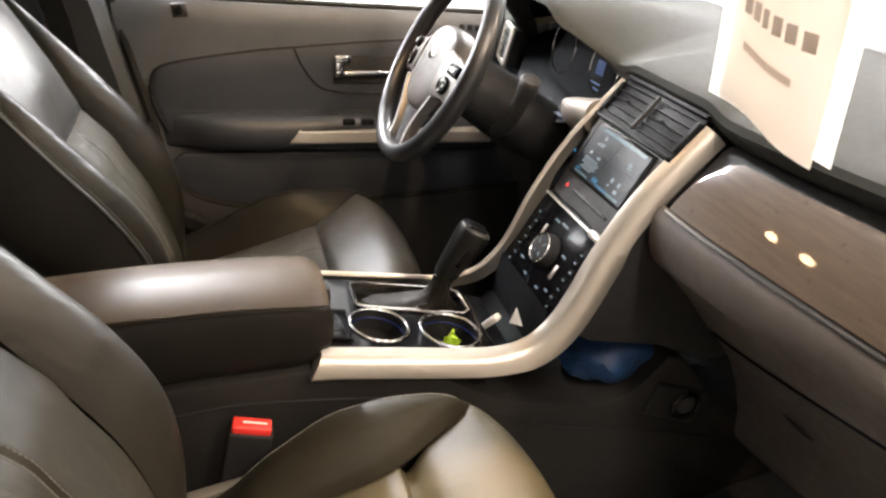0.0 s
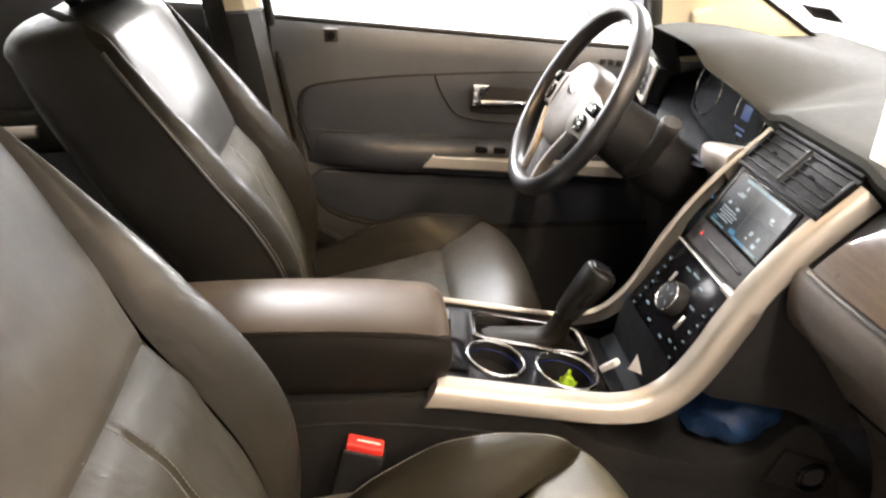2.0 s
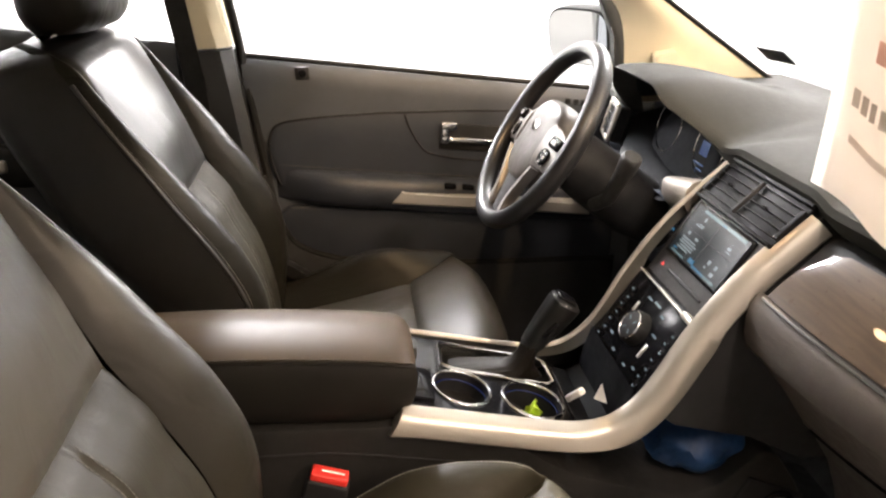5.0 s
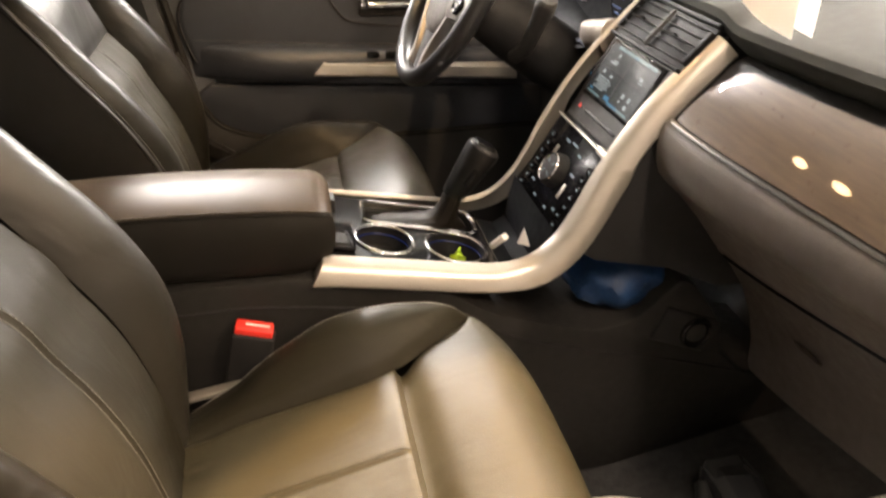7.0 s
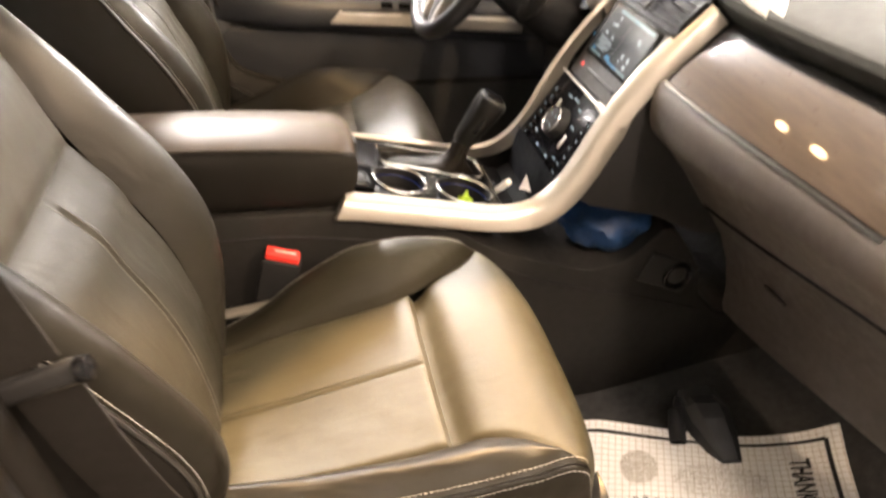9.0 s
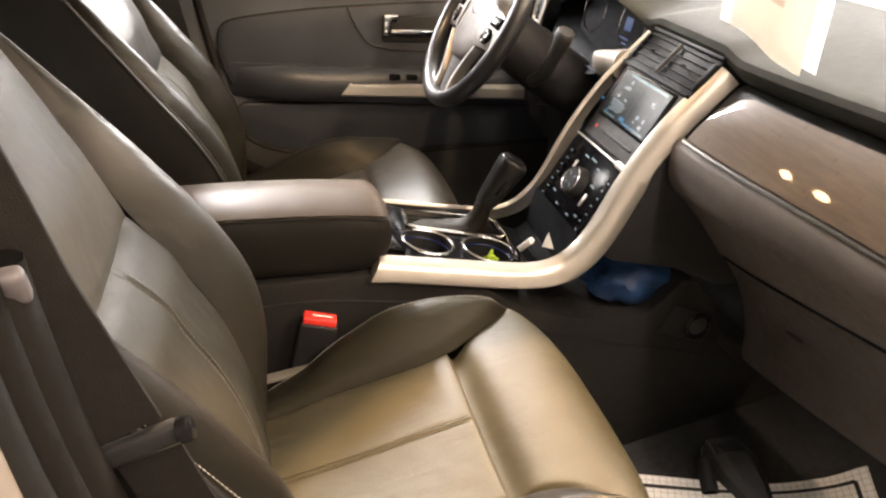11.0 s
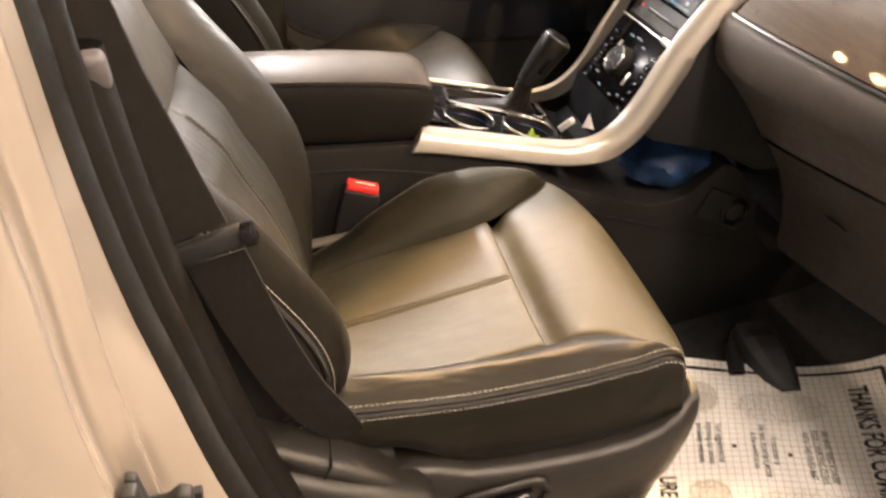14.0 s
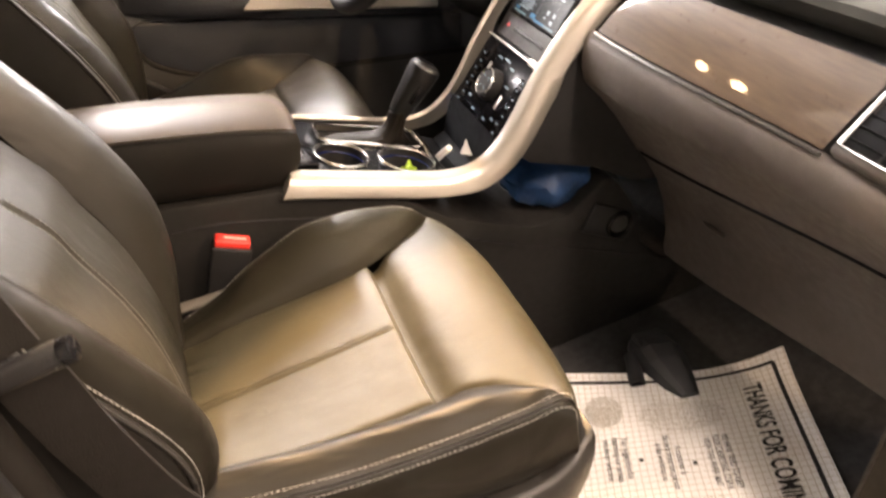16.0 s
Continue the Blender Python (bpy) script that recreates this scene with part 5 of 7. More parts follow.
# the passenger cushion: seam and stitched edge across each station t, by side ("out" to the door, "in" to the console)
NEAR_SEAM = {"out": [(0, 0.150), (0.3, 0.155), (0.6, 0.161), (0.67, 0.162), (0.76, 0.177), (0.835, 0.203), (0.888, 0.224), (0.93, 0.2365), (1.35, 0.2365)],
             "in": [(0, 0.146), (0.5, 0.151), (0.6, 0.163), (0.66, 0.178), (0.72, 0.193), (0.825, 0.215), (0.90, 0.228), (0.96, 0.238), (1.35, 0.240)]}
NEAR_SEAM_RISE = {"out": [(0, 0.045), (0.1, 0.038), (0.2, 0.029), (0.3, 0.023), (0.5, 0.014), (0.6, 0.012), (0.76, 0.009), (0.835, 0.010), (0.888, 0.017), (0.93, 0.025), (0.97, 0.028), (1.05, 0.030), (1.15, 0.030), (1.35, 0.030)],
                  "in": [(0, -0.006), (0.1, -0.002), (0.2, 0.007), (0.3, 0.007), (0.6, 0.002), (0.7, -0.006), (0.825, -0.016), (0.9, -0.012), (0.96, -0.002), (1.35, 0)]}
NEAR_EDGE_RISE = {"out": [(0, 0.098), (0.1, 0.086), (0.2, 0.072), (0.3, 0.057), (0.4, 0.045), (0.5, 0.035), (0.6, 0.027), (0.7, 0.019), (0.78, 0.015), (0.85, 0.019), (0.888, 0.022), (0.93, 0.025), (0.97, 0.028), (1.05, 0.030), (1.15, 0.030), (1.35, 0.030)],
                  "in": [(0, -0.030), (0.05, -0.025), (0.13, -0.010), (0.19, 0.002), (0.26, 0.022), (0.33, 0.038), (0.43, 0.056), (0.53, 0.055), (0.62, 0.045), (0.72, 0.0255), (0.83, 0.002), (0.9, -0.008), (0.965, -0.001), (1.35, 0)]}

NEAR_NOSE = [(0.60, 0.0), (0.70, -0.004), (0.78, -0.005), (0.85, -0.009), (0.888, -0.011), (0.93, -0.013), (0.97, -0.018), (1.05, -0.031), (1.15, -0.037), (1.35, -0.034)]


def near_cushion(root, P):
    """Cushion of the passenger seat: rear insert, front section, two bolsters, stitched edges and side skirts."""
    def station(t):
        c = cush_c(t)
        d = (cush_c(t + 0.01) - cush_c(max(0, t - 0.01))).normalized()
        return c, Vector((-d.z, 0, d.x))

    def dent(d, depth, width):
        return depth * math.exp(-(d / width) ** 2)

    def seam_at(t, side):
        c = cush_c(t)
        v = tab(t, NEAR_SEAM[side])
        dx = tab(t, NEAR_NOSE) if side == "out" else plan_round(t, v, True)
        return c.x + dx, v, c.z + tab(t, NEAR_SEAM_RISE[side])

    def edge_at(t, side):
        c = cush_c(t)
        v = width(t, side)
        dx = tab(t, NEAR_NOSE) if side == "out" else plan_round(t, v, True)
        return c.x + dx, v, c.z + tab(t, NEAR_EDGE_RISE[side])

    def pad_at(t, a, mid_seam):
        side = "in" if a > 0 else "out"
        w = tab(t, NEAR_SEAM[side])
        fade = 1 - 0.72 * smooth01((t - 0.66) / 0.16)
        h = 0.006 * math.cos(a * math.pi / 2)
        h -= dent((1 - abs(a)) * w, 0.0075, 0.006) * fade
        back = (0.60 - t) * 0.55
        h -= dent(back, 0.0185, 0.0032 if back > 0 else 0.027)
        if mid_seam:
            h -= dent(abs(a * w) - 0.0045, 0.0016, 0.0022) - dent(a * w, 0.0012, 0.003)
        c, n = station(t)
        h += 0.0014 * noise.noise(Vector((c.x * 9, a * 2.5, 3.1))) + 0.0004 * noise.noise(Vector((c.x * 34, a * 6.0, 7.7)))
        h += 0.0022 * math.sin(a * 21 + 3 * noise.noise(Vector((a * 3, t * 4, 0.3)))) * (1 - smooth01((t - 0.02) / 0.16))
        sx, sv, sz = seam_at(t, side)
        return P(c.x + (sx - c.x) * abs(a) ** 4 + n.x * h, a * sv, c.z + (sz - c.z) * abs(a) ** 2.2 + n.z * h)

    for t0, t1, nt, nm, lab, mid in ((0.0, 0.60, 64, "seat_insert", "charcoal leather insert with a centre seam, light painted into its tone", True), (0.60, 1.35, 60, "seat_front", "charcoal leather front section, light painted into its tone", False)):
        bm = B()
        skin(bm, [[pad_at(t0 + (t1 - t0) * i / nt, -1 + 2 * j / 96, mid) for j in range(97)] for i in range(nt + 1)])
        part(nm, bm, LEATHER_PAD_LIT, root, lab)

    def width(t, side):
        return 0.2370 if side == "out" else tab(t, [(0, 0.228), (0.3, 0.238), (0.9, 0.240), (1.35, 0.240)])

    def bolster_at(t, b, side):
        (x0, w, z0), (x1, W, z1) = seam_at(t, side), edge_at(t, side)
        c, n = station(t)
        span = smooth01((W - w) / 0.03)
        h = (0.016 - 0.009 * smooth01((t - 0.66) / 0.18) if side == "out" else 0.009) * span * math.sin(math.pi * min(1, b ** 0.8 * 0.96)) ** 0.9
        h -= dent(b * (W - w), 0.0075, 0.006) * (1 - 0.72 * smooth01((t - 0.66) / 0.16)) * span
        h += 0.0014 * span * noise.noise(Vector((t * 9, b * 3, 5.0 if side == "in" else 9.0))) + 0.0011 * span * math.sin(t * 46 + b * 9) * max(0, 0.34 - t)
        sg = 1 if side == "in" else -1
        return P(x0 + (x1 - x0) * b + n.x * h, sg * (w + (W - w) * b), z0 + (z1 - z0) * (smooth01(b / 0.55) if side == "out" else math.sin(b * math.pi / 2) ** 1.15) + n.z * h)

    ts = [0.97 * i / 60 for i in range(61)]
    for side, sg in (("out", -1), ("in", 1)):
        bm = B()
        rows = [[bolster_at(t, j / 20, side) for j in range(21)] for t in ts]
        skin(bm, rows)
        # one leather, painted lighter on the console side than on the door side
        part("seat_bolster", bm, LEATHER_SIDE_LIT if side == "in" else LEATHER, root, "charcoal leather bolster")
        edge = [r[-1] for r in rows]
        for q in range(1, 21):
            x, v, z = edge_at(0.97 + 0.38 * q / 20, side)
            edge.append(P(x, sg * v, z))
        bm = B()
        rows = []
        low = [(0.10, 0.832), (0.24, 0.826), (0.28, 0.808), (0.32, 0.780), (0.38, 0.770), (0.50, 0.771), (0.557, 0.782), (0.60, 0.800)] if side == "out" else [(0.10, 0.740), (0.30, 0.776), (0.45, 0.772), (0.60, 0.795)]
        for p in edge:
            zb = min(tab(p.x, low), p.z - 0.004)
            d = p.z - zb
            k = min(1, d / 0.05)
            rows.append([p] + [Vector((p.x, p.y + sg * y * k, p.z - z * k)) for y, z in ((0.0022, 0.0016), (0.0020, 0.0044), (0.0008, 0.0062), (0.0030, 0.0078), (0.0052, 0.0100))]
                        + [Vector((p.x, p.y + sg * y * k, p.z - 0.010 * k - (d - 0.010 * k) * f)) for y, f in ((0.0085, 0.25), (0.0100, 0.5), (0.0085, 0.75), (0.0045, 0.92), (-0.006, 1.0))])
        skin(bm, rows)
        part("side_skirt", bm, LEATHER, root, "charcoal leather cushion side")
        bm = B()
        last = 64 if side == "out" else 58
        stitches(bm, [p + Vector((0, -sg * 0.0035, 0.0026)) for p in edge[1:last]])
        stitches(bm, [p + Vector((0, sg * 0.0058, -0.0108)) for p in edge[1:last]])
        part("white_stitching", bm, STITCH, root, "two rows of pale stitching")
    bm = B()
    for sg in (-1, 1):
        tube(bm, [pad_at(0.05 + 0.53 * i / 30, sg * 0.0048 / 0.15, False) + Vector((0, 0, 0.0002)) for i in range(31)], 0.0005, 5)
    part("insert_seam", bm, LEATHER_PAD_LIT, root)


def seat(yc, dx, outer, label):
    root = thing("car_seat", (0.38 + dx, yc, 0.43), label, "seat", "front seats")

    def P(x, v, z):
        return Vector((x + dx, yc + v, z))

    def groove(d, depth=0.007, width=0.006):
        return depth * math.exp(-(d / width) ** 2)

    def far_cushion():
        # cushion pads: rear insert, front section, two bolsters
        def pad_surface(t0, t1, nt, name, lab, mid_seam):
            bm = B()
            rows = []
            for i in range(nt + 1):
                t = t0 + (t1 - t0) * i / nt
                c = cush_c(t)
                n = (cush_c(t + 0.01) - cush_c(max(0, t - 0.01))).normalized()
                nrm = Vector((-n.z, 0, n.x))
                row = []
                for j in range(49):
                    a = -1 + 2 * j / 48
                    w = cush_seam(t)
                    h = -0.010 * (a * a) * (1 if t < 0.6 else 0.4) - groove((1 - abs(a)) * w) * (1 - 0.75 * smooth01((t - 0.66) / 0.16)) - groove(min(abs(t - t0), abs(t - 0.6)) * 0.55, 0.010, 0.009)
                    h += 0.006 * math.cos(a * math.pi / 2)
                    if mid_seam:
                        h -= groove(a * w, 0.0022, 0.004)
                    h -= 0.006 * smooth01((t - 0.72) / 0.2) * smooth01((abs(a) - 0.55) / 0.45)
                    h += 0.0012 * noise.noise(Vector((c.x * 14, a * 4 + yc * 9, t * 5)))
                    row.append(P(c.x + nrm.x * h + plan_round(t, a * w, True), a * w, c.z + nrm.z * h))
                rows.append(row)
            skin(bm, rows)
            return part(name, bm, LEATHER_DRIVER, root, lab)

        pad_surface(0.0, 0.60, 30, "seat_insert", "charcoal leather insert with a centre seam, light painted into its tone", True)
        pad_surface(0.60, 1.35, 36, "seat_front", "charcoal leather front section, light painted into its tone", False)
        ts = [0.97 * i / 36 for i in range(37)]

        def bol(t, b):
            c, w, W, h = cush_c(t), cush_seam(t), cush_w(t), cush_bolster(t)
            v = w + (W - w) * b
            base = -0.010 if t < 0.6 else -0.010 + 0.006 * smooth01((t - 0.6) / 0.2)
            up = base + h * smooth01(b * 1.15 + 0.02) ** 0.9 - groove(b * (W - w)) * (1 - 0.75 * smooth01((t - 0.66) / 0.16)) - 0.010 * b**5 * (1 - 0.7 * smooth01((t - 0.7) / 0.2)) + 0.006 * math.sin(math.pi * b)
            return v, up - 0.006 * smooth01((t - 0.72) / 0.2), c

        edge = {}
        for s in (-1, 1):
            bm = B()
            rows = []
            for t in ts:
                row = []
                for j in range(15):
                    v, up, c = bol(t, j / 14)
                    row.append(P(c.x + plan_round(t, v, True), s * v, c.z + up - 0.016 * smooth01(j / 14) * math.sin(math.pi * min(1, t))))
                rows.append(row)
            skin(bm, rows)
            part("seat_bolster", bm, LEATHER, root, "charcoal leather bolster")
            edge[s] = [r[-1] for r in rows]
            # side skirt below the stitched edge, wrapping round the front
            bm = B()
            rows = []
            for k, (p, t) in enumerate(zip(edge[s], ts)):
                zb = tab(p.x - dx, [(0.10, 0.788), (0.30, 0.776), (0.45, 0.772), (0.60, 0.774)])
                rows.append([p, p + Vector((0, s * 0.004, -0.006)), p + Vector((0, s * 0.006, -0.020)), Vector((p.x, p.y + s * 0.010, p.z - (p.z - zb) * 0.6)), Vector((p.x, p.y + s * 0.006, zb + 0.008)), Vector((p.x, p.y - s * 0.01, zb))])
            last = rows[-1]
            for q in range(1, 17):
                t = 0.97 + 0.38 * q / 16
                c = cush_c(t)
                tn = (cush_c(t + 0.01) - cush_c(t - 0.01)).normalized()
                e = P(c.x + tn.z * 0.012 + plan_round(t, 0.228, True), s * 0.2282, c.z - tn.x * 0.012)
                ep = P(c.x + tn.z * 0.0105 + plan_round(t, 0.228, True), s * 0.2278, c.z - tn.x * 0.0105)
                rows.append([ep, ep.lerp(e, 0.5), e, Vector((e.x - 0.004, e.y + s * 0.004 * (1 - q / 16), min(e.z, last[3].z))), Vector((e.x - 0.006, e.y, min(e.z, last[4].z))), Vector((e.x - 0.01, e.y - s * 0.01, min(e.z, last[5].z)))])
            skin(bm, rows)
            part("side_skirt", bm, LEATHER, root, "charcoal leather cushion side")
            bm = B()
            stitches(bm, [p + Vector((0, -s * 0.003, 0.0034)) for p in edge[s][1:-1]])
            stitches(bm, [p + Vector((0, s * 0.0048, -0.0062)) for p in edge[s][1:-1]])
            part("white_stitching", bm, STITCH_DIM, root, "two rows of pale stitching")
        # seam threads on the insert
        bm = B()
        for s in (-1, 1):
            pts = []
            for i in range(24):
                t = 0.06 + 0.50 * i / 23
                c = cush_c(t)
                pts.append(P(c.x, s * 0.0050, c.z + 0.0056))
            tube(bm, pts, 0.0006, 5)
        part("insert_seam", bm, LEATHER_DRIVER, root)

    if outer < 0:
        near_cushion(root, P)
    else:
        far_cushion()
    # cushion underside
    bm = B()
    prism(bm, [(0.10 + dx, 0.74), (0.60 + dx, 0.735), (0.625 + dx, 0.76), (0.60 + dx, 0.80), (0.14 + dx, 0.79)], "y", yc - 0.22, yc + 0.22, 0.01)
    part("cushion_base", bm, SEAT_SHELL, root)

    # backrest
    zs = [0.775 + 0.695 * i / 56 for i in range(57)]

    def crown(z):
        return 0.008 if z < 1.17 else 0.010 + 0.022 * smooth01((z - 1.17) / 0.10)

    def back_front(z, a):
        w = back_seam(z)
        d = crown(z) * (1 - a * a) - groove((1 - abs(a)) * w) - groove(z - 1.17, 0.011, 0.009) * (1 - a**6)
        if z < 1.17:
            fade = smooth01((1.17 - z) / 0.02)
            d -= groove(a * w, 0.004, 0.0045) * fade
            d += 0.006 * math.exp(-((z - 1.11) / 0.03) ** 2) * fade
        d += 0.0012 * noise.noise(Vector((z * 12, a * 4 + yc * 5, 1.7)))
        if z < 1.17:
            d += 0.0016 * noise.noise(Vector((z * 5 + a * 2.4, a * 3.1 - z * 7, yc * 3))) * smooth01((1.17 - z) / 0.06) * (1 - abs(a))
        if z > 1.40:
            d -= 0.9 * (z - 1.40) ** 2 / 0.07
        return P(back_x(z) + d * 0.87, a * w, z + d * 0.45)

    def back_bolster(z, b, s):
        w, W, h = back_seam(z), back_w(z), bolster_h(z) + (0.028 * math.exp(-((z - 0.93) / 0.09) ** 2) if s == outer and outer < 0 else 0)
        d = h * math.sin(math.pi * min(1, b * 0.74 + 0.02)) ** 0.85 - groove(b * (W - w)) - 0.022 * b**3
        if z > 1.40:
            d -= 0.9 * (z - 1.40) ** 2 / 0.07
        return P(back_x(z) + d * 0.93, s * (w + (W - w) * b), z + d * 0.30)

    for lo, hi, nm, lab in ((0.775, 1.17, "backrest_insert", "charcoal leather lower back insert, light painted into its tone"), (1.17, 1.47, "backrest_upper", "smooth charcoal leather upper back panel")):
        bm = B()
        n = 34
        skin(bm, [[back_front(lo + (hi - lo) * i / n, -1 + 2 * j / 100) for j in range(101)] for i in range(n + 1)])
        part(nm, bm, LEATHER_INSERT if lo < 1 else LEATHER_BACK_NEAR_LIT if outer < 0 else LEATHER_BACK, root, lab)
    for s in (-1, 1):
        bm = B()
        skin(bm, [[back_bolster(z, j / 16, s) for j in range(17)] for z in zs])
        # the passenger's inner bolster takes the lit copy of the same leather
        part("backrest_bolster", bm, LEATHER_WING_LIT if outer < 0 and s > 0 else LEATHER, root, "charcoal leather back bolster")
        bm = B()
        stitches(bm, [back_bolster(z, 0.93, s) + Vector((0.0015, s * 0.0015, 0)) for z in zs[2:-8]])
        part("white_stitching", bm, STITCH if outer < 0 and s < 0 else STITCH_DIM, root)
        bm = B()
        tube(bm, [back_bolster(z, 0.975, s) + Vector((0.001, s * 0.0005, 0)) for z in zs[1:-6]], 0.0036, 8)
        part("edge_welt", bm, LEATHER_BACK, root, "glossy leather welt along the bolster edge")
    bm = B()
    for q in (-0.042, 0.042):
        stitches(bm, [back_front(0.80 + 0.362 * i / 40, q) + Vector((0.0006, 0, 0)) for i in range(41)], 0.0062, 0.0040, 0.00045)
    part("centre_stitching", bm, STITCH_DIM, root, "two rows of dull thread on the back insert")
    # thick rear shell with flat sides and a rounded top
    bm = B()
    rings = []
    for z in [0.775 + 0.645 * i / 50 for i in range(51)]:
        L = back_bolster(z, 1.0, -1)
        th = tab(z, [(0.77, 0.12), (0.95, 0.165), (1.15, 0.190), (1.30, 0.175), (1.42, 0.150)])
        W = back_w(z)
        row = []
        for v, q in ((W, 0.0), (W + 0.005, 0.15), (W + 0.006, 0.40), (W + 0.004, 0.65), (W - 0.008, 0.82), (W - 0.035, 0.95), (W * 0.5, 1.0), (0.0, 1.02)):
            row.append(P(L.x - dx - th * q, v, L.z - 0.03 * q))
        row += [Vector((p.x, 2 * yc - p.y, p.z)) for p in reversed(row[:-1])]
        rings.append(row)
    base = rings[-1]
    mid = sum(base, Vector()) / len(base)
    for k in range(1, 9):
        u = math.sin(math.pi / 2 * k / 8)
        f = math.sqrt(max(0.0, 1 - u * u))
        rings.append([Vector((mid.x + (p.x - mid.x) * (0.25 + 0.75 * f), mid.y + (p.y - mid.y) * (0.35 + 0.65 * f), p.z + (mid.z - p.z) * 0.4 * u + 0.045 * u)) for p in base])
    skin(bm, rings)
    bm.faces.new([bm.verts.new(p) for p in rings[-1]])
    part("backrest_shell", bm, SEAT_SHELL, root, "black vinyl back shell")
    # head restraint on two posts
    bm = B()
    rings = []
    for k in range(15):
        u = k / 14
        zc = 1.458 + 0.20 * u
        hw = 0.150 * (1 - 0.16 * abs(2 * u - 1) ** 6)
        ht = 0.070 * (1 - 0.30 * abs(2 * u - 1) ** 6)
        xc = -0.105 - 0.045 * u + 0.02 * math.sin(math.pi * u)
        rings.append([P(xc + ht * math.copysign(abs(math.cos(q)) ** 0.7, math.cos(q)), hw * math.copysign(abs(math.sin(q)) ** 0.6, math.sin(q)), zc) for q in [2 * math.pi * i / 32 for i in range(32)]])
    loft(bm, rings)
    part("headrest", bm, LEATHER, root, "charcoal leather head restraint")
    for s in (-1, 1):
        bm = B()
        tube(bm, [P(-0.125, s * 0.07, 1.43), P(-0.135, s * 0.07, 1.52)], 0.006, 10)
        part("headrest_post", bm, CHROME, root, "chrome headrest post")
    # plastic valance on the outer side, switch and rails
    so = outer
    def nose(z):
        return tab(z, [(0.58, 0.560), (0.60, 0.574), (0.64, 0.595), (0.68, 0.609), (0.726, 0.618), (0.796, 0.634), (0.83, 0.632)])

    def tier(top, low, swell):
        rings = []
        for i in range(33):
            u = i / 32
            x = 0.06 + 0.545 * u
            zt, zb = tab(x, top), tab(x, low)
            o = 0.258 * tab(u, [(0, 0.94), (0.26, 1.0), (0.8, 1.02), (0.93, 0.985), (1, 0.90)]) + swell
            row = []
            for y, f in ((-0.04, 1.0), (-0.010, 1.0), (-0.003, 0.985), (0.002, 0.94), (0.006, 0.75), (0.009, 0.5), (0.006, 0.25), (0.003, 0.05), (-0.002, 0.0), (-0.04, 0.0)):
                z = zb + (zt - zb) * f
                row.append(P(0.06 + (nose(z) - 0.06) * u, so * (o + y), z))
            rings.append(row)
        bm = B()
        loft(bm, rings)
        return bm

    step = [(0.06, 0.60), (0.30, 0.622), (0.432, 0.648), (0.479, 0.667), (0.543, 0.676), (0.61, 0.679)]
    val = part("valance", tier([(0.06, 0.775), (0.20, 0.795), (0.276, 0.799), (0.32, 0.783), (0.40, 0.777), (0.50, 0.783), (0.555, 0.798), (0.588, 0.820), (0.605, 0.824)], step, 0.0), PLASTIC_BASE, root, "charcoal plastic seat valance")
    part("lower_valance", tier([(x, z - 0.003) for x, z in step], [(0.06, 0.59), (0.30, 0.585), (0.61, 0.575)], -0.009), PLASTIC_BASE, root, "charcoal lower valance")
    bm = B()
    sm = frame_at(P(0.368, so * 0.2715, 0.733), (1, 0, 0.14), (0, 0, 1))
    oval = [sm @ Vector((0.036 * (1 if math.cos(q) > 0 else -1) + 0.024 * math.cos(q), 0.024 * math.sin(q), 0)) for q in [2 * math.pi * (k + 0.5) / 36 for k in range(36)]]
    tube(bm, oval + [oval[0]], 0.0055, 8)
    part("switch_bezel", bm, PLASTIC_BASE, val)
    bm = B()
    rbox(bm, frame_at(P(0.370, so * 0.274, 0.732), (1, 0, 0.14), (0, 0, 1)), 0.080, 0.022, 0.016, 0.006, 3)
    part("seat_switch", bm, GLOSS, val, "black power seat switch")
    for nm, lab, line, hw, hh in (("recliner_cover", "charcoal recliner cover", [(0.00, 0.246, 0.928), (0.06, 0.256, 0.914), (0.113, 0.264, 0.893), (0.18, 0.268, 0.852), (0.242, 0.266, 0.806)], 0.022, 0.013),
                                  ("hinge_cover", "charcoal hinge cover", [(0.00, 0.252, 0.880), (0.06, 0.268, 0.872), (0.113, 0.278, 0.852), (0.20, 0.284, 0.808), (0.276, 0.276, 0.766)], 0.024, 0.026)):
        bm = B()
        pts = curve_points([P(x, so * v, z) for x, v, z in line], 20)
        rings = []
        for k, p in enumerate(pts):
            d = (pts[min(k + 1, 20)] - pts[max(k - 1, 0)]).normalized()
            n = Vector((-d.z, 0, d.x))
            e = 1.0 if k < 20 else 0.86
            rings.append([p + Vector((0, so * a * hw * e, 0)) + n * b * hh * e for a, b in ((-1, -1), (0.5, -1), (0.9, -0.7), (1, -0.2), (0.95, 0.35), (0.75, 0.75), (0.4, 0.95), (-0.1, 1), (-1, 1))])
        loft(bm, rings)
        part(nm, bm, PLASTIC_BASE, root, lab)
    bm = B()
    rbox(bm, pose(0.170 + dx, yc + so * 0.268, 0.8605, 0, 30, 0), 0.0016, 0.046, 0.0285, 0.0005, 1)
    part("cover_joint", bm, DARK, root)
    for s in (-1, 1):
        bm = B()
        rbox(bm, pose(0.33 + dx, yc + s * 0.19, 0.445), 0.62, 0.05, 0.05, 0.006)
        part("seat_rail", bm, DARK, root)
        bm = B()
        prism(bm, [(0.10 + dx, 0.46), (0.20 + dx, 0.46), (0.22 + dx, 0.75), (0.12 + dx, 0.75)], "y", yc + s * 0.20 - 0.012, yc + s * 0.20 + 0.012, 0.003)
        part("rear_bracket", bm, DARK, root)
        bm = B()
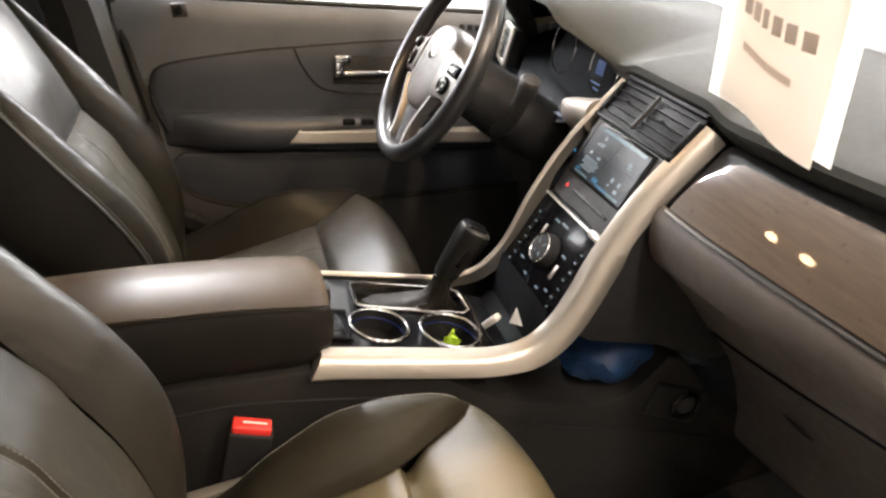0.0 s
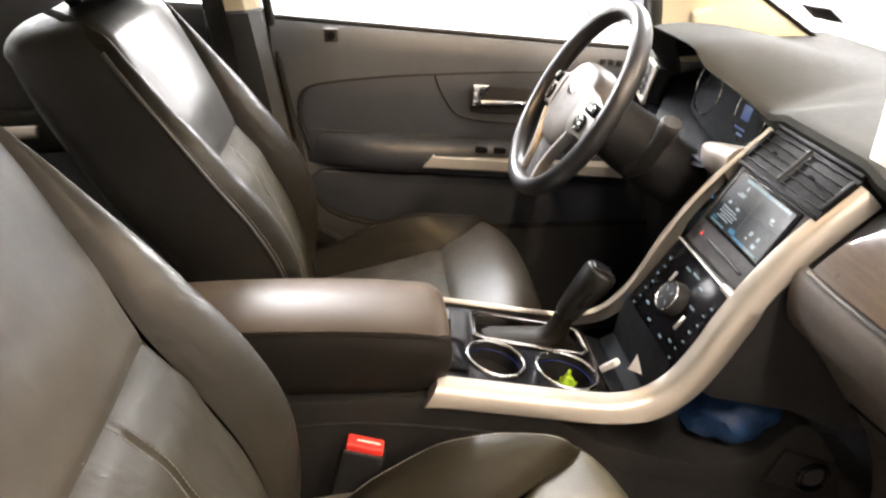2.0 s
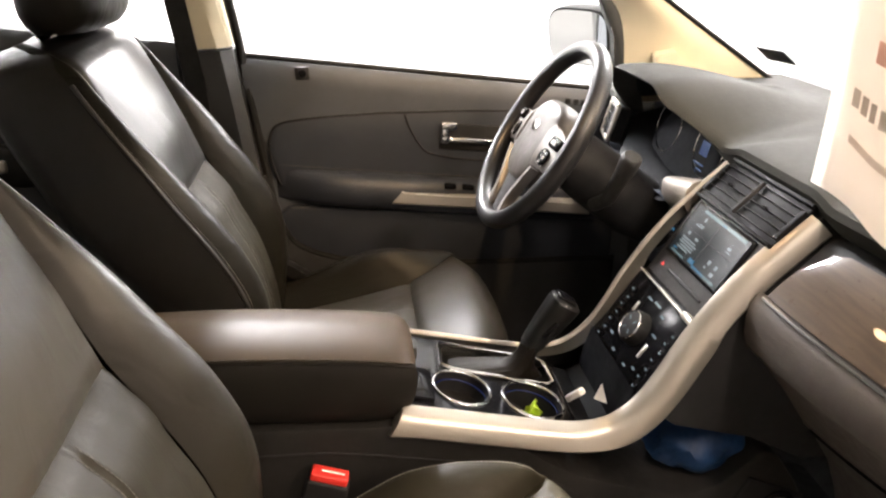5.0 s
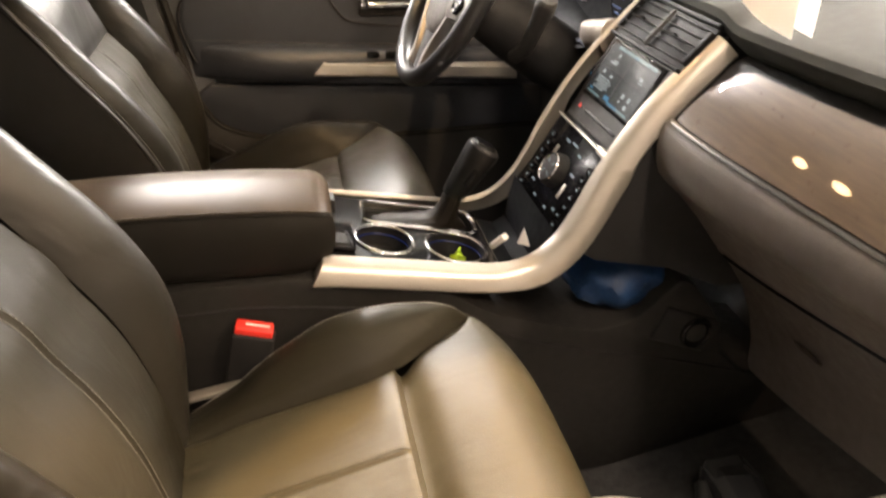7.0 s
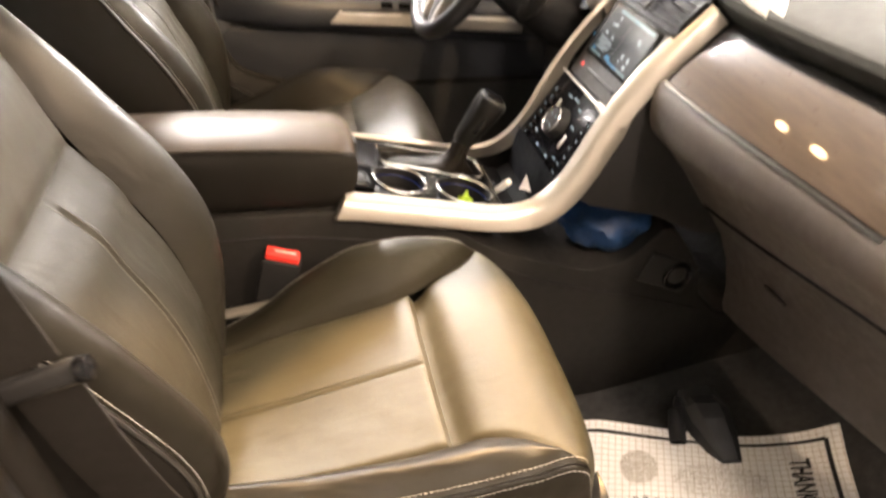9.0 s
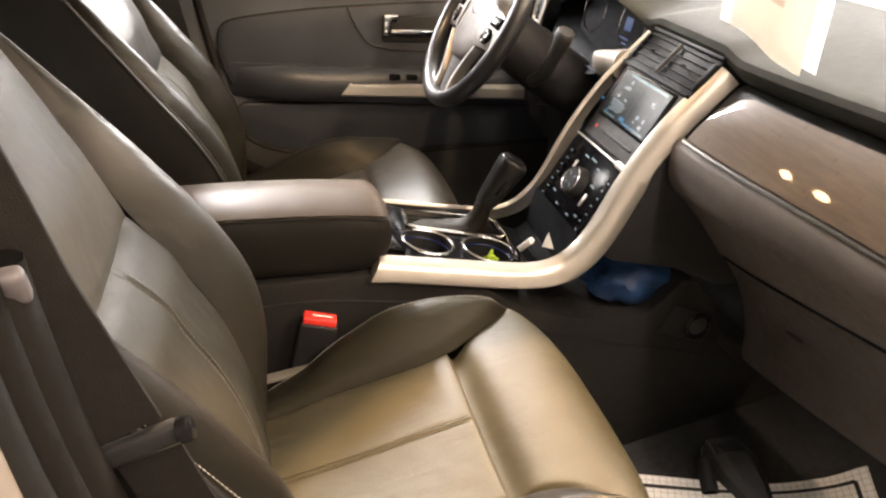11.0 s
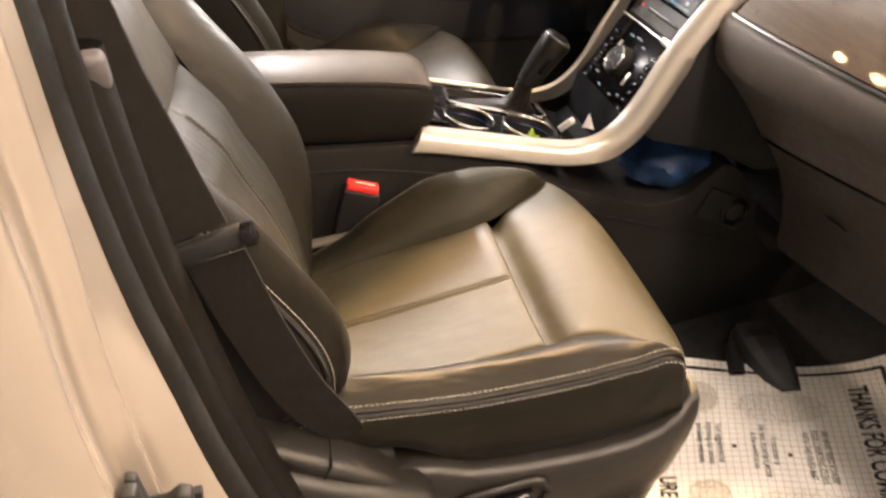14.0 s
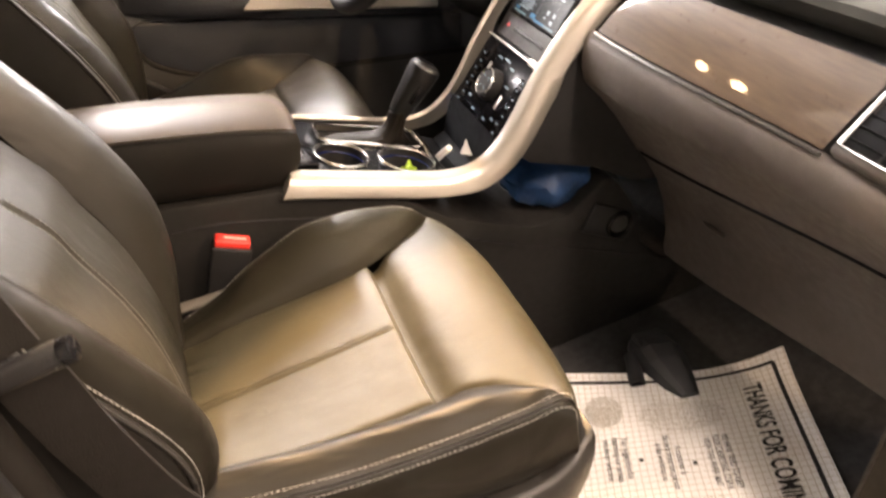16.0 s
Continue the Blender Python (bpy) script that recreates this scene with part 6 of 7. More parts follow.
        prism(bm, [(0.46 + dx, 0.46), (0.56 + dx, 0.46), (0.54 + dx, 0.75), (0.48 + dx, 0.75)], "y", yc + s * 0.20 - 0.012, yc + s * 0.20 + 0.012, 0.003)
        part("front_bracket", bm, DARK, root)
    return root


seat(-0.428, 0.0, -1, "passenger seat in charcoal leather with white stitching")
seat(0.382, -0.022, 1, "driver seat in charcoal leather with a shiny upper back")

# buckles beside the console
def buckle(x, y, z, lab):
    b = thing("belt_buckle", (x, y, z - 0.2), lab, "buckle", "seat belt buckles")
    m = frame_at((x, y, z), (0.95, -0.10, -0.28), (0.10, 0.99, 0.02))
    bm = B()
    rbox(bm, m @ pose(0, 0, -0.055), 0.062, 0.030, 0.10, 0.005, 3)
    part("housing", bm, DARK, b, "black buckle housing")
    bm = B()
    rbox(bm, m @ pose(0, 0.001, -0.001), 0.054, 0.024, 0.014, 0.003, 3)
    bu = part("release_button", bm, RED, b, "bright red release button")
    bm = B()
    rbox(bm, m @ pose(0.004, 0.001, 0.0063), 0.034, 0.0035, 0.0006, 0)
    part("printed_bar", bm, WHITE_PAPER, bu, "", False)
    bm = B()
    tube(bm, [m @ Vector((0, 0, -0.10)), Vector((x - 0.04, y + 0.005, z - 0.20)), Vector((x - 0.06, y + 0.005, z - 0.30))], 0.014, 8, flat=0.4)
    part("stalk", bm, DARK, b)


buckle(0.268, -0.160, 0.885, "black seat belt buckle with a red button beside the passenger seat")
bm = B()
rbox(bm, pose(0.215, -0.178, 0.800, 0, -6, 0), 0.12, 0.020, 0.008, 0.003)
solid("seat_bracket_bar", bm, SILVER, "bare metal seat bracket bar beside the cushion", "bracket")

# ---- passenger seat belt ----
sb = thing("seat_belt", (0.15, -0.70, 0.80), "dark grey passenger seat belt hanging with its tongue", "seat belt")


def strip(bm, pts, dirs, widths, thick=0.0025):
    rings = []
    for p, d, w in zip(pts, dirs, widths):
        p, d = Vector(p), Vector(d).normalized()
        n = Vector((-0.3, -0.95, 0)).normalized()
        rings.append([p - d * w / 2 - n * thick / 2, p + d * w / 2 - n * thick / 2, p + d * w / 2 + n * thick / 2, p - d * w / 2 + n * thick / 2])
    loft(bm, rings)


bm = B()
strip(bm, [(0.000, -0.640, 1.66), (0.030, -0.665, 1.45), (0.062, -0.682, 1.30), (0.099, -0.692, 1.165)], [(1, 0.25, 0.2)] * 4, [0.047] * 4)
part("shoulder_webbing", bm, WEBBING, sb, "dark woven webbing")
bm = B()
lowp = curve_points([(0.107, -0.695, 1.140), (0.126, -0.695, 1.06), (0.156, -0.690, 0.96), (0.190, -0.678, 0.885), (0.212, -0.664, 0.838)], 16)
strip(bm, lowp, [(1, 0.1, 0.15 + 0.2 * i / 16) for i in range(17)], [0.052 - 0.024 * smooth01((i - 9) / 7) for i in range(17)])
part("lap_webbing", bm, WEBBING, sb, "dark woven webbing")
bm = B()
tm = frame_at((0.104, -0.697, 1.154), (0.97, 0.1, 0.20), (-0.25, 0.1, 0.95))
rbox(bm, tm, 0.066, 0.020, 0.014, 0.005, 3)
part("tongue", bm, DARK, sb, "black belt tongue")
bm = B()
disc(bm, frame_at((0.135, -0.696, 1.160), (0.1, 0.95, 0), (-0.25, 0.1, 0.95)), 0.011, 0.010, 16, bev=0.003)
part("tongue_stop", bm, GLOSS, sb)
bm = B()
rbox(bm, pose(0.220, -0.668, 0.822, 0, 25, 0), 0.050, 0.020, 0.026, 0.005)
part("anchor", bm, DARK, sb)

# ---- near B pillar with its seal and striker ----
nb = thing("near_pillar", (0.03, -0.80, 0.45), "champagne painted B pillar with dark inner trim and rubber seal", "pillar", kind="structure")


def pil_x(z):
    return tab(z, [(0.42, 0.235), (0.60, 0.170), (0.80, 0.132), (0.91, 0.108), (1.00, 0.089), (1.09, 0.075), (1.19, 0.059), (1.29, 0.049), (1.40, 0.043), (1.70, 0.012)])


def pil_y(z):
    return tab(z, [(0.42, 0.0), (0.95, 0.0), (1.20, 0.012), (1.45, 0.055), (1.70, 0.13)])


def pillar_skin(sec, z0, z1, n=26):
    rows = []
    for i in range(n + 1):
        z = z0 + (z1 - z0) * i / n
        rows.append([Vector((pil_x(z) + dx, y + pil_y(z), z)) for dx, y in sec])
    return rows


bm = B()


def flange(z):
    return tab(z, [(0.42, 0.085), (0.80, 0.062), (1.00, 0.040), (1.13, 0.025), (1.26, 0.007), (1.45, 0.004), (1.70, 0.004)])


rows = []
for i in range(53):
    z = 0.42 + 1.28 * i / 52
    w = flange(z)
    sec = [(-0.002, -0.800), (-0.003 - 0.30 * w, -0.812), (-0.004 - 0.70 * w, -0.824), (-0.003 - w, -0.831), (0.001 - w, -0.836), (0.001 - w, -0.841), (-0.005 - w, -0.846), (-0.013 - w, -0.852), (-0.017 - w, -0.862), (-0.016 - w, -0.876),
           (-0.010 - w, -0.890), (-0.005 - w, -0.899), (-0.005 - w, -0.906), (-0.014 - w, -0.914), (-0.034 - w, -0.924), (-0.065 - w, -0.934), (-0.12 - w, -0.942), (-0.34, -0.945)]
    rows.append([Vector((pil_x(z) + p.x, p.y + pil_y(z), z)) for p in curve_points([(a, b, 0) for a, b in sec], 85)])
skin(bm, rows)
part("painted_side", bm, PAINT, nb, "champagne painted metal", True, 80)
bm = B()
rows = pillar_skin([(0.004, -0.783), (0.003, -0.793), (-0.002, -0.804), (-0.010, -0.806), (-0.012, -0.792), (-0.006, -0.780), (0.000, -0.779)], 0.42, 1.70)
loft(bm, rows)
part("door_seal", bm, RUBBER, nb, "black rubber door seal", True, 80)
bm = B()
rows = pillar_skin([(0.000, -0.779), (0.008, -0.777), (0.013, -0.771), (0.013, -0.760), (0.008, -0.752), (-0.004, -0.752)], 0.42, 1.70)
loft(bm, rows)
part("seal_lip", bm, PILLAR, nb, "", True, 80)
bm = B()
skin(bm, pillar_skin([(0.006, -0.754), (0.014, -0.751), (0.019, -0.745), (0.022, -0.736), (0.020, -0.726), (0.010, -0.718), (-0.02, -0.712), (-0.10, -0.710), (-0.16, -0.74)], 0.42, 1.335))
bmesh.ops.solidify(bm, geom=bm.faces[:], thickness=0.006)
part("lower_trim", bm, PILLAR, nb, "charcoal lower pillar trim")
bm = B()
skin(bm, pillar_skin([(0.000, -0.753), (0.004, -0.750), (0.007, -0.744), (0.006, -0.736), (-0.002, -0.730), (-0.03, -0.724), (-0.10, -0.722), (-0.16, -0.74)], 1.335, 1.70))
bmesh.ops.solidify(bm, geom=bm.faces[:], thickness=0.006)
part("upper_trim", bm, CREAM, nb, "cream upper pillar trim")
bm = B()
rbox(bm, pose(0.062, -0.716, 1.322, 20, 0, 10), 0.018, 0.016, 0.030, 0.006, 3)
part("trim_clip", bm, material("lilac_grey_plastic", (0.11, 0.10, 0.105), 0.5), nb, "pale trim clip")
st = thing("door_striker", (0.04, -0.86, 1.0), "black door striker loop on the painted pillar", "striker")
bm = B()
prism(bm, [(0.024, 0.985), (0.032, 0.975), (0.080, 0.985), (0.086, 1.040), (0.046, 1.036), (0.044, 1.066), (0.036, 1.068), (0.030, 1.030)], "y", -0.861, -0.852, 0.002)
part("base", bm, DARK, st, "dark striker plate")
bm = B()
hook = [(0.036, 1.068), (0.046, 1.066), (0.048, 1.040), (0.060, 1.047), (0.074, 1.058), (0.083, 1.054), (0.080, 1.030), (0.072, 0.992), (0.064, 0.994), (0.070, 1.026), (0.071, 1.041), (0.058, 1.033), (0.047, 1.026), (0.040, 0.990), (0.030, 0.992)]
prism(bm, hook, "y", -0.876, -0.862, 0.0025)
part("loop", bm, DARK, st, "black striker loop")
for bx, bz in ((0.052, 1.006), (0.056, 1.020)):
    bm = B()
    disc(bm, frame_at((bx, -0.861, bz), (1, 0, 0), (0, 0, 1)), 0.006, 0.004, 16, bev=0.001)
    part("bolt", bm, DARK, st)

# ---- near door foot: kick trim and hinge pillar ----
bm = B()
rings = []
for i in range(17):
    u = i / 16
    z = 0.42 + 0.75 * u
    x0 = tab(z, [(0.42, 0.972), (0.60, 0.980), (0.80, 0.990), (1.0, 1.01), (1.17, 1.05)])
    rings.append([(x0, -0.80, z), (x0 + 0.004, -0.768, z), (x0 + 0.03, -0.748, z), (x0 + 0.20, -0.735, z), (x0 + 0.35, -0.74, z), (x0 + 0.35, -0.86, z), (x0 + 0.06, -0.86, z), (x0 + 0.01, -0.83, z)])
loft(bm, rings)
solid("kick_trim", bm, PILLAR, "dark brown kick trim beside the passenger footwell", "trim", "structure")
bm = B()
prism(bm, [(1.06, 0.42), (1.55, 0.42), (1.50, 1.18), (1.04, 1.22)], "y", 0.755, 0.80, 0.006)
solid("kick_trim", bm, PLASTIC, "dark kick trim beside the driver footwell", "trim", "structure")
bm = B()
prism(bm, [(-0.1, 0.455), (1.05, 0.455), (1.05, 0.475), (-0.1, 0.475)], "y", -0.80, -0.72, 0.006)
solid("sill_trim", bm, PLASTIC_BASE, "dark plastic scuff plate on the sill", "trim", "structure")

# ---- rear seat ----
rs = thing("rear_bench", (-0.85, 0, 0.43), "dark leather rear bench behind the front seats", "seat")
bm = B()
rbox(bm, pose(-0.80, 0, 0.72, 0, -6, 0), 0.50, 1.30, 0.18, 0.05, 4)
part("cushion", bm, SEAT_SHELL, rs)
bm = B()
rbox(bm, pose(-1.08, 0, 1.05, 0, -18, 0), 0.16, 1.30, 0.62, 0.05, 4)
part("backrest", bm, SEAT_SHELL, rs)

# ---- roof console with the two map lamps ----
rc = thing("roof_console", (MAPX, MAPY, 1.74), "cream roof console with two lit map lamps", "roof console")
bm = B()
rbox(bm, pose(MAPX, MAPY - 0.0, 1.752), 0.20, 0.26, 0.040, 0.012, 3)
part("housing", bm, CREAM, rc)
for ly in (-0.06, 0.06):
    bm = B()
    disc(bm, pose(MAPX, MAPY + ly, 1.727), 0.021, 0.006, 24, bev=0.002)
    part("lamp_lens", bm, LAMP_WARM, rc, "glowing warm lamp lens")

# ---- loose things ----
# paper mat on the passenger floor
MO = Vector((1.224, -0.366, 0.0))
EU, ER = Vector((0.933, -0.360, 0)), Vector((-0.360, -0.933, 0))


def mat_pt(r, u, h=0.0):
    r0 = r
    r = r + 0.030 * math.sin(math.pi * min(1, max(0, -u / 0.42))) * max(0, 1 - r / 0.20)
    p = MO + ER * r + EU * u
    x = p.x
    z = floor_z(x) + 0.005 + 0.006 * math.sin(r * 15 + 1) * smooth01(-u / 0.3) + 0.004 * math.sin(u * 17)
    z += 0.010 * math.exp(-(r / 0.05) ** 2) * (0.5 + 0.5 * math.sin(u * 12))
    return Vector((p.x, p.y, z + h))


MW, MH, MT = 0.440, 0.500, 0.016
mat_thing = thing("paper_floor_mat", (0.95, -0.46, 0.43), "white printed paper floor mat with thank-you text on the carpet", "floor mat")
gm = material("gridded_paper", (0.85, 0.85, 0.845), 0.8, vary=0.06, scale=12)
nn, ll = gm.node_tree.nodes, gm.node_tree.links
uv = nn.new("ShaderNodeUVMap")
sep = nn.new("ShaderNodeSeparateXYZ")
ll.new(uv.outputs["UV"], sep.inputs["Vector"])
lines = []
for axis in ("X", "Y"):
    mu = nn.new("ShaderNodeMath")
    mu.operation, mu.inputs[1].default_value = "MULTIPLY", 1 / 0.0125
    fr = nn.new("ShaderNodeMath")
    fr.operation = "FRACT"
    lt = nn.new("ShaderNodeMath")
    lt.operation, lt.inputs[1].default_value = "LESS_THAN", 0.10
    ll.new(sep.outputs[axis], mu.inputs[0])
    ll.new(mu.outputs[0], fr.inputs[0])
    ll.new(fr.outputs[0], lt.inputs[0])
    lines.append(lt)
mx = nn.new("ShaderNodeMath")
mx.operation = "MAXIMUM"
ll.new(lines[0].outputs[0], mx.inputs[0])
ll.new(lines[1].outputs[0], mx.inputs[1])
mixc = nn.new("ShaderNodeMix")
mixc.data_type = "RGBA"
pb = nn["Principled BSDF"]
src = pb.inputs["Base Color"].links[0].from_socket
ll.new(mx.outputs[0], mixc.inputs["Factor"])
ll.new(src, mixc.inputs["A"])
mixc.inputs["B"].default_value = (0.52, 0.47, 0.40, 1)
ll.new(mixc.outputs["Result"], pb.inputs["Base Color"])

bm = B()
nr, nu = 44, 50
uvl = bm.loops.layers.uv.new("UVMap")
grid = [[bm.verts.new(mat_pt(MW * i / nr, MT - (MH + MT) * j / nu)) for j in range(nu + 1)] for i in range(nr + 1)]
for i in range(nr):
    for j in range(nu):
        f = bm.faces.new((grid[i][j], grid[i + 1][j], grid[i + 1][j + 1], grid[i][j + 1]))
        for lp, (a, b) in zip(f.loops, ((i, j), (i + 1, j), (i + 1, j + 1), (i, j + 1))):
            lp[uvl].uv = (MW * a / nr, MT - (MH + MT) * b / nu)
part("sheet", bm, gm, mat_thing, "cream paper sheet with a fine grid")


def mat_band(pts, w, mat, name):
    bm = B()
    for (r0, u0), (r1, u1) in zip(pts, pts[1:]):
        L = math.hypot(r1 - r0, u1 - u0)
        n = max(2, int(L / 0.012))
        nr_, nu_ = -(u1 - u0) / L * w / 2, (r1 - r0) / L * w / 2
        skin(bm, [[mat_pt(r0 + (r1 - r0) * k / n + s * nr_, u0 + (u1 - u0) * k / n + s * nu_, 0.0008) for s in (-1, 1)] for k in range(n + 1)])
    return part(name, bm, mat, mat_thing)


mat_band([(0.026, -0.494), (0.026, -0.011), (0.418, -0.011), (0.418, -0.494)], 0.008, INK, "printed_border")


def mat_text(words, r, u, size, mat, squeeze, align="LEFT", bold=0.004):
    o = mat_pt(r, u, 0.0012)
    er = (mat_pt(r + 0.2, u) - mat_pt(r - 0.02, u)).normalized()
    eu = (mat_pt(r + 0.1, u + 0.02) - mat_pt(r + 0.1, u - 0.02)).normalized()
    ob = lettering("printed_text", words, frame_at(o, er, eu), size, mat, mat_thing, align, 0.0002, squeeze, bold)
    me = ob.data
    base = ORIGIN[mat_thing.name]
    inv = frame_at(o, er, eu).inverted()
    for v in me.vertices:
        q = inv @ (v.co + base)
        v.co = mat_pt(r + q.x, u + q.y, 0.0010 + (0.0003 if q.z > 0 else 0)) - base


mat_text("THANKS FOR COMING IN", 0.227, -0.080, 0.048, INK, 0.575, "CENTER", 0.022)
for k, w in enumerate(("WE HAVE TRIED TO KEEP", "YOUR CARPETING CLEAN", "WITH THIS PAPER MAT")):
    mat_text(w, 0.232, -0.146 - 0.0165 * k, 0.0165, INK, 0.60, "CENTER")
for k, w in enumerate(("A customer is", "the most important person", "in the world to us.")):
    mat_text(w, 0.225, -0.232 - 0.0165 * k, 0.0165, INK, 0.64, "CENTER")
for k, w in enumerate(("Your suggestions for", "improving our service", "are always welcome.")):
    mat_text(w, 0.208, -0.322 - 0.0165 * k, 0.0165, INK, 0.64, "CENTER")
mat_text("URE", 0.325, -0.424, 0.040, INK, 0.62, "RIGHT", 0.03)
for r, u in ((0.217, -0.294), (0.233, -0.204)):
    bm = B()
    bm.faces.new([bm.verts.new(mat_pt(r + 0.0042 * math.cos(2 * math.pi * k / 16), u + 0.0042 * math.sin(2 * math.pi * k / 16), 0.0012)) for k in range(16)])
    part("printed_dot", bm, INK, mat_thing)
# printed shoe soles as stippled dots
for r0, u0, hr, hu in ((0.098, -0.345, 0.038, 0.034), (0.118, -0.205, 0.042, 0.080), (0.325, -0.345, 0.040, 0.036), (0.350, -0.195, 0.050, 0.085)):
    bm = B()
    for k in range(2200):
        a, q = random.random() * 2 * math.pi, math.sqrt(random.random())
        r, u = r0 + hr * q * math.cos(a), u0 + hu * q * math.sin(a) 
        s = 0.0005 + 0.0004 * random.random()
        p = mat_pt(r, u, 0.0009)
        bm.faces.new([bm.verts.new(p + ER * s * x + EU * s * y) for x, y in ((-1, -0.6), (0.8, -1), (1, 0.7), (-0.7, 1))])
    me = bpy.data.meshes.new("printed_sole")
    bm.transform(Matrix.Translation(-ORIGIN[mat_thing.name]))
    bm.to_mesh(me)
    bm.free()
    me.materials.append(GREY_INK)
    ob = new("printed_sole", me)
    ob.parent = mat_thing

# grey plastic clamp lying at the mat's edge
cl_ = thing("plastic_clamp", (1.0, -0.28, 0.46), "dark grey plastic clamp lying on the paper mat", "clamp")
bm = B()
rings = []
for p, hw, hh in (((0.999, -0.222, 0.482), 0.034, 0.015), ((1.000, -0.238, 0.496), 0.042, 0.024), ((1.001, -0.275, 0.500), 0.044, 0.027), ((1.002, -0.305, 0.493), 0.042, 0.025), ((1.006, -0.345, 0.480), 0.031, 0.018), ((1.012, -0.374, 0.466), 0.019, 0.011)):
    p = Vector(p) + Vector((0.012, -0.012, -0.003))
    rings.append([p + 0.9 * Vector((hw * a, -0.20 * hw * a, hh * b)) for a, b in ((-1, -1), (1, -1), (1.0, 0.5), (0.55, 1), (-0.55, 1), (-1, 0.5))])
loft(bm, rings)
bmesh.ops.bevel(bm, geom=bm.edges[:], offset=0.0012, segments=1, affect="EDGES")
part("jaw", bm, CLAMP, cl_, "tapered grey jaw", False)
bm = B()
tube(bm, [(0.972, -0.256, 0.476), (0.961, -0.287, 0.467), (0.950, -0.320, 0.459)], [0.015, 0.016, 0.016], 16)
tb = part("handle_tube", bm, CLAMP, cl_, "short grey tube")
# dark disc on the closed end paints the shade inside the tube
bm = B()
tube(bm, [(0.9497, -0.3206, 0.4589), (0.9494, -0.3216, 0.4587)], 0.0125, 16)
part("tube_mouth", bm, CLUSTER, tb, "dark disc for the shaded open end")
bm = B()
tube(bm, [(1.050, -0.240, 0.499), (1.058, -0.285, 0.494), (1.052, -0.330, 0.482), (1.040, -0.366, 0.470)], [0.007, 0.008, 0.008, 0.005], 8)
part("side_arm", bm, CLAMP, cl_, "slim arm beside the jaw")
bm = B()
rbox(bm, look((1.008, -0.262, 0.497), (1.006, -0.40, 0.470)), 0.062, 0.038, 0.050, 0.004)
part("rear_block", bm, CLAMP, cl_, "square rear block", False)
bm = B()
rbox(bm, look((1.005, -0.280, 0.517), (1.005, -0.5, 0.505)), 0.036, 0.003, 0.003, 0.001)
part("ridge", bm, PLASTIC_DASH, cl_)

# blue bag in the open tray
bag = B()
bmesh.ops.create_icosphere(bag, subdivisions=4, radius=1.0)
for v in bag.verts:
    p = v.co.copy()
    r = 1 + 0.16 * noise.noise(p * 2.2) + 0.09 * noise.noise(p * 5 + Vector((3, 1, 2)))
    v.co = Vector((0.888 + 0.092 * p.x * r, -0.028 + 0.078 * p.y * r, max(0.757, 0.796 + 0.058 * p.z * r)))
solid("blue_bag", bag, BLUE, "crumpled blue plastic bag in the console tray", "bag")

# lime wrapper in the cup holder
bm = B()
rows = []
for i in range(9):
    rows.append([Vector((0.578 + 0.003 * i + 0.003 * math.sin(j * 1.9 + i), -0.062 + 0.0052 * j + 0.003 * math.sin(i * 1.3), 0.866 + 0.0028 * i + 0.005 * math.sin(i * 1.7 + j * 1.2))) for j in range(8)])
skin(bm, rows)
bmesh.ops.solidify(bm, geom=bm.faces[:], thickness=0.0015)
solid("lime_wrapper", bm, LIME, "crumpled lime green wrapper in the cup holder", "wrapper", smooth=False)
# pale cable plug and paper slips in the front bin
bm = B()
rbox(bm, look((0.672, -0.015, 0.884), (0.70, -0.05, 0.93)), 0.016, 0.012, 0.040, 0.004, 3)
solid("usb_plug", bm, WHITE_PAPER, "small pale plug in the front bin", "plug")
bm = B()
vs = [bm.verts.new(p) for p in ((0.701, -0.024, 0.880), (0.717, -0.046, 0.883), (0.714, -0.024, 0.909))]
bm.faces.new(vs)
bmesh.ops.solidify(bm, geom=bm.faces[:], thickness=0.001)
solid("paper_slip", bm, WHITE_PAPER, "white paper slip standing in the front bin", "paper", smooth=False)

# two sheets hanging at the windscreen
hp = thing("hanging_notice", (0.86, -0.36, 1.35), "two thin white notice sheets hanging behind the windscreen", "notice")
HO = Vector((0.775, -0.381, 1.371))
HR = Vector((0.012, -0.142, -0.031))
HU = Vector((-0.004, 0.0, 0.36))
paper_thin = material("thin_notice_paper", (0.84, 0.80, 0.75), 0.8, vary=0.03)


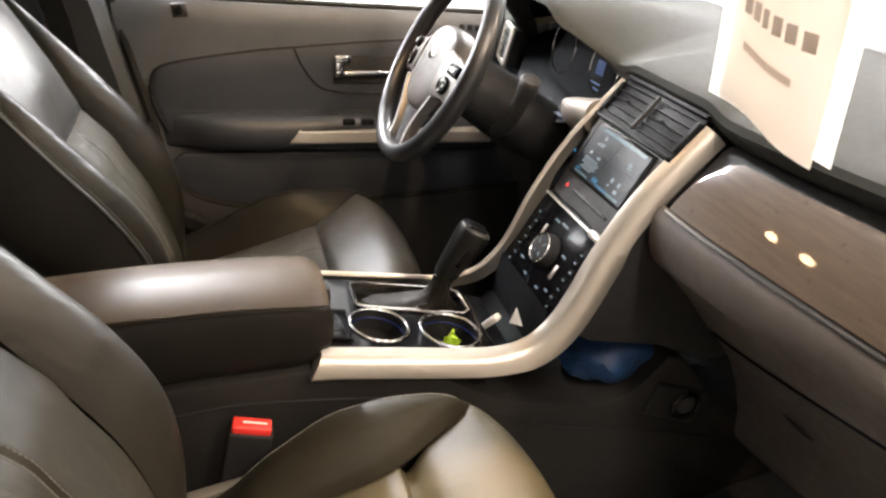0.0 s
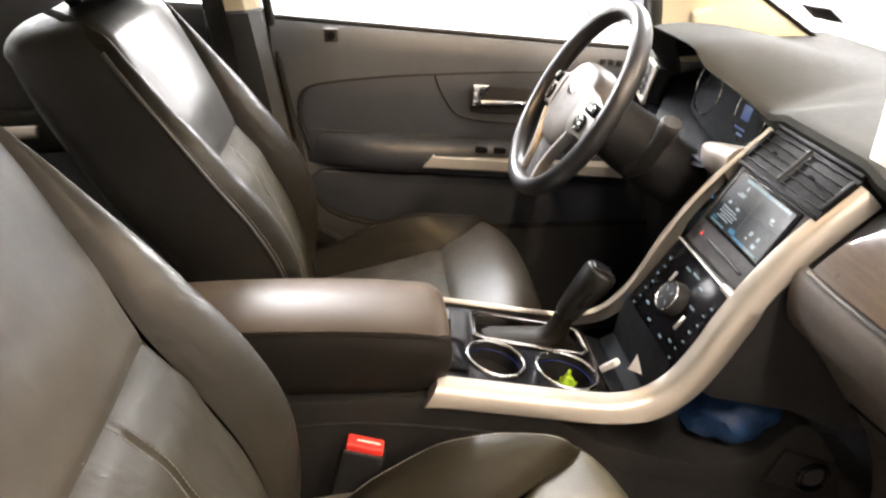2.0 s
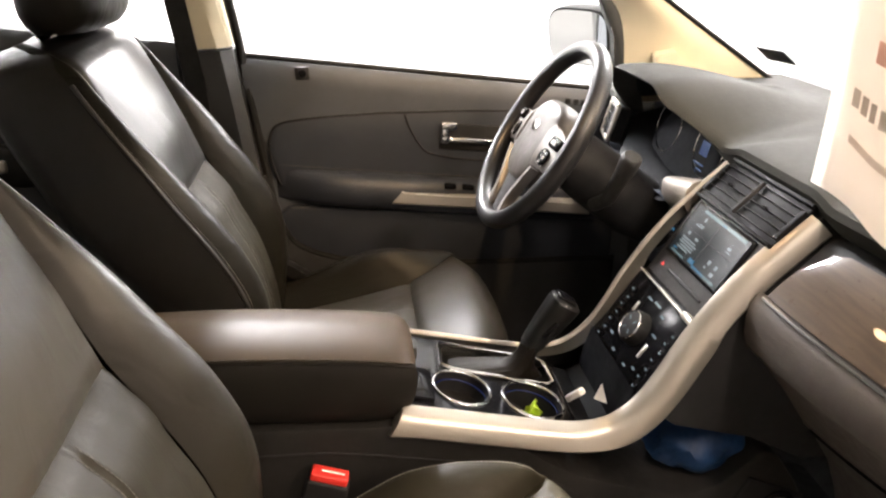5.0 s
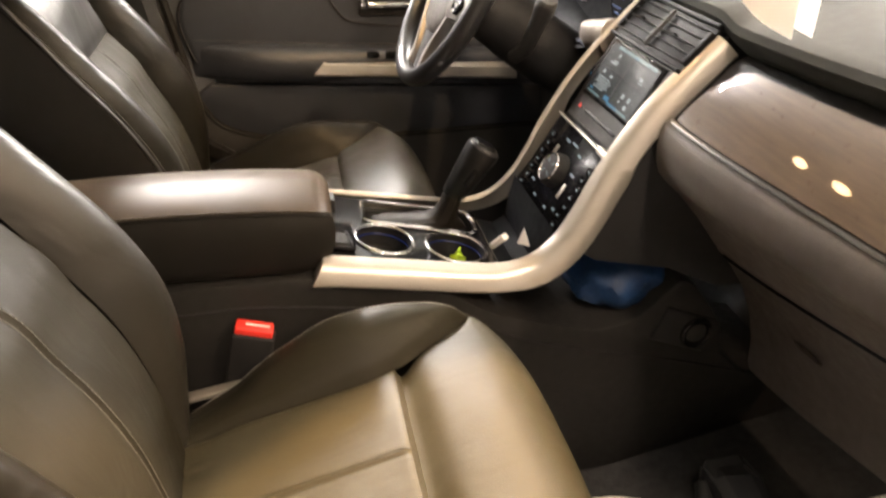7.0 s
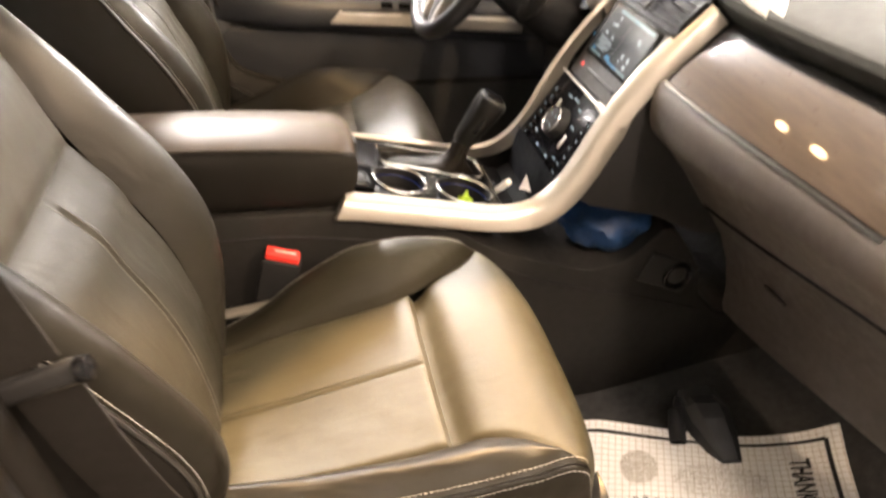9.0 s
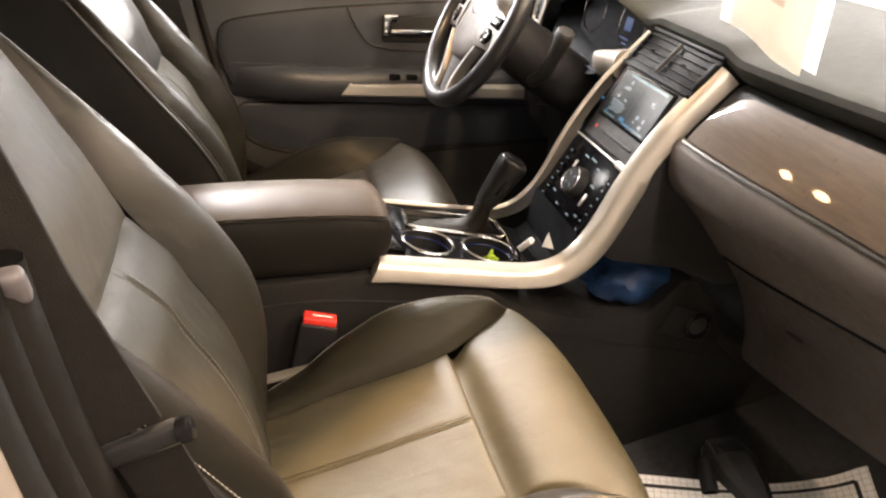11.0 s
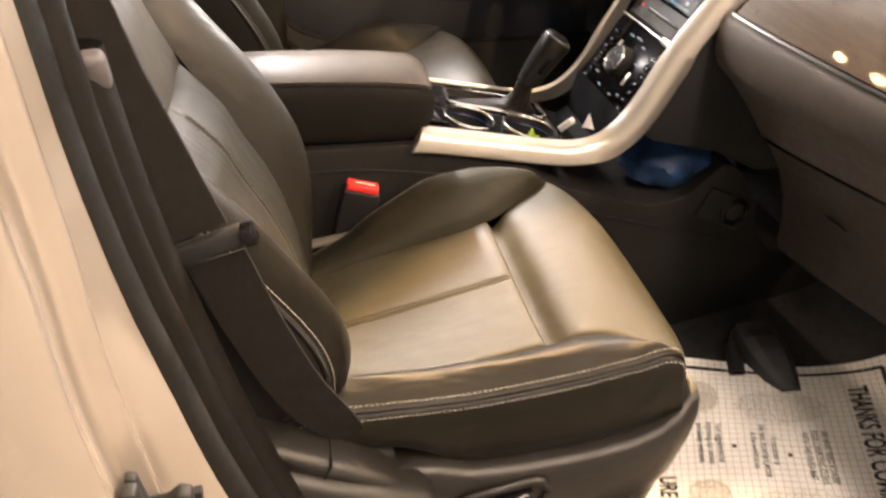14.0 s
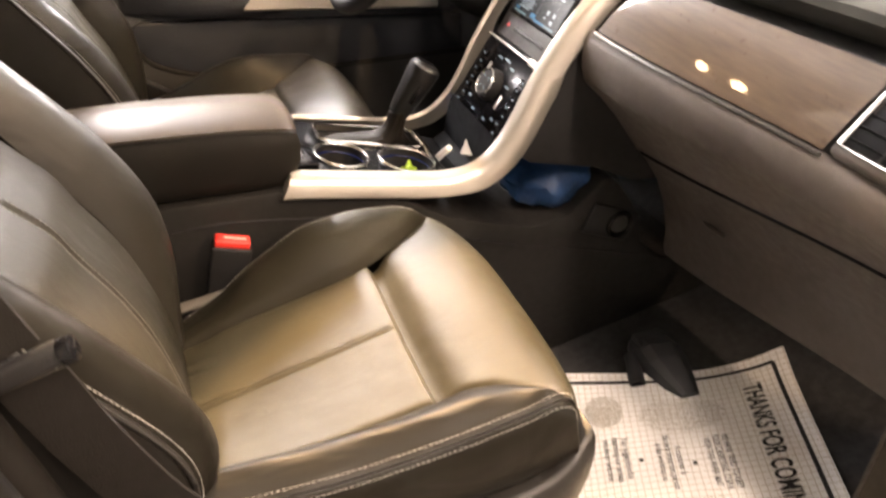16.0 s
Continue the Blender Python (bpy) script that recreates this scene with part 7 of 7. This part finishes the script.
def see_through(m, colour, share):
    """Let part of the light from behind shine through a thin sheet."""
    pn, pl = m.node_tree.nodes, m.node_tree.links
    tr, mxs = pn.new("ShaderNodeBsdfTranslucent"), pn.new("ShaderNodeMixShader")
    tr.inputs["Color"].default_value = (*colour, 1)
    mxs.inputs[0].default_value = share
    pl.new(pn["Principled BSDF"].outputs[0], mxs.inputs[1])
    pl.new(tr.outputs[0], mxs.inputs[2])
    pl.new(mxs.outputs[0], pn["Material Output"].inputs["Surface"])
    return m


see_through(paper_thin, (0.86, 0.80, 0.74), 0.5)
for k, off in enumerate((0.0, 0.012)):
    bm = B()
    skin(bm, [[HO + HR * (i / 12 * (1.0 + 0.06 * k) + 0.0) + HU * (j / 10) + Vector((off + 0.006 * math.sin(i * 0.5 + j * 0.4), 0, 0.004 * k)) for j in range(11)] for i in range(13)])
    bmesh.ops.solidify(bm, geom=bm.faces[:], thickness=0.0006)
    part("sheet", bm, paper_thin, hp, "thin white paper")


def notice_bar(r0, r1, u, h, mat, tilt=0.0):
    bm = B()
    nrm = HR.cross(HU).normalized()
    if nrm.x > 0:
        nrm = -nrm
    skin(bm, [[HO + HR * (r0 + (r1 - r0) * i / 8) + HU * (u + h * j + tilt * i / 8) + Vector((0.006 * math.sin((r0 + (r1 - r0) * i / 8) * 6 + u * 4), 0, 0)) + nrm * 0.004 for j in (0, 1)] for i in range(9)])
    part("printed_bar", bm, mat, hp)


FADED = see_through(material("show_through_ink", (0.42, 0.38, 0.35), 0.8), (0.52, 0.46, 0.41), 0.5)
PALE = see_through(material("pale_show_through_ink", (0.62, 0.55, 0.50), 0.8), (0.70, 0.62, 0.56), 0.5)
FADED_RED = see_through(material("faded_red_ink", (0.66, 0.40, 0.34), 0.8), (0.72, 0.44, 0.36), 0.5)
for r0, r1 in ((0.24, 0.33), (0.36, 0.44), (0.47, 0.53), (0.57, 0.65), (0.68, 0.76), (0.80, 0.89)):
    notice_bar(r0, r1, 0.250, 0.044, FADED, 0.004)
notice_bar(0.26, 0.78, 0.160, 0.020, PALE)
for r0, r1 in ((0.45, 0.58), (0.66, 0.80)):
    notice_bar(r0, r1, 0.385, 0.05, FADED_RED)
